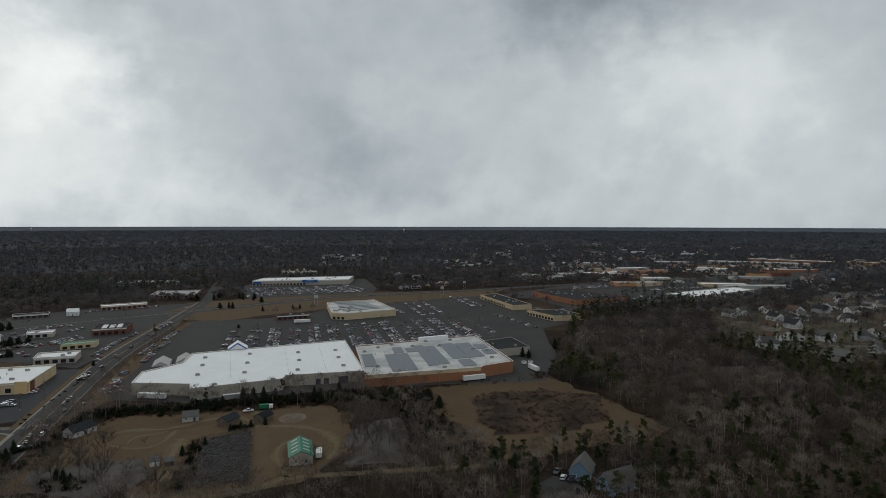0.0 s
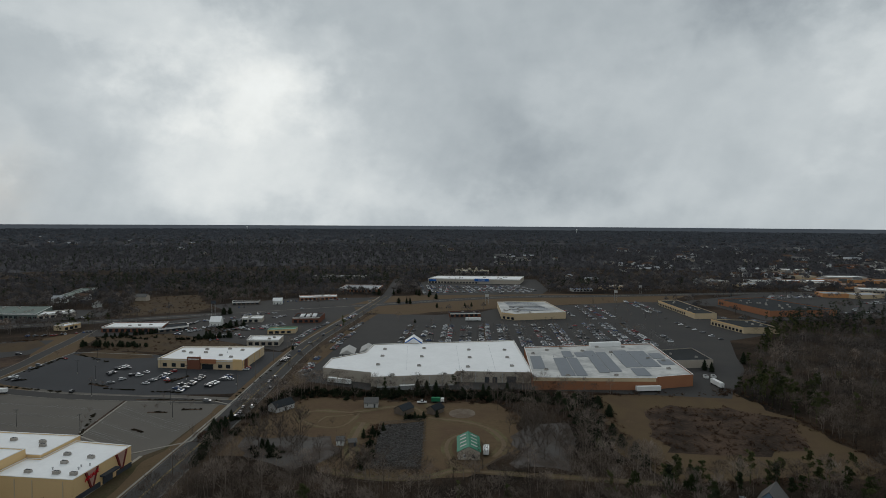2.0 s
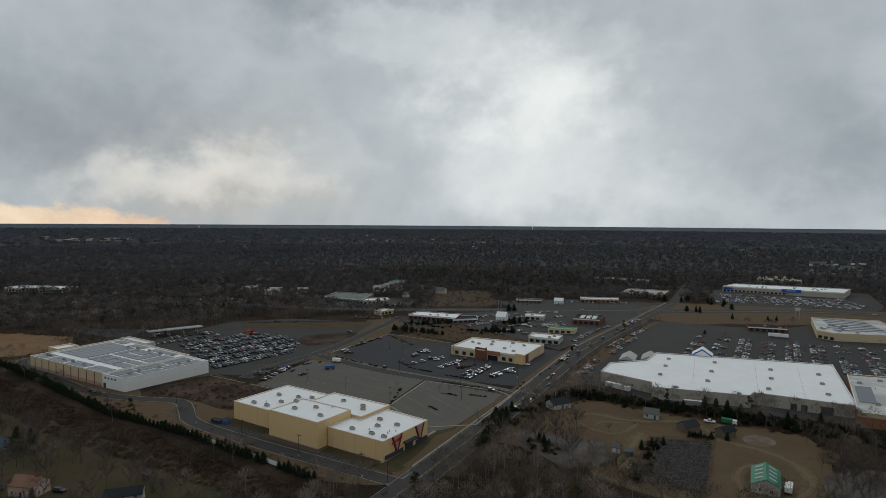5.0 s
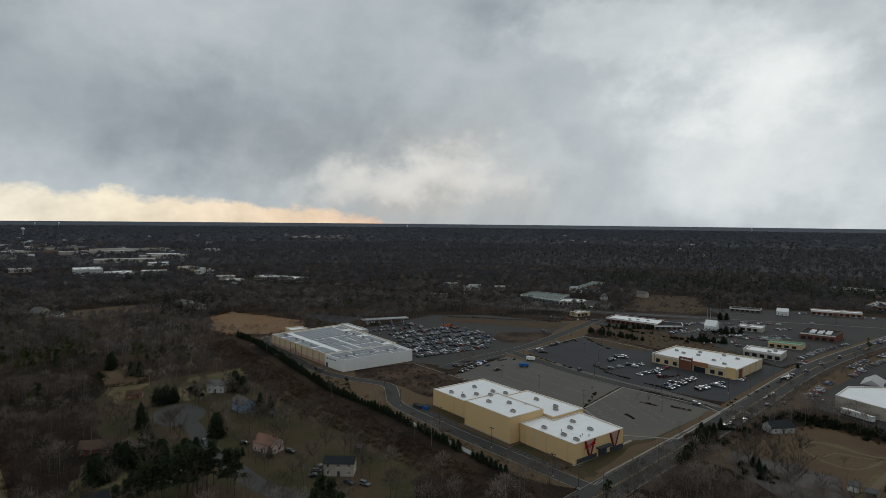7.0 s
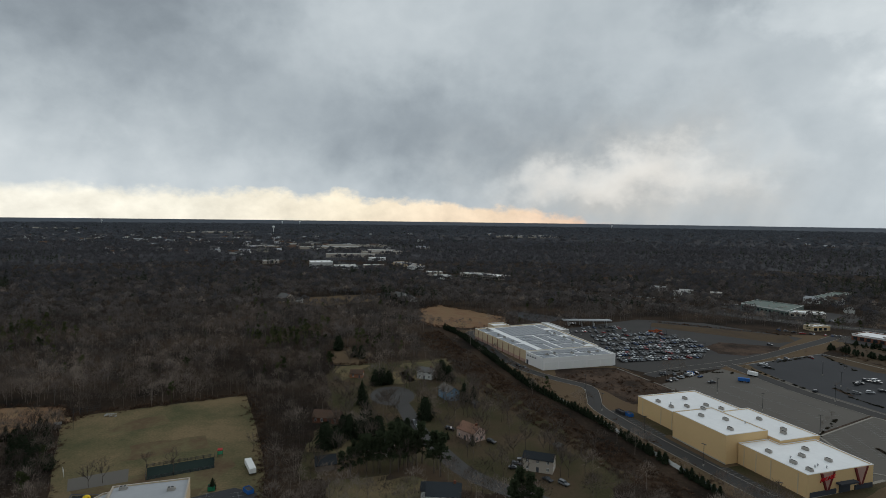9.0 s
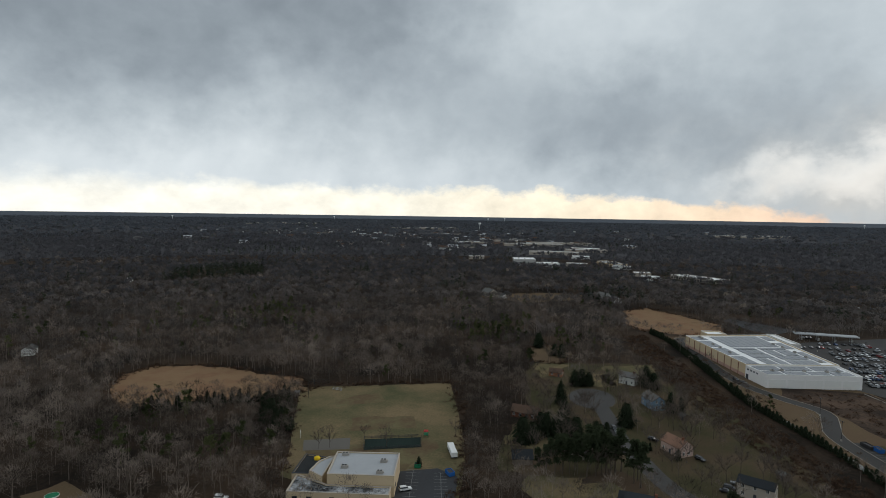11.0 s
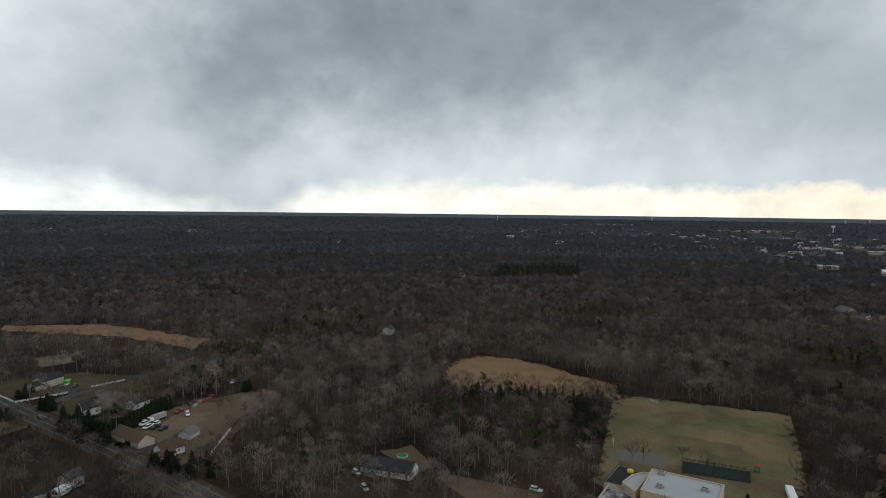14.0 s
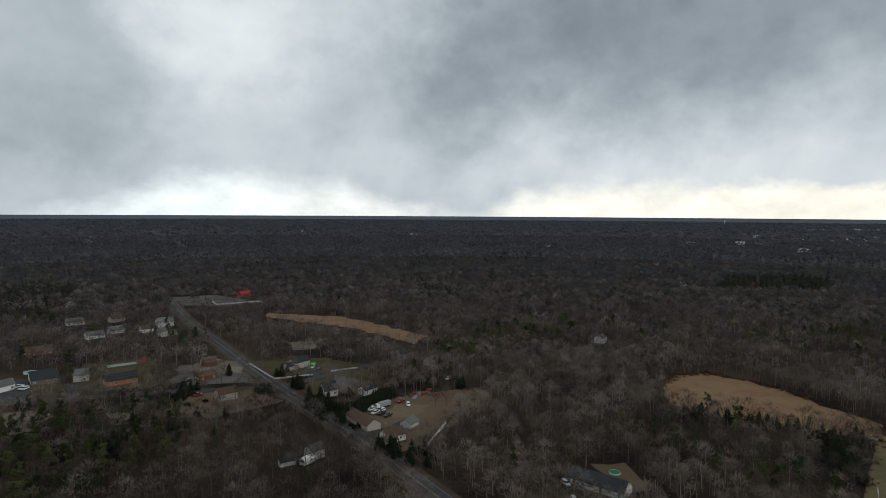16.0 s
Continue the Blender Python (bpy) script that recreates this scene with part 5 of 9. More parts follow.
def wall_boxes(parent, name, material, a, b, rows, out=0.12, label=""):
    """Panels on the wall from a to b: rows of start and end along it, bottom and top. The wall's outside is on the right hand of the way from a to b."""
    a, b = Vector(a), Vector(b)
    turn = math.degrees(math.atan2(b.y - a.y, b.x - a.x))
    for s, e, z0, z1 in rows:
        bm = boxes((0, e - s, -out, 0.15, z0, z1))
        q = a + (b - a).normalized() * s
        ob = part(name, bm, M[material], parent, label)
        ob.matrix_basis = pose(q.x, q.y, 0, 0, 0, turn)


def windows_on(parent, a, b, places, z, w, h, frame="frame"):
    a, b = Vector(a), Vector(b)
    turn = math.degrees(math.atan2(b.y - a.y, b.x - a.x))
    for s in places:
        q = a + (b - a).normalized() * s
        window(parent, q.x, q.y, z, turn, w, h, frame)


def shift(p, cx, cy):
    return (p[0] - cx, p[1] - cy)


def arcade_store():
    o, turn = (-281.5, 142.3), 10.2
    c, s = math.cos(radians(turn)), math.sin(radians(turn))
    at = lambda x, y: (o[0] + x * c - y * s, o[1] + x * s + y * c)
    quad = lambda x0, x1, y0, y1: [at(x0, y0), at(x1, y0), at(x1, y1), at(x0, y1)]
    units = [(-271.7, 148.2, 9), (-262.8, 150.4, 9), (-262.8, 158.5, 9), (-263.4, 169.2, 9), (-274.9, 164.5, 9), (-257.5, 173.5, 9), (-249, 158.5, 12.2), (-240, 152, 12.2),
             (-234, 160, 12.2), (-222.5, 154.5, 12.2), (-239.3, 180.3, 9.8), (-221.9, 179.0, 9.8), (-225.7, 182.0, 9.8), (-206.4, 160.4, 8.6), (-195.5, 162.6, 8.6), (-188.7, 163.8, 8.6),
             (-201.1, 170.7, 8.6), (-207.2, 177.3, 8.6), (-195.8, 177.8, 8.6)]
    ob, cx, cy = store("arcade_store", [
        (quad(0, 33.6, 0, 36), 8.9, "cream", "white_roof", "frame"),
        (quad(34, 66, -6, 16), 12.2, "cream", "white_roof", "frame"),
        (quad(34, 72, 16.4, 38), 9.8, "cream", "white_roof", "frame"),
        ([at(66.4, 0), at(98.5, 0), at(98.5, 33), at(72.4, 35), at(72.4, 16), at(66.4, 16)], 8.6, "cream", "white_roof", "frame"),
    ], "cream stucco arcade hall with white flat roofs", units=[(x, y, h, turn) for x, y, h in units],
        vents=[(-268, 153, 9), (-259, 165, 9), (-200, 165, 8.6), (-192, 170, 8.6), (-190, 172, 8.6), (-191, 168, 8.6), (-229, 166, 12.2)], lip=0.3)
    loc = lambda x, y: shift(at(x, y), cx, cy)
    # pilasters and joints on the long side
    wall_boxes(ob, "pilaster", "tan_wall", loc(0, 0), loc(33.6, 0), [(4, 4.4, 0, 8.2), (18, 18.4, 0, 8.2), (26, 26.4, 0, 8.2)])
    wall_boxes(ob, "pilaster", "tan_wall", loc(66.4, 0), loc(98.5, 0), [(9, 9.4, 0, 7.8), (16, 16.4, 0, 7.8), (28, 28.4, 0, 7.8), (3, 3.4, 0, 7.8)])
    wall_boxes(ob, "plinth", "concrete", loc(34, -6), loc(66, -6), [(0, 32, 0, 0.5)])
    # the gable front towards the road: slate base, splayed panels, sign
    a, b = loc(98.5, 0), loc(98.5, 33)
    wall_boxes(ob, "storefront", "dark_trim", a, b, [(1.2, 14, 0, 1.9), (15.5, 21, 0, 3.6), (23.5, 32.6, 0, 1.9)], 0.3, "dark slate storefront base")
    av = Vector(a)
    fturn = turn + 90
    for mid, wide in ((9.5, 3.0), (26.5, 3.0)):
        bm = bmesh.new()
        for sgn in (-1, 1):
            v = [bm.verts.new((x, y, z)) for y in (-0.45, 0.05) for x, z in ((mid + sgn * 0.1, 1.9), (mid + sgn * 0.9, 1.9), (mid + sgn * (wide + 0.6), 8.5), (mid + sgn * (wide - 0.4), 8.5))]
            for f in ((0, 1, 2, 3), (4, 5, 6, 7), (0, 1, 5, 4), (1, 2, 6, 5), (2, 3, 7, 6), (3, 0, 4, 7)):
                bm.faces.new([v[i] for i in f])
        bmesh.ops.recalc_face_normals(bm, faces=bm.faces)
        p = part("splayed_panel", bm, M["wine"], ob, "dark red splayed panels")
        p.matrix_basis = pose(av.x, av.y, 0, 0, 0, fturn)
        bm = bmesh.new()
        v = [bm.verts.new((x, y, z)) for y in (-0.3, 0.05) for x, z in ((mid - 0.15, 2.0), (mid + 0.15, 2.0), (mid + wide - 0.4, 8.4), (mid - wide + 0.4, 8.4))]
        for f in ((0, 1, 2, 3), (7, 6, 5, 4), (0, 4, 5, 1), (1, 5, 6, 2), (2, 6, 7, 3), (3, 7, 4, 0)):
            bm.faces.new([v[i] for i in f])
        p = part("infill_panel", bm, M["mauve"], ob, "dusty pink wedge between red panels")
        p.matrix_basis = pose(av.x, av.y, 0, 0, 0, fturn)
    wall_boxes(ob, "canopy", "dark_trim", a, b, [(14, 23, 3.6, 4.2)], 2.2, "dark entrance canopy")
    cu = bpy.data.curves.new("sign_letters", "FONT")
    cu.body, cu.size, cu.extrude, cu.align_x, cu.shear = "ARCADE", 1.9, 0.12, "CENTER", 0.25
    cu.materials.append(M["red_letter"])
    tx = new("sign_letters", cu)
    tx.parent = ob
    q = av + (Vector(b) - av).normalized() * 9.0
    tx.matrix_basis = pose(q.x, q.y, 0, 0, 0, fturn) @ pose(0, -0.65, 5.9, 90, 0, 0) @ pose(0, 0, 0, 0, 0, 8)
    tx["label"] = "red sign letters"


def home_centre():
    main = [(-142.3, 328.2), (-96, 350), (-96.3, 358), (-49.5, 369.5), (-78.3, 468.0), (-179.1, 418.7), (-174, 391), (-188.3, 365.6), (-181.4, 340.3), (-146.5, 338.1)]
    spots = [(-131.9, 337.4), (-101.3, 348.9), (-150.7, 359.0), (-123.9, 364.8), (-92.4, 371.8), (-65.2, 383.2), (-157.7, 383.6), (-130.5, 390.3), (-97.9, 398.3), (-72.6, 406.6), (-164.6, 405.3), (-137.7, 417.0), (-104.5, 422.3), (-79.1, 430.3)]
    ob, cx, cy = store("home_centre", [(main, 7.0, "beige_wall", "white_roof", "frame")],
                       "beige home improvement store with a bright white roof", units=[(x, y, 7.0, 18) for x, y in spots], lip=0.5)
    for i in (2, 5, 7):
        p, q = Vector((-150 + 11 * i, 346 + 3.2 * i)), Vector((-176 + 11.6 * i, 412 + 5.0 * i))
        d = q - p
        seam = part("roof_seam", boxes((0, d.length, -0.06, 0.06, 6.49, 6.53)), M["grey_roof"], ob)
        seam.matrix_basis = pose(p.x - cx, p.y - cy, 0, 0, 0, math.degrees(math.atan2(d.y, d.x)))
    a, b = shift(main[0], cx, cy), shift(main[1], cx, cy)
    n = Vector((b[0] - a[0], b[1] - a[1])).length
    wall_boxes(ob, "pilaster", "grey_wall", a, b, [(x, x + 0.5, 0, 6.6) for x in np.arange(4, n - 1, 8)])
    wall_boxes(ob, "plinth", "grey_wall", a, b, [(0, n, 0, 1.0)], 0.08)
    a, b = shift(main[2], cx, cy), shift(main[3], cx, cy)
    wall_boxes(ob, "dock_door", "dark_trim", a, b, [(32, 38, 0, 4.2), (18, 21, 0, 3.6), (23, 26, 0, 3.6)], 0.06, "dark roll-up dock door")
    wall_boxes(ob, "pilaster", "grey_wall", a, b, [(x, x + 0.5, 0, 6.6) for x in (3, 12, 29, 42)])
    # peaked entrance over the far side
    bm = bmesh.new()
    v = [bm.verts.new(p) for p in ((-7, -8, 6.5), (7, -8, 6.5), (0, -8, 11.2), (-7, 6, 6.5), (7, 6, 6.5), (0, 6, 11.2))]
    for f in ((0, 1, 2), (5, 4, 3), (0, 2, 5, 3), (2, 1, 4, 5), (1, 0, 3, 4)):
        bm.faces.new([v[i] for i in f])
    g = part("gable", bm, M["white_roof"], ob, "white peaked entrance roof")
    g.matrix_basis = pose(-154 - cx, 440 - cy, 0, 0, 0, 18)
    bm = bmesh.new()
    for sgn in (-1, 1):
        tube(bm, (sgn * 6.6, -8.1, 6.9), (0, -8.1, 11.3), 0.45, 0.45, 4)
    g2 = part("gable_trim", bm, M["blue_sign"], g, "blue gable trim")
    # outdoor garden shelters
    for x, y in ((-192, 400), (-181, 411)):
        bm = bmesh.new()
        v = [bm.verts.new(p) for p in ((-5.5, -10, 4.4), (5.5, -10, 4.4), (0, -10, 7.4), (-5.5, 10, 4.4), (5.5, 10, 4.4), (0, 10, 7.4))]
        for f in ((0, 1, 2), (5, 4, 3), (0, 2, 5, 3), (2, 1, 4, 5), (1, 0, 3, 4)):
            bm.faces.new([v[i] for i in f])
        p = part("shelter_roof", bm, M["grey_wall"], ob, "pale grey pitched garden shelter roof")
        p.matrix_basis = pose(x - cx, y - cy, 0, 0, 0, 20)
        for px in (-5, 5):
            for py in (-9, 0, 9):
                bm = bmesh.new()
                tube(bm, (px, py, -0.1), (px, py, 4.6), 0.15)
                p2 = part("shelter_post", bm, M["steel"], ob)
                p2.matrix_basis = p.matrix_basis.copy()
    return ob


def solar_store():
    poly = [(-47.3, 355.5), (25.1, 376.9), (25.6, 380), (47.5, 393.9), (26.9, 486.9), (-66.0, 442.2)]
    a, b, c, d = (-47.3, 355.5), (47.5, 390), (26.9, 486.9), (-66.0, 442.2)
    def at(u, v):
        return tuple((1 - u) * (1 - v) * a[i] + u * (1 - v) * b[i] + u * v * c[i] + (1 - u) * v * d[i] for i in (0, 1))
    spots = [(0.05, 0.75), (0.16, 0.86), (0.27, 0.92), (0.1, 0.22), (0.22, 0.05), (0.52, 0.04), (0.42, 0.8), (0.62, 0.72), (0.84, 0.5), (0.93, 0.42), (0.75, 0.9), (0.55, 0.93), (0.9, 0.2)]
    ob, cx, cy = store("department_store", [(poly, 7.6, "brick", "dirty_roof", "frame")], "brick department store, white roof laid with solar panels",
                       units=[(*at(u, v), 7.6, 20) for u, v in spots], vents=[(*at(0.07 * i + 0.05, 0.63), 7.6) for i in range(12)], lip=0.6)
    q0, q1 = Vector(shift(at(0.50, 0.985), cx, cy)), Vector(shift(at(0.74, 0.985), cx, cy))
    fr = part("front_parapet", boxes((0, (q1 - q0).length, -3.0, 0.2, 6.9, 10.2)), M["white_roof"], ob, "raised white parapet over the entrance")
    fr.matrix_basis = pose(q0.x, q0.y, 0, 0, 0, math.degrees(math.atan2(q1.y - q0.y, q1.x - q0.x)))
    fa, fb = shift(poly[0], cx, cy), shift(poly[1], cx, cy)
    wall_boxes(ob, "wall_band", "tan_wall", fa, fb, [(0, 75, 5.4, 7.5)], 0.08, "paler band along the wall top")
    fields = [(0.02, 0.10, 0.25, 0.66), (0.18, 0.27, 0.05, 0.58), (0.275, 0.345, 0.05, 0.57), (0.26, 0.33, 0.60, 0.81), (0.35, 0.43, 0.60, 0.75), (0.43, 0.50, 0.13, 0.80), (0.505, 0.58, 0.14, 0.74), (0.63, 0.74, 0.26, 0.78), (0.745, 0.87, 0.26, 0.75),
              (0.65, 0.745, 0.03, 0.22), (0.88, 0.97, 0.50, 0.66), (0.89, 0.98, 0.31, 0.46)]
    for u0, u1, v0, v1 in fields:
        n = max(3, int((v1 - v0) * 95 / 3.2))
        for i in range(n):
            v = v0 + (v1 - v0) * i / n
            w = v + (v1 - v0) / n * 0.8
            q = [shift(at(*p), cx, cy) for p in ((u0, v), (u1, v), (u1, w), (u0, w))]
            bm = bmesh.new()
            zs = (7.25, 7.25, 7.6, 7.6)
            hi = [bm.verts.new((x, y, z)) for (x, y), z in zip(q, zs)]
            lo = [bm.verts.new((x, y, z - 0.12)) for (x, y), z in zip(q, zs)]
            bm.faces.new(hi)
            bm.faces.new(lo[::-1])
            for k in range(4):
                bm.faces.new((lo[k], lo[(k + 1) % 4], hi[(k + 1) % 4], hi[k]))
            part("solar_panel", bm, M["solar"], ob)
    return ob


def long_store():
    main = [(-477, 94.5), (-391.6, 114), (-404, 172), (-497.5, 158)]
    ext = [(-391.2, 113.6), (-370, 119.4), (-379, 174), (-403.6, 170.8)]
    annex = [(-499, 110), (-485.8, 112.5), (-489, 127), (-501, 124.5)]
    loft = [(-497.8, 158.4), (-462, 163.8), (-463, 171), (-499, 165)]
    spots = [(-474, 104), (-470, 104.8), (-450, 108), (-440, 110.5), (-425, 113), (-462, 152), (-452, 155), (-438, 158), (-424, 160), (-412, 164)]
    low = [(-384, 132), (-385.5, 145), (-387, 158), (-382, 126), (-389, 165)]
    ob, cx, cy = store("warehouse_store", [(main, 8.5, "tan_wall", "white_roof", "frame"), (ext, 8.1, "pale_wall", "white_roof", "frame"), (annex, 8.9, "tan_wall", "white_roof", "frame"), (loft, 9.0, "grey_wall", "white_roof", "frame")],
                       "long tan and white warehouse store with solar roof", units=[(x, y, 8.5, 12) for x, y in spots] + [(x, y, 8.1, 12) for x, y in low])
    a, b = shift(main[0], cx, cy), shift(main[1], cx, cy)
    wall_boxes(ob, "pilaster", "brown_brick", a, b, [(x, x + 0.8, 0, 7.6) for x in range(6, 86, 9)])
    wall_boxes(ob, "plinth", "mauve", a, b, [(0, 86, 0, 2.2)], 0.07, "dusty red base course")
    a, b = shift(ext[1], cx, cy), shift(ext[2], cx, cy)
    wall_boxes(ob, "wall_panel", "frame", a, b, [(x, x + 9.6, 0.4, 5.2) for x in (1.5, 12.2, 22.9, 33.6, 44.3)], 0.1)
    a, b = shift(ext[0], cx, cy), shift(ext[1], cx, cy)
    wall_boxes(ob, "louvre", "dark_trim", a, b, [(2 + 3.2 * i, 3.6 + 3.2 * i, 5.6, 6.6) for i in range(4)], 0.06)
    wall_boxes(ob, "dock_door", "dark_trim", a, b, [(1, 3.4, 0, 3)], 0.06)
    def strips(q, h, fields):
        for u0, u1, v0, v1, n in fields:
            for i in range(n):
                v, w = v0 + (v1 - v0) * i / n, v0 + (v1 - v0) * (i + 0.95) / n
                pts = [tuple((1 - s) * (1 - t) * q[0][k] + s * (1 - t) * q[1][k] + s * t * q[2][k] + (1 - s) * t * q[3][k] for k in (0, 1)) for s, t in ((u0, v), (u1, v), (u1, w), (u0, w))]
                part("solar_panel", prism(ccw([shift(p, cx, cy) for p in pts]), h - 0.55, h - 0.35), M["solar"], ob)
    strips(main, 8.5, [(0.03, 0.16, 0.03, 0.18, 2), (0.20, 0.42, 0.03, 0.17, 2), (0.46, 0.7, 0.03, 0.17, 2), (0.74, 0.96, 0.03, 0.17, 2), (0.04, 0.43, 0.26, 0.84, 8), (0.46, 0.52, 0.26, 0.5, 3), (0.46, 0.52, 0.54, 0.84, 4), (0.54, 0.64, 0.26, 0.5, 3), (0.54, 0.70, 0.54, 0.66, 2),
                       (0.54, 0.70, 0.69, 0.84, 2), (0.66, 0.78, 0.26, 0.5, 3), (0.72, 0.82, 0.54, 0.84, 4), (0.80, 0.97, 0.26, 0.38, 2), (0.80, 0.97, 0.41, 0.5, 1), (0.85, 0.97, 0.54, 0.84, 4), (0.05, 0.2, 0.87, 0.97, 1), (0.3, 0.5, 0.87, 0.96, 1), (0.6, 0.9, 0.87, 0.96, 1)])
    strips(ext, 8.1, [(0.06, 0.45, 0.05, 0.30, 4), (0.06, 0.45, 0.33, 0.62, 4), (0.06, 0.45, 0.65, 0.95, 4), (0.55, 0.93, 0.04, 0.22, 3), (0.55, 0.93, 0.25, 0.48, 3), (0.55, 0.93, 0.51, 0.72, 3), (0.55, 0.93, 0.75, 0.96, 3)])
    # fuel canopy at the edge of the lot
    ob = thing("fuel_canopy", -529, 213, 0.06, 84, "long flat grey canopy over fuel pumps", "canopy")
    part("roof", boxes((-23, 23, -4.5, 4.5, 4.8, 5.5)), M["grey_roof"], ob)
    for x in (-18, -6, 6, 18):
        for y in (-2.5, 2.5):
            part("post", boxes((x - 0.2, x + 0.2, y - 0.2, y + 0.2, 0, 4.8)), M["steel"], ob)
        part("pump", boxes((x + 1, x + 1.8, -0.5, 0.5, 0, 1.9)), M["grey_wall"], ob)


def tan_store():
    poly = [(-302.5, 330.0), (-242.9, 341.5), (-255.7, 386.8), (-313.2, 367.6)]
    spots = [(-301.6, 354.4), (-294.0, 352.7), (-284.6, 356.9), (-268.7, 352.9), (-258.5, 350.4), (-290.5, 366.0), (-275.7, 372.7), (-264.4, 372.1)]
    ob, cx, cy = store("furnishing_store", [(poly, 6.6, "tan_wall", "white_roof", "frame")], "tan store with dark windows and a brown brick entry",
                       units=[(x, y, 6.6, 12) for x, y in spots], vents=[(-280, 345, 6.6), (-270, 362, 6.6)])
    a, b = shift(poly[0], cx, cy), shift(poly[1], cx, cy)
    wall_boxes(ob, "entry", "brown_brick", a, b, [(22, 31, 0, 8.4)], 1.6, "dark brown brick entrance tower")
    wall_boxes(ob, "entry_glass", "glass", a, b, [(32, 40, 0, 3.6)], 0.2)
    wall_boxes(ob, "sign_band", "brick", a, b, [(31, 42, 4.2, 7.0)], 0.9)
    bars = [(23.2 + 1.1 * i, 24.0 + 1.1 * i, 6.6, 7.5) for i in range(7)]
    wall_boxes(ob, "sign_bar", "frame", a, b, bars, 1.75, "white sign")
    wall_boxes(ob, "cornice", "frame", a, b, [(0, 22, 5.6, 6.0), (42, 60.5, 5.6, 6.0)], 0.25)
    wall_boxes(ob, "corner_tower", "cream", a, b, [(54, 60.5, 0, 7.4)], 0.5)
    windows_on(ob, a, b, [5, 11.5, 18, 45, 50.5, 57], 1.0, 3.0, 2.6, "dark_trim")
    c = shift(poly[2], cx, cy)
    wall_boxes(ob, "pilaster", "cream", b, c, [(x, x + 1.2, 0, 6.4) for x in (1, 12, 24, 36)], 0.3)
    wall_boxes(ob, "side_panel", "brown_brick", b, c, [(4, 10, 0, 6.2)], 0.2)
    return ob


def school():
    main = [(-186.1, -80.9), (-189.8, -57.1), (-209.7, -60.6), (-205.4, -84.6)]
    low = [(-177.5, -92.3), (-183.0, -57.0), (-189, -57.9), (-185.6, -80.5), (-191.0, -94.6)]
    black = [(-190, -96.2), (-191.2, -90.2), (-206.2, -87.5), (-207.6, -98.6)]
    link = [(-190.7, -89.6), (-186.9, -83), (-205, -85.2), (-204, -87.2), (-199.1, -89.5)]
    ob, cx, cy = store("school", [(main, 7.6, "tan_wall", "grey_roof", "beige_wall"), (low, 4.0, "tan_wall", "patchy_roof", "beige_wall"), (black, 4.5, "tan_wall", "black_roof", "dark_trim"), (link, 6.0, "tan_wall", "grey_roof", "beige_wall")],
                       "low beige school with grey, black and stained roofs", "school", units=[(-203.5, -80.5, 7.6, 100), (-193, -77, 7.6, 100), (-191.5, -63, 7.6, 100), (-201, -64.5, 7.6, 100)], lip=0.3)
    a, b = shift(low[0], cx, cy), shift(low[1], cx, cy)
    windows_on(ob, a, b, [3, 8, 16, 20.5, 27, 31], 1.2, 1.8, 1.3, "dark_trim")
    m0, m1 = shift(main[1], cx, cy), shift(main[2], cx, cy)
    windows_on(ob, m0, m1, [3.2], 2.2, 2.2, 1.5, "dark_trim")
    bm = bmesh.new()
    bmesh.ops.create_icosphere(bm, subdivisions=2, radius=1.3)
    for v in bm.verts:
        v.co.z = v.co.z * 0.8 + 4.5
    d = part("dome", bm, M["yellow"], ob, "yellow roof dome")
    d.matrix_basis = pose(-204.5 - cx, -92.5 - cy, 0)
    return ob


def gable_house(name, x, y, turn, w, d, h, wall, roof, label, rise=None, category="house", storeys=2, chimney=False, door=True, group="", z=0.0, scale=1.0, wing=None):
    """A house with a pitched roof; the ridge runs along its width."""
    ob = thing(name, x, y, z, turn, label, category, group, scale)
    rise = rise or d * 0.33
    FOOTPRINTS.append((x, y, max(w, d) * 0.62 * scale))
    gable_block(ob, 0, 0, w, d, h, rise, wall, roof)
    if wing:
        wx, wy, ww, wd, wh = wing
        gable_block(ob, wx, wy, ww, wd, wh, wd * 0.3, wall, roof)
    for s in range(storeys):
        zz = 0.9 + 2.8 * s
        if zz + 1.4 > h + 0.3:
            break
        n = max(2, int(w / 3.2))
        facing = [k for k in range(4) if x * math.sin(radians(turn + 90 * k)) - y * math.cos(radians(turn + 90 * k)) < 0.25 * math.hypot(x, y)]
        for i in range(n):
            px = -w / 2 + (i + 0.5) * w / n
            if door and s == 0 and i == n // 2:
                continue
            if 0 in facing:
                window(ob, px, -d / 2, zz, 0)
            if 2 in facing:
                window(ob, px, d / 2, zz, 180)
        for sx, t, k in ((-1, -90, 3), (1, 90, 1)):
            if k in facing:
                window(ob, sx * w / 2, -d / 5, zz, t)
                window(ob, sx * w / 2, d / 5, zz, t)
    if door:
        px = -w / 2 + (max(2, int(w / 3.2)) // 2 + 0.5) * w / max(2, int(w / 3.2))
        part("door", boxes((px - 0.5, px + 0.5, -d / 2 - 0.06, -d / 2 + 0.05, 0, 2.1)), M["dark_trim"], ob)
    if chimney:
        part("chimney", boxes((w * 0.28, w * 0.28 + 0.9, -0.5, 0.5, h, h + rise + 1.0)), M["brown_brick"], ob)
    return ob


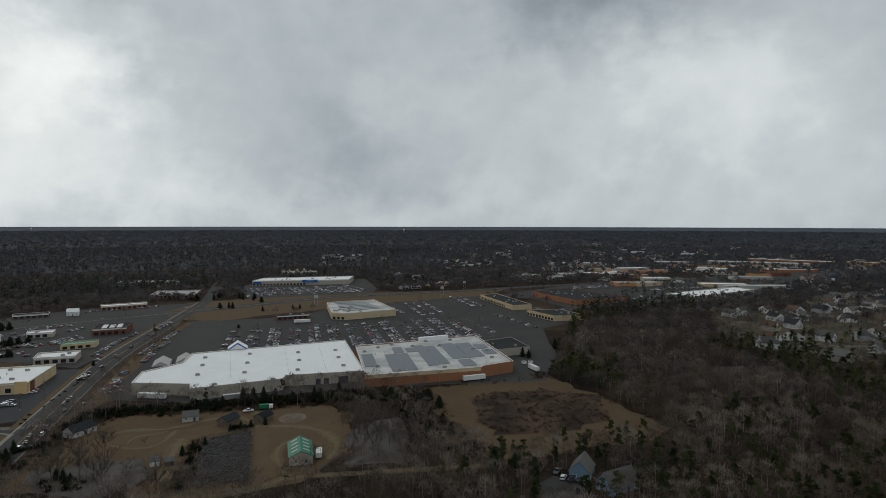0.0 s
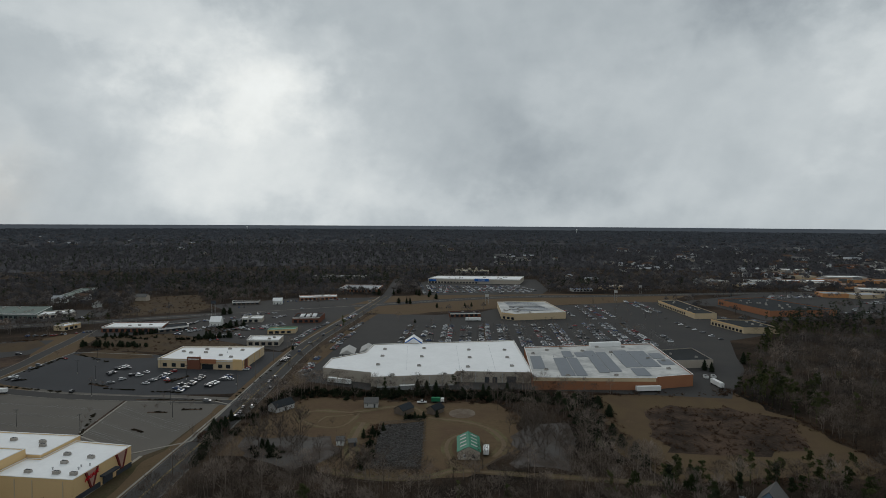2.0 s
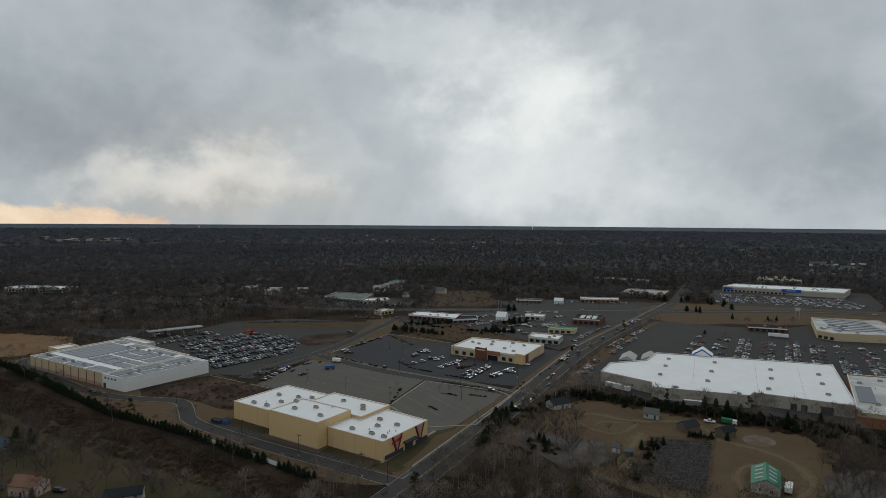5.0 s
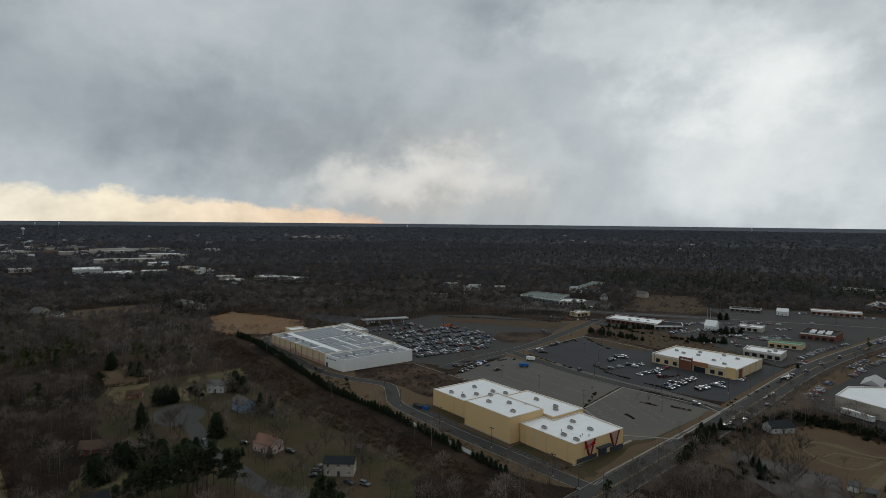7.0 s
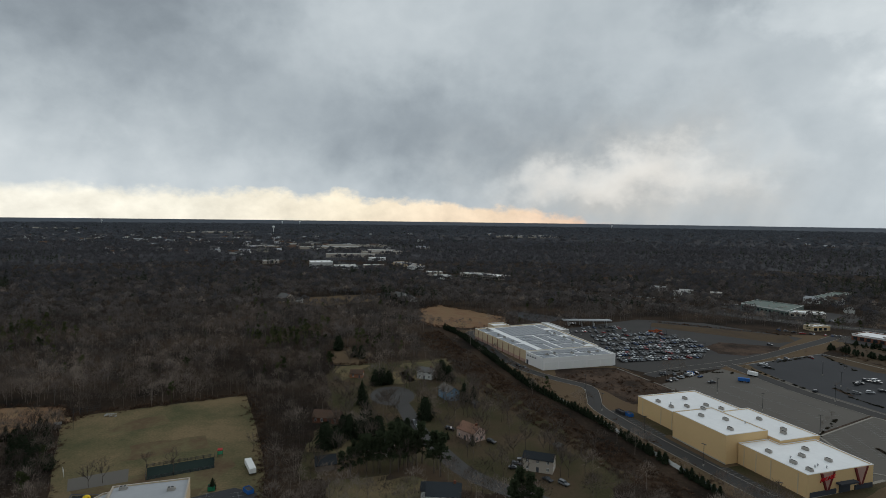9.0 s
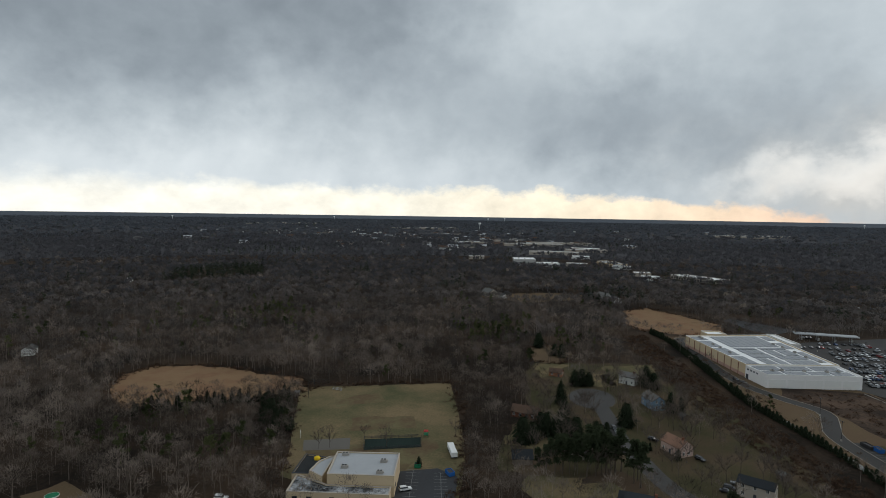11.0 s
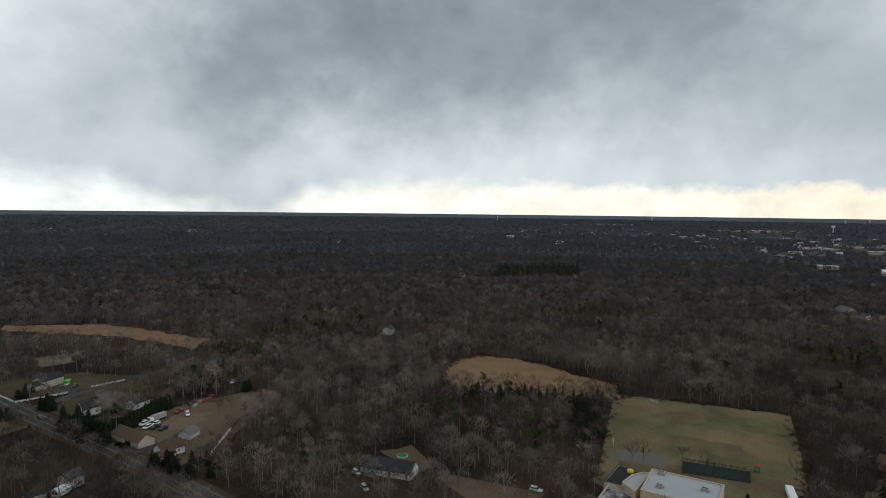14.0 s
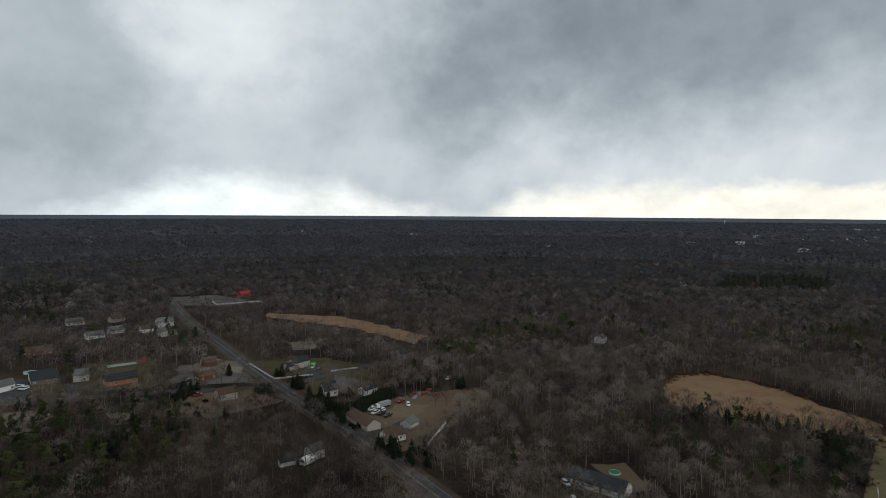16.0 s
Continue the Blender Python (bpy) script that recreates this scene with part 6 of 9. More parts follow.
def shell(bm, cx, cy, w, d, h, rise):
    """The walls of a gabled block."""
    v = [bm.verts.new(p) for x in (cx - w / 2, cx + w / 2) for p in ((x, cy - d / 2, -0.2), (x, cy + d / 2, -0.2), (x, cy + d / 2, h), (x, cy, h + rise), (x, cy - d / 2, h))]
    for f in ((4, 3, 2, 1, 0), (5, 6, 7, 8, 9), (0, 5, 9, 4), (1, 2, 7, 6), (0, 1, 6, 5), (2, 3, 8, 7), (3, 4, 9, 8)):
        bm.faces.new([v[i] for i in f])
    return bm


def cover(bm, cx, cy, w, d, h, rise):
    """Its roof, with eaves."""
    e, k = 0.45, rise / (d / 2)
    made = []
    for sgn in (-1, 1):
        pts = [(cy, h + rise + 0.05), (cy + sgn * (d / 2 + e), h - e * k + 0.05), (cy + sgn * (d / 2 + e), h - e * k + 0.25), (cy, h + rise + 0.28)]
        a = [bm.verts.new((cx - w / 2 - 0.3, yy, zz)) for yy, zz in pts]
        b = [bm.verts.new((cx + w / 2 + 0.3, yy, zz)) for yy, zz in pts]
        for i in range(4):
            made.append(bm.faces.new((a[i], a[(i + 1) % 4], b[(i + 1) % 4], b[i])))
        made.append(bm.faces.new(a))
        made.append(bm.faces.new(b[::-1]))
    bmesh.ops.recalc_face_normals(bm, faces=made)
    return bm


def gable_block(ob, cx, cy, w, d, h, rise, wall, roof):
    part("wall", shell(bmesh.new(), cx, cy, w, d, h, rise), M[wall], ob)
    part("roof", cover(bmesh.new(), cx, cy, w, d, h, rise), M[roof], ob)


def rect(x, y, w, d, turn):
    c, s = math.cos(radians(turn)), math.sin(radians(turn))
    return [(x + a * c - b * s, y + a * s + b * c) for a, b in ((-w / 2, -d / 2), (w / 2, -d / 2), (w / 2, d / 2), (-w / 2, d / 2))]


arcade_store()
home_centre()
solar_store()
long_store()
tan_store()
school()

ROWS_OF_SHOPS = [
    ("supercentre", [(-304, 938), (-154, 967), (-157, 1033), (-303, 990)], 8, "beige_wall", "white_roof", "pale far supercentre with a white roof"),
    ("grocery_store", [(-116, 612), (-101, 606), (-51, 636), (-84, 718), (-137, 693)], 7, "tan_wall", "dirty_roof", "tan grocery store with solar panels on its roof"),
    ("strip_mall", [(50, 781), (81, 678), (104, 687), (73, 794)], 6, "tan_wall", "black_roof", "tan strip mall with a dark flat roof"),
    ("brick_store", [(123, 809), (162, 719), (236, 751), (182, 850)], 7, "brick", "black_roof", "brick store with a dark flat roof"),
    ("shop", [(92, 644), (114, 601), (146, 610), (129, 650)], 6, "tan_wall", "black_roof", "small tan shop with a dark roof"),
    ("white_store", [(300, 790), (325, 755), (442, 835), (431, 870)], 7, "beige_wall", "white_roof", "beige store with a bright white roof"),
    ("garden_annex", [(32, 472), (37, 437), (67, 450), (57, 489)], 6, "beige_wall", "black_roof", "beige annex with a black flat roof"),
    ("strip_shop", [(-447, 420), (-396, 438), (-410, 462), (-456, 443)], 5, "brown_brick", "white_roof", "brown strip of shops with a white roof"),
    ("tavern", [(-396, 433), (-382, 456), (-396, 470), (-412, 452)], 4, "wood", "dark_shingle", "low dark tavern beside the road"),
    ("fast_food", [(-288, 411), (-263, 419), (-270, 437), (-296, 428)], 5, "beige_wall", "white_roof", "small beige restaurant with a white roof"),
    ("bank", [(-359, 505), (-341, 513), (-348, 527), (-367, 518)], 4.5, "beige_wall", "white_roof", "small pale bank with a white roof"),
    ("pharmacy", [(-310, 518), (-285, 529), (-294, 556), (-320, 545)], 6, "brown_brick", "black_roof", "brown brick pharmacy with a dark roof"),
    ("restaurant", [(-300, 459), (-279, 471), (-284, 484), (-306, 473)], 4, "tan_wall", "green_metal", "low restaurant with green metal roofs"),
    ("diner", [(-171, 604), (-140, 618), (-146, 632), (-176, 618)], 4.5, "brown_brick", "black_roof", "low brown brick diner"),
    ("motel", [(-445, 606), (-418, 623), (-424, 634), (-452, 618)], 4, "wood", "dark_shingle", "low dark motel beside the highway"),
    ("plaza", [(-389, 668), (-350, 696), (-358, 710), (-398, 683)], 5, "brick", "white_roof", "brick plaza with a white roof"),
    ("office", [(-520, 935), (-429, 960), (-436, 985), (-525, 962)], 5, "beige_wall", "grey_roof", "low grey office beyond the woods"),
    ("clinic", [(-386, 774), (-332, 788), (-345, 840), (-400, 825)], 5, "brick", "grey_roof", "low brick clinic among trees"),
    ("warehouse", [(-627, 441), (-566, 454), (-600, 500), (-652, 480)], 6, "sage", "sage", "low grey-green warehouse with a grey-green roof"),
    ("garage", [(-565, 454), (-549, 484), (-565, 494), (-583, 465)], 5, "beige_wall", "white_roof", "white-roofed repair garage beside a lot"),
    ("petrol_shop", [(-484, 414), (-485, 433), (-498, 432), (-496, 414)], 4.5, "tan_wall", "white_roof", "small tan shop at the junction"),
    ("far_hall", [(-655, 571), (-715, 668), (-730, 655), (-670, 560)], 5, "sage", "sage", "long grey-green hall among woods"),
    ("truck_depot", [(-1143, -94), (-1152, -52), (-1200, -60), (-1190, -100)], 14, "grey_wall", "white_roof", "tall white depot far off among woods"),
    ("far_shop", [(-1152, -50), (-1164, -8), (-1200, -10), (-1190, -55)], 6, "beige_wall", "white_roof", "far shop with a white roof"),
    ("far_shop", [(-1011, 173), (-941, 226), (-960, 250), (-1030, 195)], 6, "beige_wall", "white_roof", "far low shop beside the highway"),
    ("far_shop", [(-1262, 66), (-1182, 100), (-1200, 125), (-1280, 90)], 6, "tan_wall", "grey_roof", "far low shop beside the highway"),
    ("far_shop", [(193, 1039), (228, 1062), (215, 1085), (180, 1060)], 5, "tan_wall", "grey_roof", "far low shop beyond the highway"),
    ("far_shop", [(349, 1020), (398, 1021), (396, 1045), (350, 1045)], 6, "beige_wall", "white_roof", "far shop with a white roof"),
    ("far_shop", [(-62, 891), (-34, 907), (-40, 918), (-68, 902)], 4, "grey_wall", "blue_sign", "far low shop with a blue roof"),
    ("far_shop", [(-20, 933), (12, 951), (4, 968), (-28, 950)], 5, "tan_wall", "dirty_roof", "far tan roadside shop"),
    ("castle_hall", [(-307, 1106), (-242, 1108), (-243, 1140), (-308, 1138)], 8, "cream_stone", "cream_stone", "cream banquet hall with small towers"),
]
for name, poly, h, wall, roof, label in ROWS_OF_SHOPS:
    ctr = [sum(p[i] for p in poly) / len(poly) for i in (0, 1)]
    edge = Vector((poly[1][0] - poly[0][0], poly[1][1] - poly[0][1]))
    turn = math.degrees(math.atan2(edge.y, edge.x))
    n = max(2, int(abs(area(poly)) / 450))
    rr = random.Random(int(ctr[0] * 7 + ctr[1]))
    spots = []
    for i in range(min(n, 16)):
        u, v = rr.uniform(0.15, 0.85), rr.uniform(0.2, 0.8)
        a, b, c, d = poly[0], poly[1], poly[2], poly[-1]
        spots.append(tuple((1 - u) * (1 - v) * a[k] + u * (1 - v) * b[k] + u * v * c[k] + (1 - u) * v * d[k] for k in (0, 1)))
    ob, cx, cy = store(name, [(poly, h, wall, roof, {"black_roof": "dark_trim", "green_metal": "green_metal"}.get(roof, "frame"))], label, "building", units=[(*p, h, turn) for p in spots] if name not in ("castle_hall", "restaurant", "motel", "tavern") else ())
    a, b = shift(poly[0], cx, cy), shift(poly[1], cx, cy)
    n = edge.length
    if area(poly) < 0:
        a, b = b, a
    if n > 8 and name != "brick_store":
        wall_boxes(ob, "shopfront", "glass", a, b, [(x, x + 3.2, 0.5, 3.0) for x in np.arange(1.5, n - 3.4, 5.2)][:16], 0.08)
        wall_boxes(ob, "fascia", "frame" if wall != "tan_wall" else "cream", a, b, [(0.3, n - 0.3, h - 1.3, h - 0.25)], 0.2)
    if name == "supercentre":
        wall_boxes(ob, "blue_front", "blue_sign", a, b, [(78, 102, 4.2, 8.6), (2, 14, 3.5, 6.5)], 1.0, "blue sign panel")
        wall_boxes(ob, "sign_bar", "frame", a, b, [(84 + 2 * i, 85.4 + 2 * i, 6, 7) for i in range(6)], 1.2)
    if name == "castle_hall":
        for i, (x, y, r, t) in enumerate(((-300, 1109, 2.5, 10), (-250, 1111, 2.5, 10), (-275, 1110, 3.5, 12), (-262, 1112, 2.5, 13), (-290, 1112, 2, 11))):
            bm = bmesh.new()
            tube(bm, (0, 0, 0), (0, 0, t), r, r, 10)
            tube(bm, (0, 0, t), (0, 0, t + 2.5), r * 1.05, 0.2, 10)
            p = part("tower", bm, M["cream_stone"], ob)
            p.matrix_basis = pose(x - cx, y - cy, 0)
    if name == "grocery_store":
        for i in range(7):
            q0, q1 = Vector((-108, 625)) + Vector((-4, 11.5)) * i, Vector((-66, 650)) + Vector((-4, 8.2)) * i
            dd = (q1 - q0).normalized() * 3
            nn = Vector((-dd.y, dd.x)) * 1.4
            bm = prism(ccw([shift(p, cx, cy) for p in ((q0 + dd), (q1 - dd), (q1 - dd + nn), (q0 + dd + nn))]), 6.5, 6.75)
            part("solar_panel", bm, M["solar"], ob)
    if name == "pharmacy":
        for i in range(3):
            for j in range(4):
                bm = boxes((-8 + i * 6, -4 + i * 6, -9 + j * 5, -6 + j * 5, 5.4, 6.0))
                p = part("roof_panel", bm, M["white_roof"], ob)
                p.matrix_basis = pose(0, 0, 0, 0, 0, turn)

# houses
barn = gable_house("farm_barn", -61, 249, 105.5, 18, 9.5, 3.4, "beige_wall", "green_metal", "cream barn with a green metal roof", category="barn", rise=2.3)
for i in range(4):
    for sgn in (-1, 1):
        sky = part("skylight", boxes((-6 + 4 * i, -4.8 + 4 * i, -1.5, 1.5, 0, 0.08)), M["grey_wall"], barn)
        sky.matrix_basis = pose(0, sgn * 2.4, 4.86, -sgn * math.degrees(math.atan2(2.3, 4.75)), 0, 0)
gable_house("blue_garage", 55.5, 231, 66, 11, 8, 3.2, "blue_wall", "shingle", "steep blue garage with white doors", rise=4.4, storeys=1, category="garage")
gable_house("blue_house", 66, 219, 30, 14, 8, 3.4, "blue_wall", "shingle", "blue house with a steep grey roof", rise=4.2, storeys=1)
for x, y, turn, w, d, h, wall, roof, label, kw in (
    (-128, 296, 20, 7.5, 6, 2.8, "grey_wall", "shingle", "small grey farm cottage", {}),
    (-107, 291, 70, 9, 6, 2.6, "wood", "dark_shingle", "dark weathered farm shed", dict(storeys=0, door=False)),
    (-91, 296, 70, 8, 5.5, 2.6, "wood", "dark_shingle", "dark weathered farm shed", dict(storeys=0, door=False)),
    (-172, 276, 70, 12, 7, 2.9, "grey_wall", "dark_shingle", "grey cottage with a dark roof beside the road", {}),
    (-119, 240, 20, 3.5, 3.5, 2.4, "white_wall", "shingle", "tiny white pump shed", dict(storeys=0, door=False)),
    (-359, 40, 58, 10, 6, 4.8, "white_wall", "shingle", "white two-storey colonial house", dict(chimney=True)),
    (-256, 49, 33, 11, 7.5, 4.2, "pink_wall", "red_shingle", "pale pink split-level house with a faded red roof", dict(chimney=True)),
    (-220, 70, 62, 12, 7, 5.2, "beige_wall", "dark_shingle", "cream bi-level house with a low dark roof", dict(rise=1.5)),
    (-317, 48, 20, 12, 7, 4.8, "blue_wall", "shingle", "blue two-storey house among trees", {}),
    (-366, -3, 80, 8, 5.5, 2.6, "brick", "brown_shingle", "low brown ranch house", {}),
    (-286, -17, 75, 13, 7.5, 2.8, "brown_brick", "brown_shingle", "brown ranch house hidden by firs", {}),
    (-243, 7, 80, 12, 8, 3.2, "beige_wall", "shingle", "small house behind tall pines", {}),
    (-231, -15, 100, 8, 7, 2.6, "wood", "dark_shingle", "small dark shed in a yard", dict(storeys=0, door=False)),
    (-196.5, 28, 78, 12, 8.5, 4.4, "white_wall", "dark_shingle", "white house with a black shingle roof and chimney", dict(chimney=True, wing=(-5, 3, 6.5, 6, 4.0))),
    (-149, -166, 113, 21, 8.5, 2.7, "white_wall", "dark_shingle", "long low white house with a dark roof", dict(storeys=1)),
    (-93, -322, 10, 8.5, 6.5, 4, "white_wall", "dark_shingle", "white gabled cottage with dark half timber", dict(rise=3.6)),
    (-114, -316, 25, 10, 6, 3, "white_wall", "dark_shingle", "white barn with a dark roof", dict(storeys=1, category="barn")),
    (-94, -271, 98, 22, 7.5, 2.8, "beige_wall", "brown_shingle", "long workshop with a brown shingle roof", dict(storeys=0, door=False, category="workshop")),
    (-99, -246, 5, 9.5, 7, 3.0, "white_wall", "brown_shingle", "white house with a brown shingle roof", dict(wing=(4, 4.5, 6, 5, 2.6))),
    (-113, -258, 30, 7, 6, 2.2, "grey_wall", "shingle", "low grey lean-to in the yard", dict(storeys=0, door=False)),
    (-94, -390, 25, 13, 7.5, 4.2, "beige_wall", "dark_shingle", "pale farmhouse with a charcoal roof", dict(wing=(8, 0.5, 6, 6, 2.8))),
    (-166, -380, 15, 12, 8, 4.6, "stone_wall", "dark_shingle", "large fieldstone house with a charcoal roof", dict(wing=(3, -4.5, 6, 6, 4.4))),
    (-41, -341, 15, 10.5, 7, 4.2, "beige_wall", "brown_shingle", "beige two-storey farmhouse in a yard", {}),
    (-38, -323, 20, 7.5, 5.5, 2.6, "wood", "brown_shingle", "brown wooden shed in a yard", dict(storeys=0, door=False)),
    (10, -402, 12, 17, 9, 3.2, "brick", "dark_shingle", "low brick ranch house", {}),
    (31, -420, 0, 8, 8, 4.0, "grey_wall", "shingle", "pale grey garage beside a drive", dict(storeys=1)),
    (50, -424, 10, 14, 9, 3.2, "wood", "dark_shingle", "dark ranch house among bare trees", {}),
    (70, -415, 40, 11, 8, 3.4, "white_wall", "shingle", "white house behind parked vans", {}),
    (-36, -388, 20, 11, 7, 2.8, "brown_brick", "brown_shingle", "brown ranch house under bare trees", {}),
    (-42, -421, 20, 8, 6, 2.8, "brown_brick", "brown_shingle", "small brown outbuilding under trees", dict(storeys=0)),
    (-62, -243, 20, 6.5, 5.5, 4.0, "grey_wall", "shingle", "old pale house among bare trees", {}),
    (-50, -241, 5, 6.5, 3.6, 2.2, "white_wall", "dark_shingle", "small white shed among trees", dict(storeys=0)),
    (-57.5, -239, 30, 5, 3, 2.0, "white_wall", "white_roof", "white lean-to among trees", dict(storeys=1)),
    (29, -554, 20, 13, 8, 3.0, "white_wall", "shingle", "low white house among bare trees", {}),
    (47, -627, 10, 14, 8, 3.2, "white_wall", "shingle", "pale ranch house among bare trees", {}),
    (14, -628, 30, 12, 8, 3.2, "beige_wall", "brown_shingle", "beige house among bare trees", {}),
    (14, -569, 25, 11, 8, 3.2, "grey_wall", "shingle", "grey ranch house among bare trees", {}),
    (-10, -563, 15, 12, 8, 3.2, "white_wall", "brown_shingle", "pale low house among bare trees", {}),
    (-24, -581, 15, 13, 9, 5.2, "white_wall", "shingle", "tall white house among bare trees", {}),
    (-23, -539, 20, 13, 8, 4.6, "grey_wall", "shingle", "pale grey house among bare trees", {}),
    (62, -509, 15, 16, 9, 3.0, "brown_brick", "brown_shingle", "brown ranch house among bare trees", {}),
    (52, -432, 15, 13, 8, 3.2, "white_wall", "dark_shingle", "white house beside parked vans", {}),
    (-42, -424, 15, 9, 6, 3.0, "white_wall", "shingle", "white outbuilding beside the road", {}),
    (-176, -356, 25, 10, 7, 3.4, "grey_wall", "shingle", "pale grey house at a wood's edge", {}),
    (-328, -356, 30, 10, 7, 4.0, "white_wall", "shingle", "white house deep in bare woods", {}),
    (-697, -583, 30, 14, 9, 4.0, "white_wall", "shingle", "white house beside a pine stand", {}),
    (-713, -88, 40, 18, 12, 5, "beige_wall", "shingle", "large farmhouse at a meadow", dict(chimney=True)),
    (-700, -70, 40, 9, 7, 3, "white_wall", "shingle", "white farm outbuilding at a meadow", {}),
    (-735, 50, 30, 22, 8, 4, "grey_wall", "shingle", "long grey barn at the wood's edge", {}),
    (-700, 62, 10, 11, 8, 4, "grey_wall", "shingle", "grey house at the wood's edge", {}),
    (-373, 484, 25, 10, 13, 4.5, "white_wall", "white_roof", "white gabled roadside house", {}),
    (-400, 635, 25, 11, 9, 4.5, "white_wall", "white_roof", "small white gabled shop", {}),
):
    gable_house("shed" if kw.get("storeys") == 0 and "shed" in label else kw.pop("name", "house"), x, y, turn, w, d, h, wall, roof, label, **kw)
gable_house("red_barn", -122, -745, 25, 17, 9, 3.2, "red_metal", "red_metal", "bright red barn beside a stable yard", category="barn", rise=3.5)
ESTATE = [(311, 635), (334, 653), (365, 663), (397, 663), (427, 664), (474, 723), (528, 791), (548, 791), (580, 806), (611, 820), (457, 655), (534, 717), (308, 553), (337, 565), (278, 500), (302, 508), (328, 502), (362, 508), (262, 475), (290, 427), (338, 457), (413, 602), (389, 526),
          (560, 745), (600, 770), (640, 850), (500, 760), (455, 690), (500, 690), (345, 610), (375, 615), (440, 575), (650, 800)]
for x, y in ESTATE:
    rr = random.Random(x * 3 + y)
    gable_house("house", x, y, rr.choice((15, 35, 105, 125)) + rr.uniform(-8, 8), rr.uniform(12, 15), rr.uniform(8.5, 10), 5.0, rr.choice(("white_wall", "white_wall", "grey_wall", "beige_wall", "white_wall")), rr.choice(("shingle", "shingle", "dark_shingle", "brown_shingle")),
                rr.choice(("pale two-storey suburban house with a grey roof", "two-storey house with pale siding in an estate")), group="houses of an estate", wing=(rr.choice((-4, 4)), -5, 6.5, 7, rr.choice((3.0, 4.6))), rise=rr.uniform(3, 4))
for pts, w in (([(250, 470), (285, 480), (330, 480), (380, 490), (430, 560)], 7), ([(300, 600), (345, 590), (400, 640), (480, 690), (560, 760), (640, 830)], 7), ([(285, 480), (300, 530), (322, 600)], 7)):
    ribbon("road", pts, w, 0.09, M["asphalt_old"], "pale asphalt street of a housing estate")


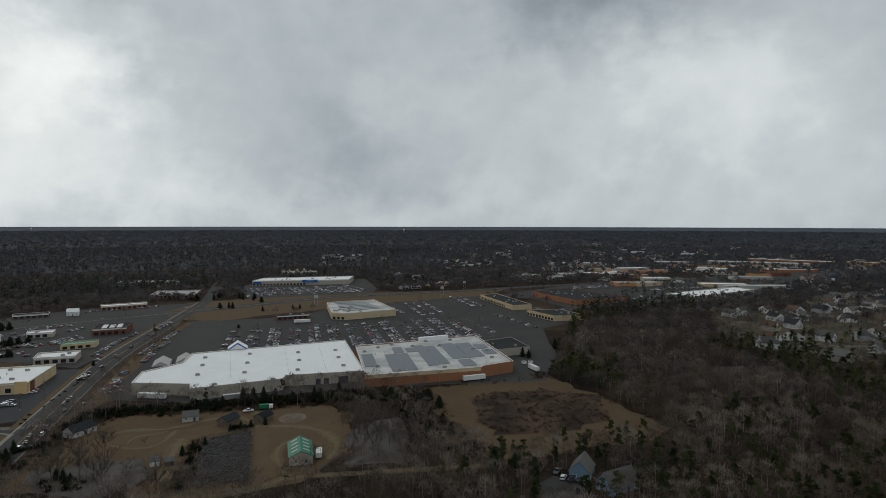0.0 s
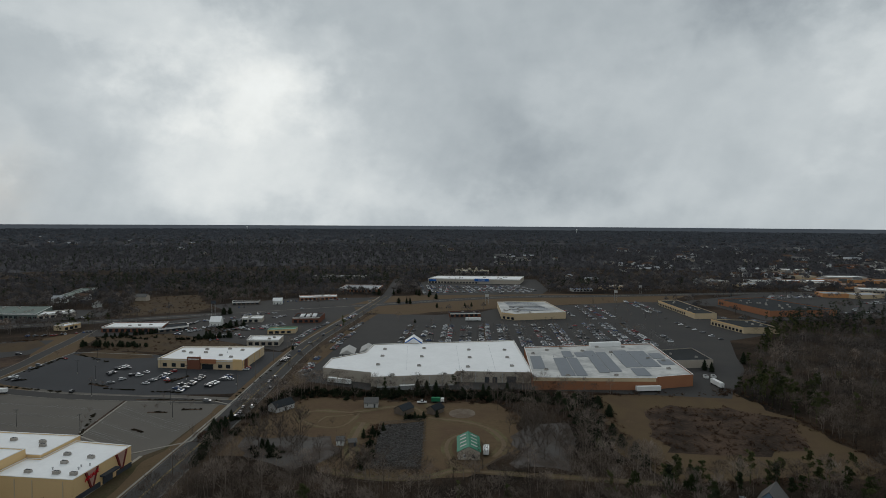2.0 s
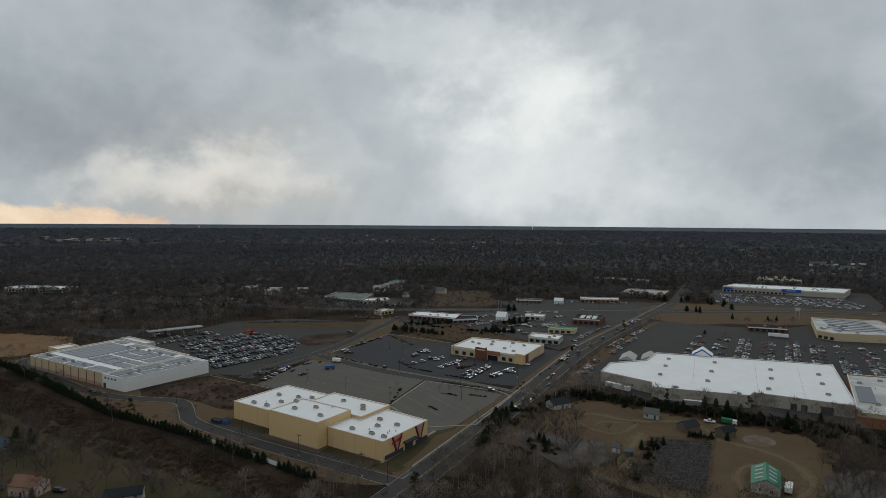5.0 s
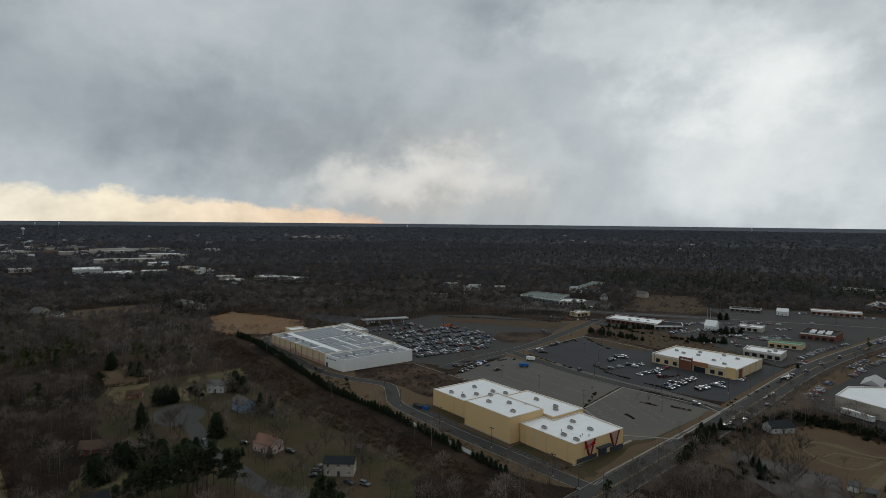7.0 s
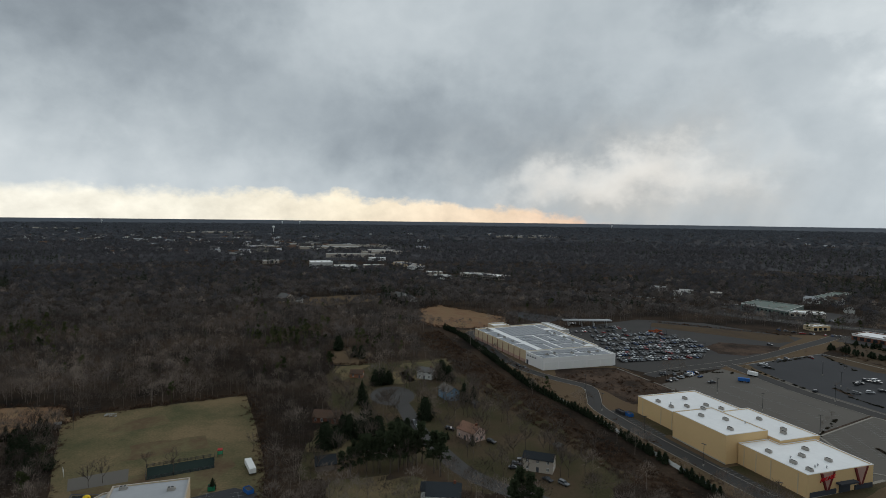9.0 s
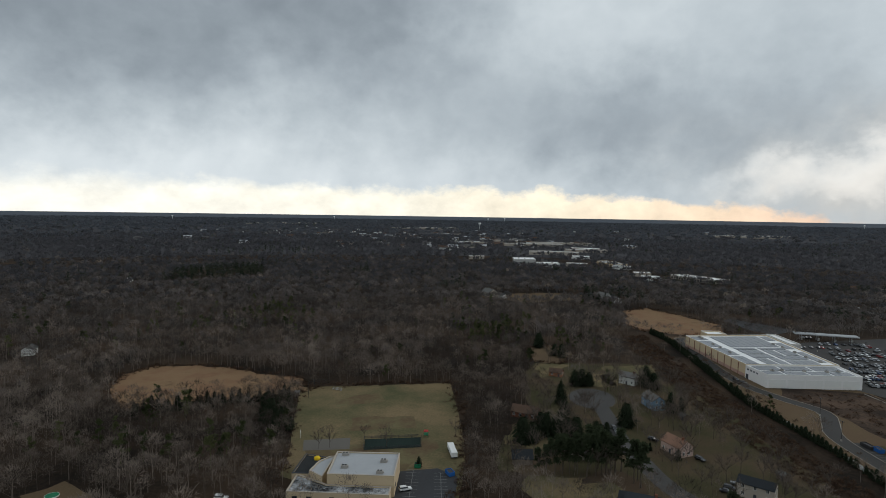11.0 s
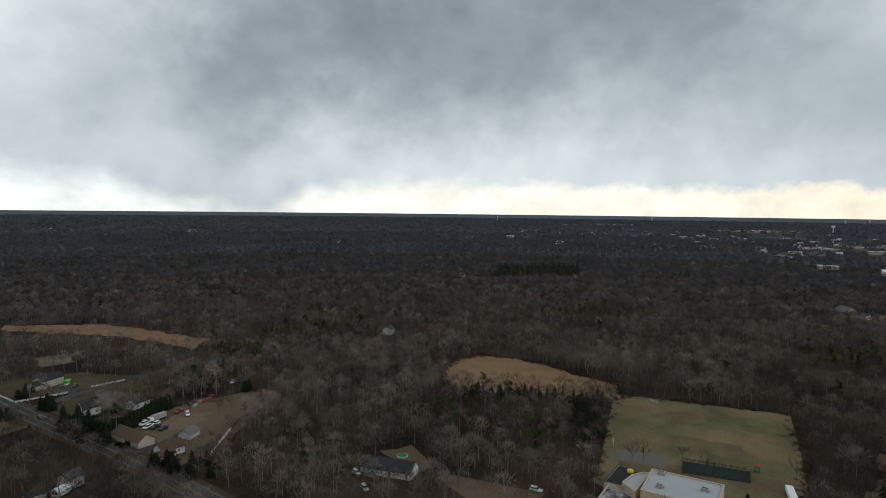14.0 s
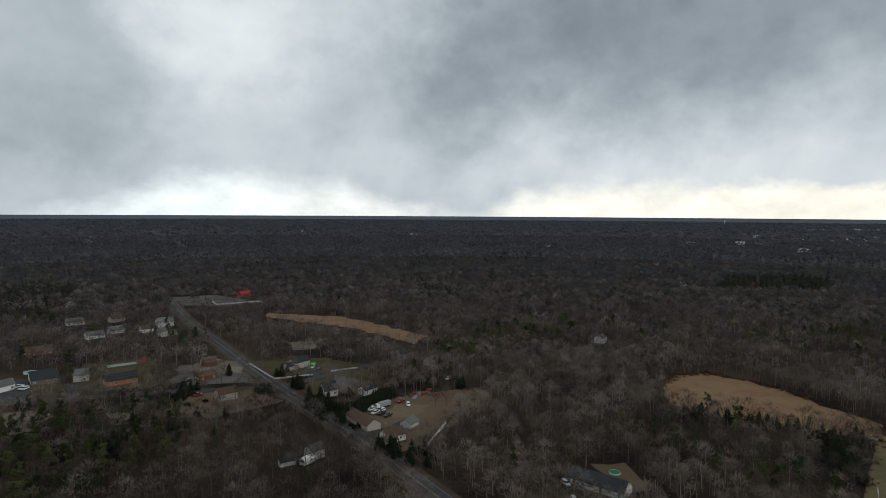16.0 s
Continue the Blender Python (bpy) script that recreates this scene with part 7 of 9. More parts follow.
def far_houses():
    """Roofs and walls that show through the woods far away."""
    rr = random.Random(11)
    groups = [(24, 1492, 60, 8), (-245, 1624, 90, 7), (-300, 1380, 60, 6), (-98, 1087, 40, 4), (98, 1414, 70, 8), (193, 1804, 120, 10), (140, 1060, 50, 7), (620, 1000, 120, 10), (1100, 1500, 260, 16), (-1900, -300, 160, 10),
              (-1700, -420, 200, 14), (-1950, -60, 170, 8), (-2300, -900, 400, 18), (-2600, -400, 400, 12), (-3300, 300, 700, 12), (-2600, 2200, 700, 8), (-1200, 1900, 500, 8), (700, 2600, 500, 12), (-600, 560, 60, 4), (-950, 480, 90, 4),
              (-2300, -420, 260, 18), (-2500, -900, 500, 22), (-2900, -1500, 600, 18), (560, 1900, 300, 18), (900, 2100, 400, 16), (200, 2300, 300, 10), (330, 1150, 110, 14), (520, 1250, 160, 14), (250, 1350, 120, 12), (450, 1600, 220, 14), (-1500, -1500, 700, 6), (-700, -2300, 600, 6)]
    for x, y, r, n in groups:
        for i in range(n):
            px, py = x + rr.gauss(0, r * 0.6), y + rr.gauss(0, r * 0.6)
            fx, fy, fz, fs = far_place(px, py)
            big = 1.0 if math.hypot(px, py) < 1500 else rr.choice((1.3, 1.8, 2.6))
            w, d = rr.uniform(11, 17) * big, 9 * big ** 0.5
            bm = bmesh.new()
            shell(bm, 0, 0, w, d, 5.5, d * 0.33)
            n = len(bm.faces)
            cover(bm, 0, 0, w, d, 5.5, d * 0.33)
            bm.faces.ensure_lookup_table()
            for face in bm.faces[n:]:
                face.material_index = 1
            me = mesh_of(bm, "far_house", M[rr.choice(("white_wall", "beige_wall", "grey_wall", "wood"))])
            me.materials.append(M[rr.choice(("grey_roof", "shingle", "shingle", "brown_shingle"))])
            ob = tagged(new("far_house", me), "pale house far off among bare trees", "house", "far houses")
            ob.matrix_basis = pose(fx, fy, fz, 0, 0, rr.uniform(0, 180)) @ Matrix.Scale(fs, 4)
            FOOTPRINTS.append((px, py, w * 0.6))
    rs = random.Random(41)
    for i in range(26):
        d, az = rs.uniform(980, 1750), rs.uniform(-33, -12)
        x, y = -d * math.sin(radians(az)), d * math.cos(radians(az))
        if not (-30 < x < 70):
            fx, fy, fz, fs = far_place(x, y)
            w = rs.choice((26, 34, 50, 70, 110)) * fs
            wall = rs.choice(("brick", "tan_wall", "beige_wall", "copper", "grey_wall", "brown_brick"))
            FOOTPRINTS.append((x, y, w * 0.45))
            store("far_store", [(rect(fx, fy, w, rs.uniform(16, 34) * fs, rs.uniform(-12, 35)), 5.5 * fs, wall, rs.choice(("white_roof", "dirty_roof", "grey_roof", "grey_roof", "black_roof")), "beige_wall")], "low shop in a far shopping strip", "building", z0=fz)
    for x, y, w, d, wall, roof in ((-1541, -39, 80, 40, "beige_wall", "white_roof"), (-1940, -73, 190, 50, "grey_wall", "white_roof"), (-1526, -3, 120, 36, "beige_wall", "dirty_roof"), (-1986, -293, 60, 40, "beige_wall", "white_roof"), (-1150, -19, 40, 22, "white_wall", "dirty_roof"),
                                   (-1180, 26, 60, 24, "beige_wall", "white_roof"), (-1148, 109, 46, 22, "white_wall", "grey_roof"), (-1028, 130, 40, 20, "beige_wall", "white_roof"), (-965, 136, 40, 20, "white_wall", "white_roof"), (-2136, -213, 150, 40, "beige_wall", "grey_roof"), (-1730, 60, 120, 40, "beige_wall", "white_roof"),
                                   (-749, 444, 26, 12, "white_wall", "dirty_roof"), (-790, 425, 34, 14, "grey_wall", "grey_roof"), (-720, 470, 22, 12, "beige_wall", "white_roof"), (-735, 425, 20, 12, "white_wall", "grey_roof"), (-1300, -190, 50, 26, "beige_wall", "dirty_roof"), (-1390, 40, 60, 30, "white_wall", "white_roof"),
                                   (905, 1532, 200, 34, "brick", "white_roof"), (1066, 1432, 140, 34, "copper", "dirty_roof"), (572, 1251, 60, 30, "white_wall", "white_roof"), (316, 1113, 40, 22, "beige_wall", "dirty_roof"), (362, 1091, 34, 20, "copper", "grey_roof"), (231, 1112, 44, 22, "white_wall", "dirty_roof"), (163, 1087, 36, 20, "beige_wall", "grey_roof"), (348, 1415, 60, 30, "beige_wall", "white_roof")):
        fx, fy, fz, fs = far_place(x, y)
        FOOTPRINTS.append((x, y, w * 0.55))
        store("far_store", [(rect(fx, fy, w * fs * (0.68 if x < 0 else 1), d * fs, math.degrees(math.atan2(y, x)) + 90 + rs.uniform(-15, 15)), 6.5 * fs, wall, roof, "frame")], "low flat-roofed store far off", "building", z0=fz)
    for x, y, w, d, n in ((-1893, -100, 200, 40, 2), (-1512, -30, 110, 40, 2), (-1930, -290, 90, 40, 1), (565, 1440, 90, 40, 1), (760, 1430, 220, 50, 1), (-3600, -900, 320, 120, 2), (-3200, 900, 300, 100, 2), (-4200, -2200, 400, 150, 2)):
        for i in range(n):
            px, py = x - i * 130, y + i * 90
            fx, fy, fz, fs = far_place(px, py)
            a = math.degrees(math.atan2(py, px)) + 90 + 8 * i
            store("far_store", [(rect(fx, fy, w * fs, d * fs, a), 8 * fs, "beige_wall", "dirty_roof", "beige_wall")], "long pale-roofed store far off", "building", z0=fz)


far_houses()


def water_tower(d, az, h=45, r=9):
    x, y, z, s = far_place(-d * math.sin(radians(az)), d * math.cos(radians(az)))
    ob = thing("water_tower", x, y, z, 0, "white water tower on the far horizon", "water tower", "water towers", s)
    bm = bmesh.new()
    tube(bm, (0, 0, -2), (0, 0, h - r), r * 0.22, r * 0.18, 8)
    part("stem", bm, M["vinyl"], ob)
    bm = bmesh.new()
    bmesh.ops.create_icosphere(bm, subdivisions=2, radius=r)
    for v in bm.verts:
        v.co.z = v.co.z * 0.75 + h - r * 0.5
    part("tank", bm, M["vinyl"], ob)


for d, az in ((7500, 34.9), (5600, 3.8), (6800, 66), (3600, 98), (6800, 97.2), (7400, 95.6), (6000, 126.2), (7000, 112)):
    water_tower(d, az)

# ---- vehicles ----


def extrude_profile(pts, half, top_in=0.0, zsplit=9.0):
    """A side outline (x, z) given width; points above zsplit lean inwards."""
    bm = bmesh.new()
    rows = [[bm.verts.new((x, s * (half - (top_in if z > zsplit else 0)), z)) for x, z in pts] for s in (-1, 1)]
    bm.faces.new(rows[0])
    bm.faces.new(rows[1][::-1])
    for i in range(len(pts)):
        j = (i + 1) % len(pts)
        bm.faces.new((rows[0][j], rows[0][i], rows[1][i], rows[1][j]))
    bmesh.ops.recalc_face_normals(bm, faces=bm.faces)
    return bm


SHAPES = {
    "sedan": ([(-2.3, 0.35), (2.3, 0.35), (2.35, 0.62), (2.2, 0.78), (1.0, 0.95), (-1.7, 0.98), (-2.3, 0.92)], [(0.95, 0.95), (0.3, 1.40), (-1.1, 1.42), (-1.75, 0.98)], [(0.3, 1.36), (0.2, 1.46), (-1.0, 1.48), (-1.15, 1.38)], 0.9, 1.4),
    "suv": ([(-2.3, 0.4), (2.3, 0.4), (2.35, 0.75), (2.2, 0.95), (1.0, 1.08), (-2.3, 1.12)], [(1.0, 1.06), (0.35, 1.62), (-2.0, 1.64), (-2.25, 1.10)], [(0.4, 1.6), (0.3, 1.72), (-2.0, 1.74), (-2.1, 1.6)], 0.93, 1.4),
    "pickup": ([(-2.8, 0.5), (2.7, 0.5), (2.75, 0.9), (2.6, 1.08), (1.3, 1.15), (-0.7, 1.15), (-0.75, 1.12), (-2.8, 1.14)], [(1.25, 1.12), (0.6, 1.75), (-0.65, 1.77), (-0.85, 1.12)], [(0.65, 1.73), (0.55, 1.85), (-0.6, 1.87), (-0.75, 1.72)], 0.98, 1.7),
}
CAR_MESH = {}


def car_meshes(kind, paint):
    if (kind, paint) not in CAR_MESH:
        body, glass, roof, half, track = SHAPES[kind]
        bm = extrude_profile(body, half)
        bmesh.ops.bevel(bm, geom=[e for e in bm.edges], offset=0.06, segments=1, affect="EDGES")
        CAR_MESH[kind, paint] = mesh_of(bm, "body", CAR_PAINT[paint][1])
        bm = bmesh.new()
        bm.from_mesh(CAR_MESH[kind, paint])
        n = len(bm.faces)
        for wx in (-track, track):
            for wy in (-0.82, 0.82):
                tube(bm, (wx, wy - 0.11, 0.33), (wx, wy + 0.11, 0.33), 0.33, 0.33, 8)
        bm.faces.ensure_lookup_table()
        for face in bm.faces[n:]:
            face.material_index = 1
        bm.from_mesh(mesh_of(extrude_profile(roof, half - 0.2), "roof", CAR_PAINT[paint][1]))
        CAR_MESH[kind, paint, "far"] = mesh_of(bm, "body", CAR_PAINT[paint][1])
        CAR_MESH[kind, paint, "far"].materials.append(M["rubber"])
        CAR_MESH[kind, paint, "roof"] = mesh_of(extrude_profile(roof, half - 0.2), "roof", CAR_PAINT[paint][1])
        if (kind, "glass") not in CAR_MESH:
            CAR_MESH[kind, "glass"] = mesh_of(extrude_profile(glass, half - 0.06, 0.16, 1.2), "cabin_glass", M["glass"])
            bm = bmesh.new()
            tube(bm, (0, -0.11, 0), (0, 0.11, 0), 0.33, 0.33, 10)
            CAR_MESH["wheel"] = mesh_of(bm, "wheel", M["rubber"])
    return CAR_MESH[kind, paint], CAR_MESH[kind, "glass"], CAR_MESH[kind, paint, "roof"]


def car(x, y, turn, kind, paint, where="parked in a lot", z=0.09):
    body, glass, roof = car_meshes(kind, paint)
    ob = thing(kind, x, y, z, turn, f"{CAR_PAINT[paint][0]} {kind} {where}", "car", "cars " + where)
    far = math.hypot(x, y) > 330
    put("body", CAR_MESH[kind, paint, "far"] if far else body, ob, 0, 0, 0)
    put("cabin_glass", glass, ob, 0, 0, 0)
    if not far:
        put("roof", roof, ob, 0, 0, 0)
    for wx in () if far else (-SHAPES[kind][4], SHAPES[kind][4]):
        for wy in (-0.82, 0.82):
            put("wheel", CAR_MESH["wheel"], ob, wx, wy, 0.33)
    return ob


def row_of_spots(x0, y0, x1, y1, fill, rr, pitch=2.75):
    """Stalls along a line, cars standing square to it."""
    d = Vector((x1 - x0, y1 - y0))
    turn = math.degrees(math.atan2(d.y, d.x)) + 90
    n = int(d.length / pitch)
    for i in range(n + 1):
        if rr.random() < fill:
            q = Vector((x0, y0)) + d.normalized() * pitch * i
            yield q.x + rr.gauss(0, 0.12), q.y + rr.gauss(0, 0.12), turn + rr.choice((0, 180)) + rr.gauss(0, 1.5)


def pick(rr):
    return rr.choice(("sedan", "sedan", "suv", "suv", "suv", "pickup")), rr.choice((0, 1, 2, 2, 3, 3, 3, 3, 4, 4, 4, 4, 5, 5, 5, 5, 6, 6, 7))


def build_cars():
    rr = random.Random(5)
    # near the furnishing store and on the west lots
    for x0, y0, x1, y1, fill in ((-279, 294, -284, 325, 0.75), (-274, 294, -278, 318, 0.25), (-247, 286, -257, 321, 0.7), (-252.5, 288, -261, 316, 0.3), (-238, 300, -241, 326, 0.7), (-233, 302, -236, 322, 0.35), (-319, 303, -320, 310, 0.7), (-324, 317, -325, 326, 0.6),
                                 (-299, 301, -301, 320, 0.45), (-241, 343, -246, 370, 0.4), (-353, 191, -350, 203, 0.7), (-336, 190, -354, 220, 0.45), (-230, 372, -236, 390, 0.5)):
        for x, y, t in row_of_spots(x0, y0, x1, y1, fill, rr):
            car(x, y, t, *pick(rr))
    # dense rows of the west lot
    u = Vector((-0.10, 0.995))
    for i, off in enumerate((0, 5.4, 17, 22.4, 34, 39.4, 51, 56.4, 68, 73.4, 85, 90.4, 102, 107.4, 119, 124.4)):
        a = Vector((-388 - off, 183 + 0.16 * off))
        length = (66, 72, 78, 82, 84, 86, 86, 84, 80, 76, 70, 64, 56, 50, 40, 34)[i]
        b = a + u * length
        for x, y, t in row_of_spots(a.x, a.y, b.x, b.y, 0.74 if i < 8 else 0.5 if i < 12 else 0.3, rr, 2.9):
            car(x, y, t, *pick(rr))
    # moving along the road, as they stand
    for x, y, t in ((-208.5, 321, 107), (-209.5, 326, 107), (-210.5, 331, 107), (-200, 309, 107), (-192.5, 271.8, 107), (-188.5, 274, 107), (-188.5, 263.4, 107), (-187, 256.6, 107), (-197, 320.7, 107), (-218.5, 274.8, 15), (-236, 405, 105), (-244, 436, 105), (-250, 470, 105), (-262, 520, 103), (-266, 560, 102), (-257, 520, 103),
                    (-75, -331, 97), (-300, 690, 45), (-100, 815, 22), (-350, 606, 42)):
        car(x, y, t, *pick(rr), "on the road", 0.13)
    for x, y, t, k, p in ((-277, 25, 10, "suv", 4), (-272, 26, 10, "sedan", 2), (-266.5, 27, 10, "suv", 1), (-251, 30.2, 14, "sedan", 3), (-267, 41, 60, "suv", 4), (-249, 57, 40, "suv", 4), (-224, 62, 70, "suv", 4), (-221, 60, 70, "sedan", 5), (-209, 70, 30, "sedan", 5), (-205, 75, 30, "suv", 3), (-228, 66, 70, "pickup", 3)):
        car(x, y, t, k, p, "on a residential street")
    for x, y, t, k, p in ((47.4, 227.4, 64, "suv", 0), (50.2, 226, 64, "pickup", 5), (52.9, 224.7, 64, "sedan", 4), (55.4, 223.2, 64, "sedan", 2), (46, 233, 64, "pickup", 3), (-195.6, -54.5, 122, "suv", 0), (-174.4, -115, 100, "suv", 0), (-143, -176, 80, "sedan", 4), (-139, -174, 80, "suv", 2),
                          (-105, -287, 30, "suv", 0), (-107, -279, 30, "pickup", 4), (-109, -275, 30, "pickup", 5), (-104.5, -281.5, 30, "suv", 1), (-125, -285, 70, "suv", 0), (-98.7, -382.2, 60, "sedan", 5), (-101.5, -383.4, 60, "suv", 0), (-103.6, -377, 60, "sedan", 4),
                          (-140.4, -169.4, 100, "suv", 3), (-132.8, -162, 70, "suv", 2), (-172, -317, 40, "suv", 5), (-168, -319, 40, "pickup", 1), (-28, -354, 20, "pickup", 7), (68, -434, 80, "suv", 1), (70, -418, 80, "suv", 0), (59, -412, 30, "pickup", 0), (-109, -283, 30, "suv", 0), (-106, -289, 40, "pickup", 0), (-124, -292, 30, "pickup", 7), (-25, -386, 20, "suv", 5), (-22, -384, 20, "sedan", 4), (66, -425, 80, "suv", 0), (62, -418, 40, "pickup", 1), (58, -412, 60, "suv", 0), (-39, -352, 20, "sedan", 7), (-103, 309, 20, "pickup", 0), (-382, 106, 20, "suv", 4), (-377, 109, 20, "sedan", 3)):
        car(x, y, t, k, p, "in a yard")
    for x, y in ((-317, 304), (-319, 320), (-300, 297), (-302, 307), (-297, 308), (-299, 316), (-306, 266), (-271, 303), (-374, 432), (-372, 445), (-376, 438), (-398, 476), (-399, 482), (-400, 488), (-402, 494), (-490, 384), (-484, 387), (-478, 390), (-472, 394), (-370, 280), (-362, 276), (-380, 300), (-383, 308), (-430, 330), (-470, 400), (-385, 330), (-300, 288), (-330, 215), (-344, 216)):
        car(x, y, rr.uniform(0, 180), *pick(rr))
    # far lots: many cars in one mesh
    spots = []
    for i in range(13):
        a = Vector((-168, 437)) + Vector((0.93, 0.36)) * 17.5 * i
        for off in (0, 5.6):
            for x, y, t in row_of_spots(a.x + off, a.y + off * 0.3, a.x + off - 26, a.y + off * 0.3 + 108, 1.0, rr):
                if rr.random() < 0.09 + 0.9 * math.exp(-((Vector((x, y)) - a).length) / (34 + 26 * (i % 3))) * (0.5 + 0.5 * (i % 4 != 1)):
                    spots.append((x, y, t))
    for x0, y0, x1, y1, f in ((-47, 735, -21, 637, 0.6), (-36, 737, -10, 640, 0.5), (-25, 742, -2, 660, 0.45), (10, 804, 38, 707, 0.55), (22, 800, 50, 705, 0.45), (-60, 700, -45, 655, 0.4), (40, 568, 47, 533, 0.5), (-286, 897, -253, 801, 0.6), (-272, 905, -245, 815, 0.55), (-260, 913, -239, 826, 0.6),
                              (-232, 913, -195, 827, 0.65), (-218, 920, -180, 830, 0.5), (-201, 930, -157, 828, 0.65), (-177, 931, -130, 855, 0.7), (-168, 940, -124, 868, 0.5), (-158, 948, -117, 884, 0.6), (-200, 335, -190, 345, 0.8), (-212, 390, -200, 345, 0.7), (-206, 372, -198, 350, 0.6),
                              (60, 640, 90, 560, 0.4), (110, 700, 125, 640, 0.4), (190, 900, 330, 980, 0.5), (200, 920, 330, 1000, 0.4), (260, 780, 290, 850, 0.35), (340, 900, 480, 960, 0.5), (-330, 470, -318, 520, 0.5), (-345, 455, -338, 490, 0.4), (-372, 510, -360, 545, 0.45),
                              (-330, 420, -310, 440, 0.5), (-390, 445, -370, 475, 0.6), (-380, 440, -360, 470, 0.5), (-270, 470, -276, 530, 0.4), (-268, 550, -274, 590, 0.5), (-400, 660, -340, 705, 0.5), (-405, 650, -345, 695, 0.3), (-430, 590, -400, 612, 0.4), (-540, 500, -530, 470, 0.6), (-496, 182, -498, 204, 0.5), (-537, 196, -538, 208, 0.5),
                              (-470, 400, -440, 440, 0.3), (-345, 540, -330, 580, 0.5), (-325, 560, -310, 600, 0.5), (-400, 500, -380, 530, 0.5), (-320, 480, -312, 510, 0.5), (-262, 440, -268, 470, 0.6), (-345, 425, -320, 450, 0.4), (-250, 420, -256, 440, 0.5), (-390, 540, -360, 570, 0.5), (-228, 440, -236, 480, 0.7), (-222, 445, -230, 490, 0.6), (-215, 420, -222, 450, 0.7), (-238, 500, -244, 540, 0.5), (-130, 660, -110, 700, 0.4), (300, 880, 420, 930, 0.6), (310, 900, 430, 950, 0.5), (150, 860, 260, 930, 0.5), (130, 700, 150, 670, 0.6), (240, 770, 300, 800, 0.5), (-660, 420, -640, 460, 0.5), (-740, 330, -700, 420, 0.5), (-730, 350, -690, 440, 0.5)):
        spots += list(row_of_spots(x0, y0, x1, y1, f, rr))
    for i in range(17):
        a = Vector((-300, 893)) + Vector((0.965, 0.26)) * 9.2 * i
        b = a + Vector((36, -94 + 1.6 * i))
        spots += [(x, y, t) for x, y, t in row_of_spots(a.x, a.y, b.x, b.y, 0.42 if i % 2 else 0.25, rr)]
    by_paint = {}
    for s in spots:
        by_paint.setdefault(rr.choice((0, 1, 2, 2, 3, 3, 4, 4, 5, 5, 6, 7)), []).append(s)
    low = np.array([(-2.3, -.9, .3), (2.3, -.9, .3), (2.3, .9, .3), (-2.3, .9, .3), (-2.3, -.9, .95), (2.3, -.9, .8), (2.3, .9, .8), (-2.3, .9, .95), (-1.9, -.8, .95), (1.0, -.8, .93), (1.0, .8, .93), (-1.9, .8, .95), (-1.4, -.65, 1.5), (0.2, -.65, 1.5), (0.2, .65, 1.5), (-1.4, .65, 1.5)])
    quads = [(0, 1, 5, 4), (1, 2, 6, 5), (2, 3, 7, 6), (3, 0, 4, 7), (4, 5, 6, 7), (12, 13, 14, 15)]
    cabin = [(8, 9, 13, 12), (9, 10, 14, 13), (10, 11, 15, 14), (11, 8, 12, 15)]
    for paint, some in by_paint.items():
        V, F, G = [], [], []
        for x, y, t in some:
            c, s = math.cos(radians(t)), math.sin(radians(t))
            b = len(V) * 16
            V.append(np.stack([low[:, 0] * c - low[:, 1] * s + x, low[:, 0] * s + low[:, 1] * c + y, low[:, 2] + 0.05], 1))
            for q, out in ((quads, F), (cabin, G)):
                for i, j, k, l in q:
                    out += [(b + i, b + j, b + k), (b + i, b + k, b + l)]
        me = fill_mesh("parked_cars", np.vstack(V), F + G, CAR_PAINT[paint][1])
        me.materials.append(M["glass"])
        me.polygons.foreach_set("material_index", np.array([0] * len(F) + [1] * len(G), np.int32))
        tagged(new("parked_cars", me), f"{CAR_PAINT[paint][0]} cars parked in far lots", "cars", kind="stuff")


def box_truck(name, x, y, turn, length, colour, cab, label, height=3.2):
    ob = thing(name, x, y, 0.09, turn, label, "truck")
    part("cargo_box", boxes((-length / 2, length / 2, -1.25, 1.25, 0.9, height + 0.4)), M[colour], ob)
    part("chassis", boxes((-length / 2, length / 2 + (2 if cab else 0), -0.5, 0.5, 0.55, 0.9)), M["dark_metal"], ob)
    if cab:
        c = part("cab", boxes((length / 2 + 0.15, length / 2 + 2.1, -1.15, 1.15, 0.6, 2.5)), M[cab], ob)
        part("windscreen", boxes((length / 2 + 2.08, length / 2 + 2.14, -1.0, 1.0, 1.6, 2.3)), M["glass"], c)
    bm = bmesh.new()
    tube(bm, (0, -0.15, 0), (0, 0.15, 0), 0.5, 0.5, 10)
    me = mesh_of(bm, "wheel", M["rubber"])
    for wx in (-length / 2 + 1.2, -length / 2 + 2.4, length / 2 + (1.2 if cab else -1.0)):
        for wy in (-1.05, 1.05):
            put("wheel", me, ob, wx, wy, 0.5)
    return ob


build_cars()
box_truck("trailer", -165, 331, -5, 16, "vinyl", None, "white semi-trailer parked at a loading wall")
box_truck("trailer", -118, 330, 25, 12, "steel", None, "silver trailer behind a store")
box_truck("trailer", 20, 372, 22, 15, "vinyl", None, "white semi-trailer at a brick wall")
box_truck("trailer", 62, 398, 110, 12, "vinyl", None, "white trailer beside a store")
box_truck("trailer", -141, 588, 15, 16, "vinyl", None, "white semi-trailer in a lot")
box_truck("tow_truck", -331, 236, 60, 4.5, "blue", "blue", "blue truck standing in an empty lot", 2.2)
box_truck("box_trailer", -343, 252, 30, 6, "vinyl", None, "white box trailer in an empty lot", 2.6)
box_truck("horse_trailer", -53, 249, 100, 7, "vinyl", None, "white trailer beside a barn", 2.4)
box_truck("flatbed_truck", -113, -289, 15, 7, "steel", "vinyl", "white flatbed truck with grey load in a yard", 2.6)
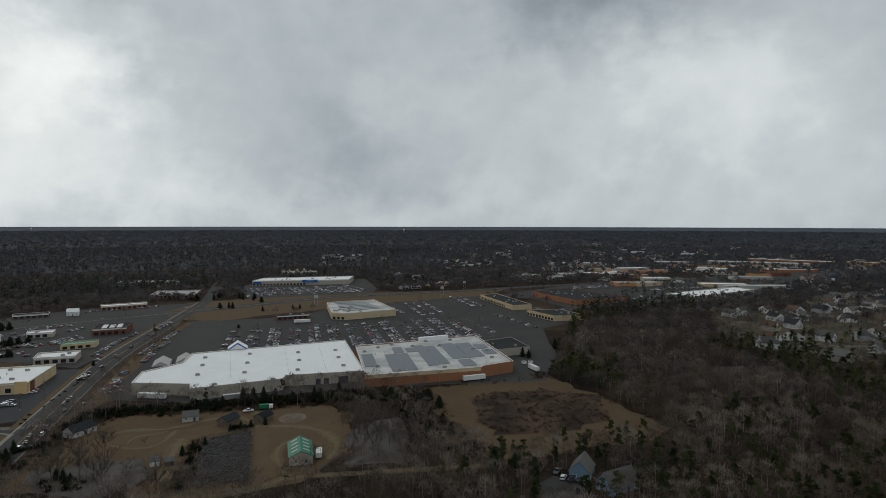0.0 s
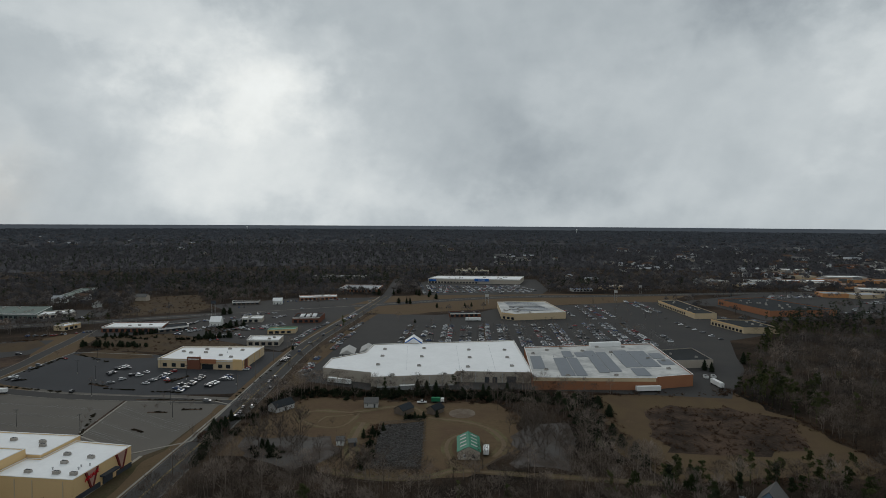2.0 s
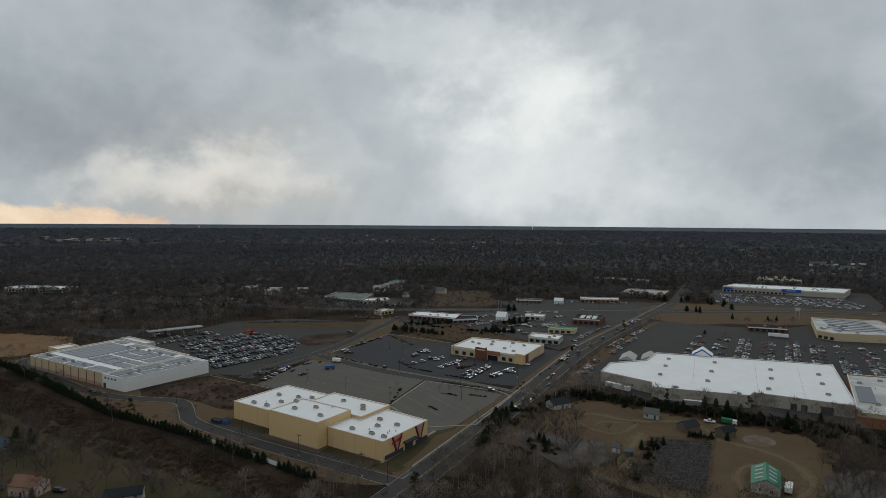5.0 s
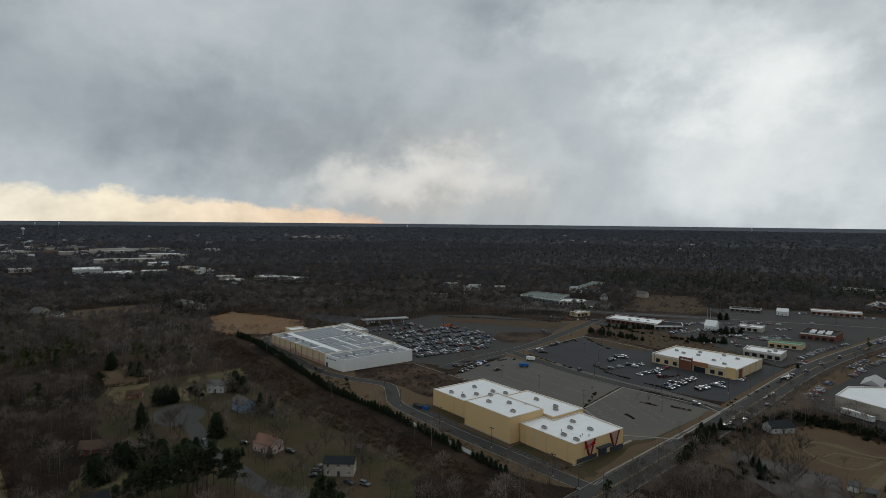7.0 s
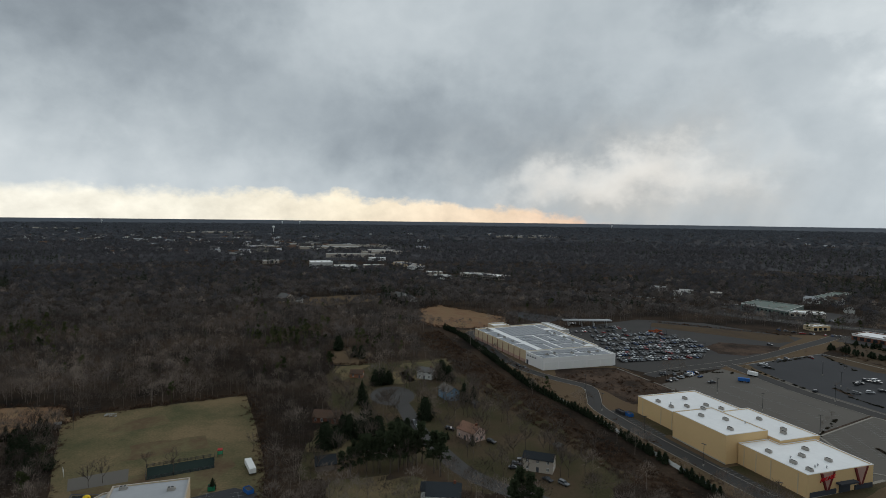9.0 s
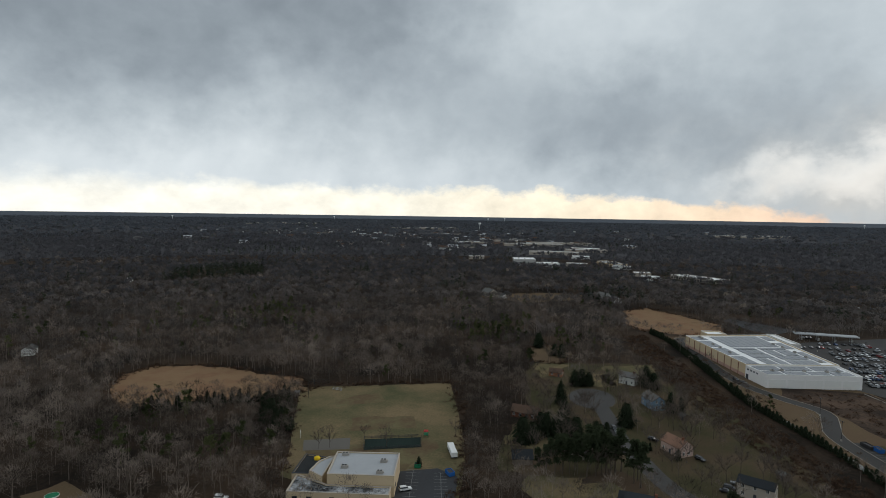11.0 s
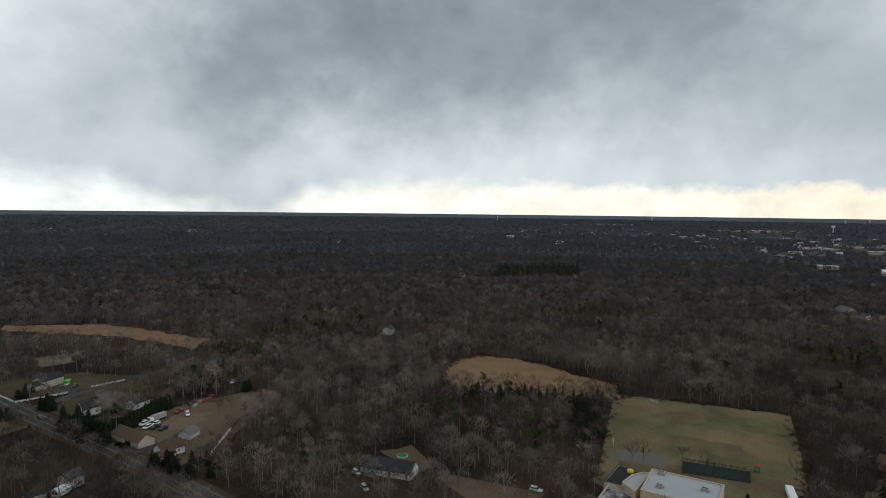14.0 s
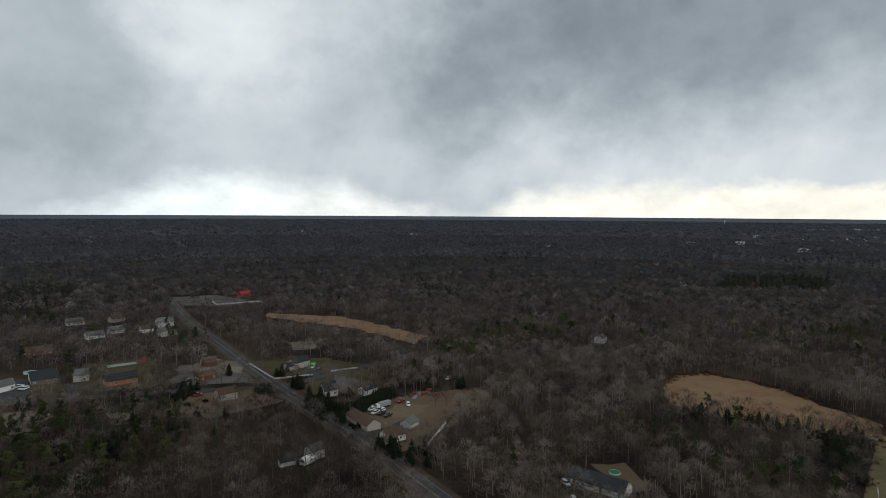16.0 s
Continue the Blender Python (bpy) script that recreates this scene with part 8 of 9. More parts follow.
box_truck("camper", -231.5, -44, 20, 11, "vinyl", None, "white and red storage trailer at a playing field", 2.4)
box_truck("box_truck", -96, 313, 15, 5, "green", "vinyl", "green box truck at a farm", 2.4)
box_truck("truck", -102.5, -386.2, 60, 4, "lime", "lime", "bright green van in a small lot", 1.8)


def dumpster(x, y, turn, colour, label, w=4.5):
    ob = thing("dumpster", x, y, 0.09, turn, label, "dumpster")
    bm = ring([(-w / 2, -1.2), (w / 2, -1.2), (w / 2, 1.2), (-w / 2, 1.2)], [(-w / 2 + 0.1, -1.1), (w / 2 - 0.1, -1.1), (w / 2 - 0.1, 1.1), (-w / 2 + 0.1, 1.1)], 0.15, 1.7)
    part("bin", bm, M[colour], ob)
    part("load", boxes((-w / 2 + 0.12, w / 2 - 0.12, -1.08, 1.08, 0.1, 1.4)), M["dark_metal"], ob)
    bm = boxes(*[(x0, x0 + 0.12, s * 1.2 - 0.06, s * 1.2 + 0.06, 0.2, 1.7) for x0 in np.arange(-w / 2, w / 2, 0.9) for s in (-1, 1)])
    part("ribbing", bm, M[colour], ob)


dumpster(-281, 133, 15, "dark_metal", "black open dumpster beside the store", 6)
dumpster(-277, 135.5, 15, "blue", "blue dumpster beside the store", 4)
dumpster(-212, -41.2, 35, "blue", "blue dumpster at the edge of a lot", 4)
dumpster(-215.5, -54.9, 10, "green", "small green bins under a tree", 2.5)
dumpster(58, 418, 100, "vinyl", "white waste container behind a store", 4)
dumpster(63, 420, 100, "vinyl", "white waste container behind a store", 4)
dumpster(-352, 214, 20, "blue", "blue collection bin in a lot", 3.5)
for i, (x, y) in enumerate(((-488, 262), (-492, 266), (-484, 259), (-490, 258))):
    ob = thing("orange_machine", x, y, 0.09, 40 * i, "orange building machine parked in a lot", "machine", "machines")
    part("chassis", boxes((-2.5, 2.5, -1.1, 1.1, 0.4, 1.2)), M["dark_metal"], ob)
    part("boom", boxes((-2.2, 3.4, -0.3, 0.3, 1.2, 1.9)), M["orange"], ob)
    part("cage", boxes((-2.6, -1.0, -1.1, 1.1, 1.2, 2.4)), M["orange"], ob)
rr = random.Random(3)
for i in range(16):
    x, y = -128 - rr.uniform(0, 22), -296 - rr.uniform(-3, 8)
    ob = thing("scrap_pile", x, y, 0.05, rr.uniform(0, 180), "pile of rusty machine parts at a yard's edge", "scrap", "scrap piles")
    part("crate", boxes((-1.2, 1.0, -0.8, 0.8, 0, 0.9), (-0.2, 1.6, -0.4, 0.9, 0.6, 1.3)), M[rr.choice(("orange", "red_metal", "dark_metal", "steel", "wood"))], ob)
    part("bar_stack", boxes((-1.8, 1.8, -0.2, -0.05, 0.9, 1.05), (-1.5, 1.5, 0.3, 0.45, 1.3, 1.42)), M["dark_metal"], ob)

# ---- street furniture and fences ----


def lamp_post_master():
    ob = thing("lamp_post", -309, 205, 0.06, 20, "dark steel parking lot lamp post", "lamp post", "lamp posts")
    bm = bmesh.new()
    tube(bm, (0, 0, -0.1), (0, 0, 0.9), 0.3, 0.3, 8)
    part("footing", bm, M["concrete"], ob)
    bm = bmesh.new()
    tube(bm, (0, 0, 0.9), (0, 0, 9.2), 0.13, 0.09, 6)
    part("pole", bm, M["dark_metal"], ob)
    for s in (-1, 1):
        h = part("lamp_head", boxes((s * 0.6 - 0.5, s * 0.6 + 0.5, -0.2, 0.2, 9.1, 9.3)), M["dark_metal"], ob)
    return ob


LAMP = lamp_post_master()
rr = random.Random(8)
spots = [(-278, 211), (-243, 215), (-288, 263), (-315, 291), (-323, 130), (-287, 125), (-250, 130), (-215, 138), (-179, 144), (-166, 146), (-216, 245), (-232, 262), (-340, 300), (-300, 330), (-262, 310), (-225, 310), (-240, 300), (-355, 330)]
spots += [(-400 - 28 * i, 190 + 32 * j) for i in range(4) for j in range(3)]
spots += [(-150 + 36 * i + 6 * j, 480 + 12 * i - 0 * j + 38 * j) for i in range(6) for j in range(3)]
spots += [(-30 + 30 * i, 640 + 40 * j + 8 * i) for i in range(3) for j in range(3)]
for x, y in spots:
    copy_thing(LAMP, pose(x, y, 0.06, 0, 0, rr.uniform(0, 90)))


def utility_pole_master():
    ob = thing("utility_pole", -92, -240, 0, 5, "brown wooden utility pole beside the road", "utility pole", "utility poles")
    bm = bmesh.new()
    tube(bm, (0, 0, -0.2), (0, 0, 11), 0.18, 0.12, 7)
    part("post", bm, M["wood"], ob)
    part("crossarm", boxes((-1.3, 1.3, -0.07, 0.07, 10.2, 10.35)), M["wood"], ob)
    for x in (-1.1, 1.1):
        bm = bmesh.new()
        tube(bm, (x, 0, 10.35), (x, 0, 10.6), 0.06, 0.04, 5)
        part("insulator", bm, M["steel"], ob)
    return ob


POLE = utility_pole_master()
pole_line = [Vector(p) for p in ribbon_points(MAIN_ROAD[:6], 6.5, 7)[1]]
done = 0.0
for a, b in zip(pole_line, pole_line[1:]):
    done += (b - a).length
    if done > 38 and (b.y < -215):
        copy_thing(POLE, pose(b.x, b.y, 0, 0, 0, 5))
        done = 0
for x, y in ((-225, 330), (-238, 372), (-250, 410), (-262, 452), (-274, 500), (-182, 232), (-168, 190), (-155, 148), (-213, 295)):
    copy_thing(POLE, pose(x, y, 0, 0, 0, 15))


def big_sign(x, y, h, label):
    ob = thing("tall_sign", x, y, 0, 25, label, "sign")
    for sx in (-2, 2):
        bm = bmesh.new()
        tube(bm, (sx * 0.8, 0, -0.2), (sx * 0.8, 0, h), 0.22, 0.18, 8)
        part("post", bm, M["steel"], ob)
    part("sign_board", boxes((-2.4, 2.4, -0.3, 0.3, h - 3.4, h)), M["dark_trim" if h > 15 else "grey_wall"], ob)


big_sign(-406, 522, 18, "tall grey roadside sign on two posts")
big_sign(-154, 714, 13, "pale pylon sign at a grocery store")
big_sign(-1, 804, 14, "pale pylon sign beside the highway")
big_sign(33, 902, 12, "pale pylon sign beyond the highway")


def fence(name, pts, height, material, label, panel=2.4, rails=False, solid=0.05):
    """A fence: every panel or rail bay and post is a part."""
    ob = thing(name, pts[0][0], pts[0][1], 0, 0, label, "fence")
    pm = boxes((-0.07, 0.07, -0.07, 0.07, -0.1, height + 0.12))
    pm = mesh_of(pm, "post", M[material])
    if rails:
        bm = boxes(*[(0, panel, -0.03, 0.03, z, z + 0.14) for z in (height * 0.35, height * 0.65, height * 0.95)])
    else:
        bm = boxes((0.05, panel - 0.05, -solid / 2, solid / 2, 0.05, height))
    me = mesh_of(bm, "panel", M[material])
    for (x0, y0), (x1, y1) in zip(pts, pts[1:]):
        d = Vector((x1 - x0, y1 - y0))
        turn = math.degrees(math.atan2(d.y, d.x))
        n = max(1, int(d.length / panel))
        for i in range(n):
            q = Vector((x0, y0)) + d.normalized() * panel * i - Vector(pts[0])
            put("post", pm, ob, q.x, q.y, 0, turn)
            put("panel", me, ob, q.x, q.y, 0, turn)
    return ob


fence("vinyl_fence", [(-515, 77.5), (-488, 84.5), (-397, 94), (-333, 101), (-273, 116), (-223, 124.2), (-188, 130)], 1.9, "vinyl", "white vinyl fence behind an evergreen hedge", 4.5)
fence("rail_fence", [(-66, -412), (-73, -366.6), (-97, -365)], 1.2, "vinyl", "white rail fence along a road", 2.6, True)
fence("rail_fence", [(-109, -367.6), (-128, -368)], 1.2, "vinyl", "white rail fence along a side road", 2.6, True)
fence("rail_fence", [(-79.5, -732), (-82, -689), (-133, -694)], 1.2, "vinyl", "white rail fence of a riding stable", 2.6, True)
fence("board_fence", [(-109.5, -231.6), (-130, -252)], 1.6, "vinyl", "pale board fence at a yard", 2.6)
fence("wire_fence", [(-112, 270), (-92, 282), (-74, 224), (-96, 218), (-112, 270)], 1.4, "wood", "weathered wooden paddock fence", 2.8, True)
fence("paddock_fence", [(-44, 292), (-40, 256), (-54, 226)], 1.4, "wood", "weathered paddock fence at a wood", 2.8, True)
fence("backstop_fence", [(-286, -133), (-307.5, -142.4), (-312.3, -130)], 3.5, "dark_metal", "dark chain-link ball field backstop", 3.0, True)
sheet("paddock", [(-111, 269), (-92.5, 281), (-75, 224.5), (-95.5, 219)], 0.1, M["mud"], "dark muddy paddock floor littered with branches", "paddock", clear=True)
sheet("sports_court", [(-230.8, -110.3), (-238.2, -91.4), (-226.3, -87.4), (-220.1, -105.8)], 0.08, M["asphalt_old"], "grey asphalt basketball court", "court")
sheet("sports_court", [(-238.2, -84.6), (-246.4, -61.2), (-235.3, -58.5), (-226.8, -81.1)], 0.08, M["court"], "dark green sports court", "court")
fence("court_fence", [(-238.4, -84.9), (-246.6, -61.0), (-235.1, -58.2), (-226.5, -81.3), (-238.4, -84.9)], 1.3, "dark_metal", "low dark chain-link court fence", 3.0, True)

# stall lines on the lots
lines = []
for (x0, y0, x1, y1) in ((-250, 222, -212, 212), (-252, 232, -206, 219), (-253, 246, -200, 231), (-255, 252, -198, 237), (-242, 218, -206, 208), (-322, 196, -250, 207), (-324, 210, -252, 219), (-322, 224, -258, 233), (-324, 238, -262, 246), (-213, -56, -186, -51), (-212.5, -45, -190, -40)):
    d = Vector((x1 - x0, y1 - y0))
    n = Vector((-d.y, d.x)).normalized() * 2.5
    for i in range(int(d.length / 2.75)):
        q = Vector((x0, y0)) + d.normalized() * 2.75 * i
        lines.append((q.x - n.x, q.y - n.y, q.x + n.x, q.y + n.y))
    lines.append((x0, y0, x1, y1))
strip_mesh("stall_lines", lines, 0.14, 0.12, M["paint"], "faded white parking stall lines", "road marking")
lines = []
for i in range(14):
    a = Vector((-168 + 3, 437 + 1)) + Vector((0.93, 0.36)) * 17.5 * i
    b = a + Vector((-26, 108))
    lines.append((a.x, a.y, b.x, b.y))
    for j in range(36):
        q = a + (b - a) * j / 36
        lines.append((q.x - 5, q.y - 1.2, q.x + 5, q.y + 1.2))
strip_mesh("stall_lines", lines, 0.14, 0.12, M["paint"], "faded white parking stall lines of a large lot", "road marking")
cross = []
for i in range(7):
    cross.append((-169.2 + 0.33 * i, 160.2 - 1.05 * i, -167.6 + 0.33 * i, 160.7 - 1.05 * i))
for i in range(9):
    cross.append((-207 + 1.6 * i, 286 + 0.5 * i, -206 + 1.6 * i, 283 + 0.5 * i))
strip_mesh("crosswalk", cross, 0.5, 0.14, M["paint"], "white crosswalk bars", "road marking")

# islands with mulch in the lots
for i in (0, 2, 4, 6, 8, 10, 12):
    a = Vector((-168 + 2.8, 437 + 1)) + Vector((0.93, 0.36)) * 17.5 * i
    for t0, t1 in ((-0.02, 0.03), (0.96, 1.02)) if i % 4 else ((-0.02, 1.02),):
        p, q = a + Vector((-26, 108)) * t0, a + Vector((-26, 108)) * t1
        n = Vector((0.97, 0.23)) * 0.8
        tagged(new("kerb_island", mesh_of(prism(ccw([tuple(p - n), tuple(p + n), tuple(q + n), tuple(q - n)]), 0, 0.24), "kerb_island", M["bank"])), "kerbed planting strip in a parking lot", "kerb", kind="structure")
for pts in ([(-264, 262), (-243, 214), (-241.6, 214.6), (-262.6, 262.6)], [(-259, 265), (-211, 277.5), (-211.4, 279), (-259.6, 266.6)], [(-236, 249), (-226, 252), (-226.4, 253.6), (-236.4, 250.6)], [(-222, 258), (-212, 262), (-212.6, 263.6), (-222.6, 259.6)], [(-224, 228), (-216, 226), (-216.4, 224.4), (-224.4, 226.4)],
            [(-312, 285), (-296, 283), (-296.4, 280.6), (-312.4, 282.6)], [(-270, 300), (-268, 318), (-266, 318), (-268, 300)]):
    bm = prism(ccw(pts), 0, 0.22)
    tagged(new("kerb_island", mesh_of(bm, "kerb_island", M["scrub"])), "kerbed planting island in a parking lot", "kerb", kind="structure")

# small things
ob = thing("swimming_pool", 9, -449, 0, 8, "covered pale green swimming pool in a lawn", "pool")
part("coping", ring([(-9, -3), (9, -3), (9, 3), (-9, 3)], [(-8.4, -2.4), (8.4, -2.4), (8.4, 2.4), (-8.4, 2.4)], 0, 0.25), M["concrete"], ob)
part("cover", boxes((-8.38, 8.38, -2.38, 2.38, 0.0, 0.16)), M["pool"], ob)
ob = thing("covered_pool", -163, -173, 0, 20, "small round pool under a green cover", "pool")
bm = bmesh.new()
tube(bm, (0, 0, 0), (0, 0, 0.5), 2.3, 2.3, 16)
part("pool_wall", bm, M["frame"], ob)
bm = bmesh.new()
tube(bm, (0, 0, 0.5), (0, 0, 0.58), 2.2, 2.0, 16)
part("cover", bm, M["green"], ob)
ob = thing("covered_pool", 60, -452, 0, 20, "small round pool behind a house", "pool")
bm = bmesh.new()
tube(bm, (0, 0, 0), (0, 0, 1.0), 4.0, 4.0, 16)
part("pool_wall", bm, M["frame"], ob)
bm = bmesh.new()
tube(bm, (0, 0, 1.0), (0, 0, 1.08), 3.8, 3.6, 16)
part("cover", bm, M["pool"], ob)
ob = thing("play_slide", -4, -450, 0, 20, "red and orange play tower at a pool", "play tower")
part("tower", boxes((-1, 1, -1, 1, 0, 3.2)), M["red_metal"], ob)
part("slide", boxes((1, 4, -0.4, 0.4, 0.2, 0.9)), M["orange"], ob)
ob = thing("play_set", -247.5, -59, 0, 10, "red and green playground equipment", "playground")
part("deck", boxes((-1.5, 1.5, -1, 1, 1.2, 1.4)), M["green"], ob)
part("roof", boxes((-1.2, 1.2, -1, 1, 2.6, 2.9)), M["red_metal"], ob)
for sx in (-1.3, 1.3):
    for sy in (-0.9, 0.9):
        bm = bmesh.new()
        tube(bm, (sx, sy, 0), (sx, sy, 2.7), 0.08)
        part("post", bm, M["green"], ob)
ob = thing("dugout", -289, -141, 0, 20, "small grey wooden dugout shed", "shed")
part("wall", boxes((-1.8, 1.8, -1.3, 1.3, 0, 2.1)), M["wood"], ob)
part("roof", boxes((-2.1, 2.1, -1.6, 1.6, 2.1, 2.3)), M["shingle"], ob)
ob = thing("bleacher", -303, -124, 0, 75, "low silver metal bleacher", "bench")
for i in range(3):
    part("bench_board", boxes((-3, 3, i * 0.7, i * 0.7 + 0.35, 0.4 + i * 0.35, 0.46 + i * 0.35)), M["steel"], ob)
for x in (-2.8, 0, 2.7):
    part("leg", boxes((x, x + 0.1, 0, 1.8, 0, 0.4)), M["steel"], ob)
ob = thing("goal_post", -235, -113.8, 0, 28, "white goal post on a playing field", "goal")
bm = bmesh.new()
tube(bm, (-2.5, 0, 0), (-2.5, 0, 2.2), 0.06)
tube(bm, (2.5, 0, 0), (2.5, 0, 2.2), 0.06)
tube(bm, (-2.5, 0, 2.2), (2.5, 0, 2.2), 0.06)
part("frame", bm, M["vinyl"], ob)
for x, y in ((-238, 84.5), (-354, 50), (-113, 240), (-300, 60)):
    gable_house("garden_shed", x, y, 30, 3.6, 2.8, 2.2, "wood", "shingle", "small wooden garden shed in a yard", category="shed", storeys=0, door=True)
rr = random.Random(21)
bm_v, bm_f = [], []
rg = np.random.default_rng(4)
for i in range(2600):
    u, v = rg.uniform(0.04, 0.96, 2)
    p = (1 - v) * ((1 - u) * np.array((-96, 218)) + u * np.array((-74, 224))) + v * ((1 - u) * np.array((-112, 270)) + u * np.array((-92, 282)))
    a = rg.uniform(0, 6.28)
    l = rg.uniform(1, 3.5)
    p = np.array((p[0], p[1], 0.15))
    spike(bm_v, bm_f, p, p + np.array((math.cos(a) * l, math.sin(a) * l, rg.uniform(0, 0.6))), rg.uniform(0.05, 0.13), rg)
me = fill_mesh("fallen_branches", np.array(bm_v), np.array(bm_f), M["dead_wood"], np.full(len(bm_v), 0.6))
tagged(new("fallen_branches", me), "pale fallen branches strewn over a paddock", "branches", kind="stuff")

# ---- trees that stand alone ----


def tree_master(name, parts, crown, label, category="tree", group="", bark="near_bark", tone=0.5):
    ob = thing(name, 0, 0, 0, 0, label, category, group)
    (tv, tf), (cv, cf) = parts
    if category == "tree":
        part("trunk", fill_mesh("trunk", tv, tf, M[bark], np.full(len(tv), 0.7 * tone)), None, ob)
    part("crown", fill_mesh("crown", cv, cf, M[crown], np.full(len(cv), tone)), None, ob)
    return ob


def plant_all(master, places, rr, size=(0.85, 1.15)):
    first = True
    for row in places:
        x, y = row[:2]
        s = (row[2] if len(row) > 2 else 1.0) * rr.uniform(*size)
        m = pose(x, y, 0, 0, 0, rr.uniform(0, 360)) @ Matrix.Scale(s, 4)
        if first:
            master.matrix_basis = m
            first = False
        else:
            o = copy_thing(master, Matrix())
            o.matrix_basis = m


def outside_suburb(rows):
    return [r for r in rows if not (-425 < r[0] < -203 and -30 < r[1] < 72)]


rr = random.Random(17)
FIRS = [(-354, 10, 1.1), (-350, 15, 1.1), (-346, 48, 1.2), (-440, -17, 1.0), (-417, -4, .9), (-421, -1, .8), (-314, 2, 1.1), (-253, -13, 1.1), (-261, -4, 1.2), (-265, 3, 1.1), (-274, 11, 1.1), (-270, 8, 1.2), (-281, 31, .95), (-394, 63, .7), (-281, -8, 1.1), (-256, -18, 1.0), (-259, 2, 1.0), (-268, -2, 1.1), (-338, 50, .9), (-341, 45, .8),
        (-318, 58, 1.0), (-322, 55, .9), (-227, 35, .8), (-219, 40, .7), (-215.7, -54.5, .45), (-17, -343, .8), (-50, -390, .8), (-22, -363, .9), (-25, -360, .8), (52, -371, .8), (56, -372, .7), (-81, -343, 1.0), (-79, -346, .9), (-80, -315, .9), (-84, -307, 1.1), (-86, -300, .9), (-92, -232, .9), (-88, -236, .8), (-145, -321, 1.3), (-148, -318, 1.2), (-142, -325, 1.2),
        (-167, -299, .7), (-99, -226, .9), (-104, -224, .8), (-62, -344, .7), (-58, -346, .6), (-80, -377, .7), (-84, -380, .6), (-178, -348, .9), (-107, 262, .5), (-110, 256, .55), (-112, 250, .5), (-104, 226, .5), (-100, 220, .5), (-94, 285, .45), (-98, 283, .45), (-102, 280, .5), (-88, 289, .5), (-150, 225, .6), (-146, 223, .6), (-143, 220, .5), (-140, 218, .6),
        (-182, 242, .7), (-184, 236, .8), (-180, 230, .8), (-177, 224, .9), (-172, 215, .9), (-168, 206, .8), (-186, 252, .6), (-170, 222, .7), (-110, 322, 1.0), (-105, 324, .9), (-100, 326, .9), (-94, 328, .8), (-120, 318, .8), (-73, 332, .8), (-60, 338, .9), (-35, 330, .8), (-22, 322, .8), (-14, 312, .8), (-18, 300, .7), (-12, 290, .8), (-6, 275, .8),
        (60, 440, .9), (64, 436, .8), (90, 470, .9), (-252, 692, .8), (-247, 690, .9), (-205, 668, .6), (-270, 780, .8), (-262, 770, .8), (-300, 770, .9), (-245, 760, .7), (-175, 685, .6), (-168, 690, .6)]
rf = random.Random(23)
FIRS += [(-243 - 44 * t + rf.uniform(-5, 3), -207 + 60 * t + rf.uniform(-4, 4), rf.uniform(0.4, 0.75)) for t in [i / 34 for i in range(35)]]
FIRS += [(-60 + 110 * t + rf.uniform(-9, 9), -300 + 20 * t + rf.uniform(-14, 10), rf.uniform(0.5, 0.9)) for t in [i / 12 for i in range(13)]]
FIRS += [(-745 + 75 * t + rf.uniform(-6, 6), 22 + 30 * t + rf.uniform(-6, 6), rf.uniform(0.8, 1.2)) for t in [i / 15 for i in range(16)]]
FIRS = outside_suburb(FIRS) + [(-308, 55, 1.35), (-307, 60, 1.2), (-255, 36, 0.5), (-254, 35, 0.45), (-255, 38, 0.45), (-247, 48, 0.5), (-310, 0, 1.3), (-294, 2, 1.1), (-349, 17, 0.8)]
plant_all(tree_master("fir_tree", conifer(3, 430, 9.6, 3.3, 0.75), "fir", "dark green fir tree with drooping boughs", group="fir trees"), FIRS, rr)
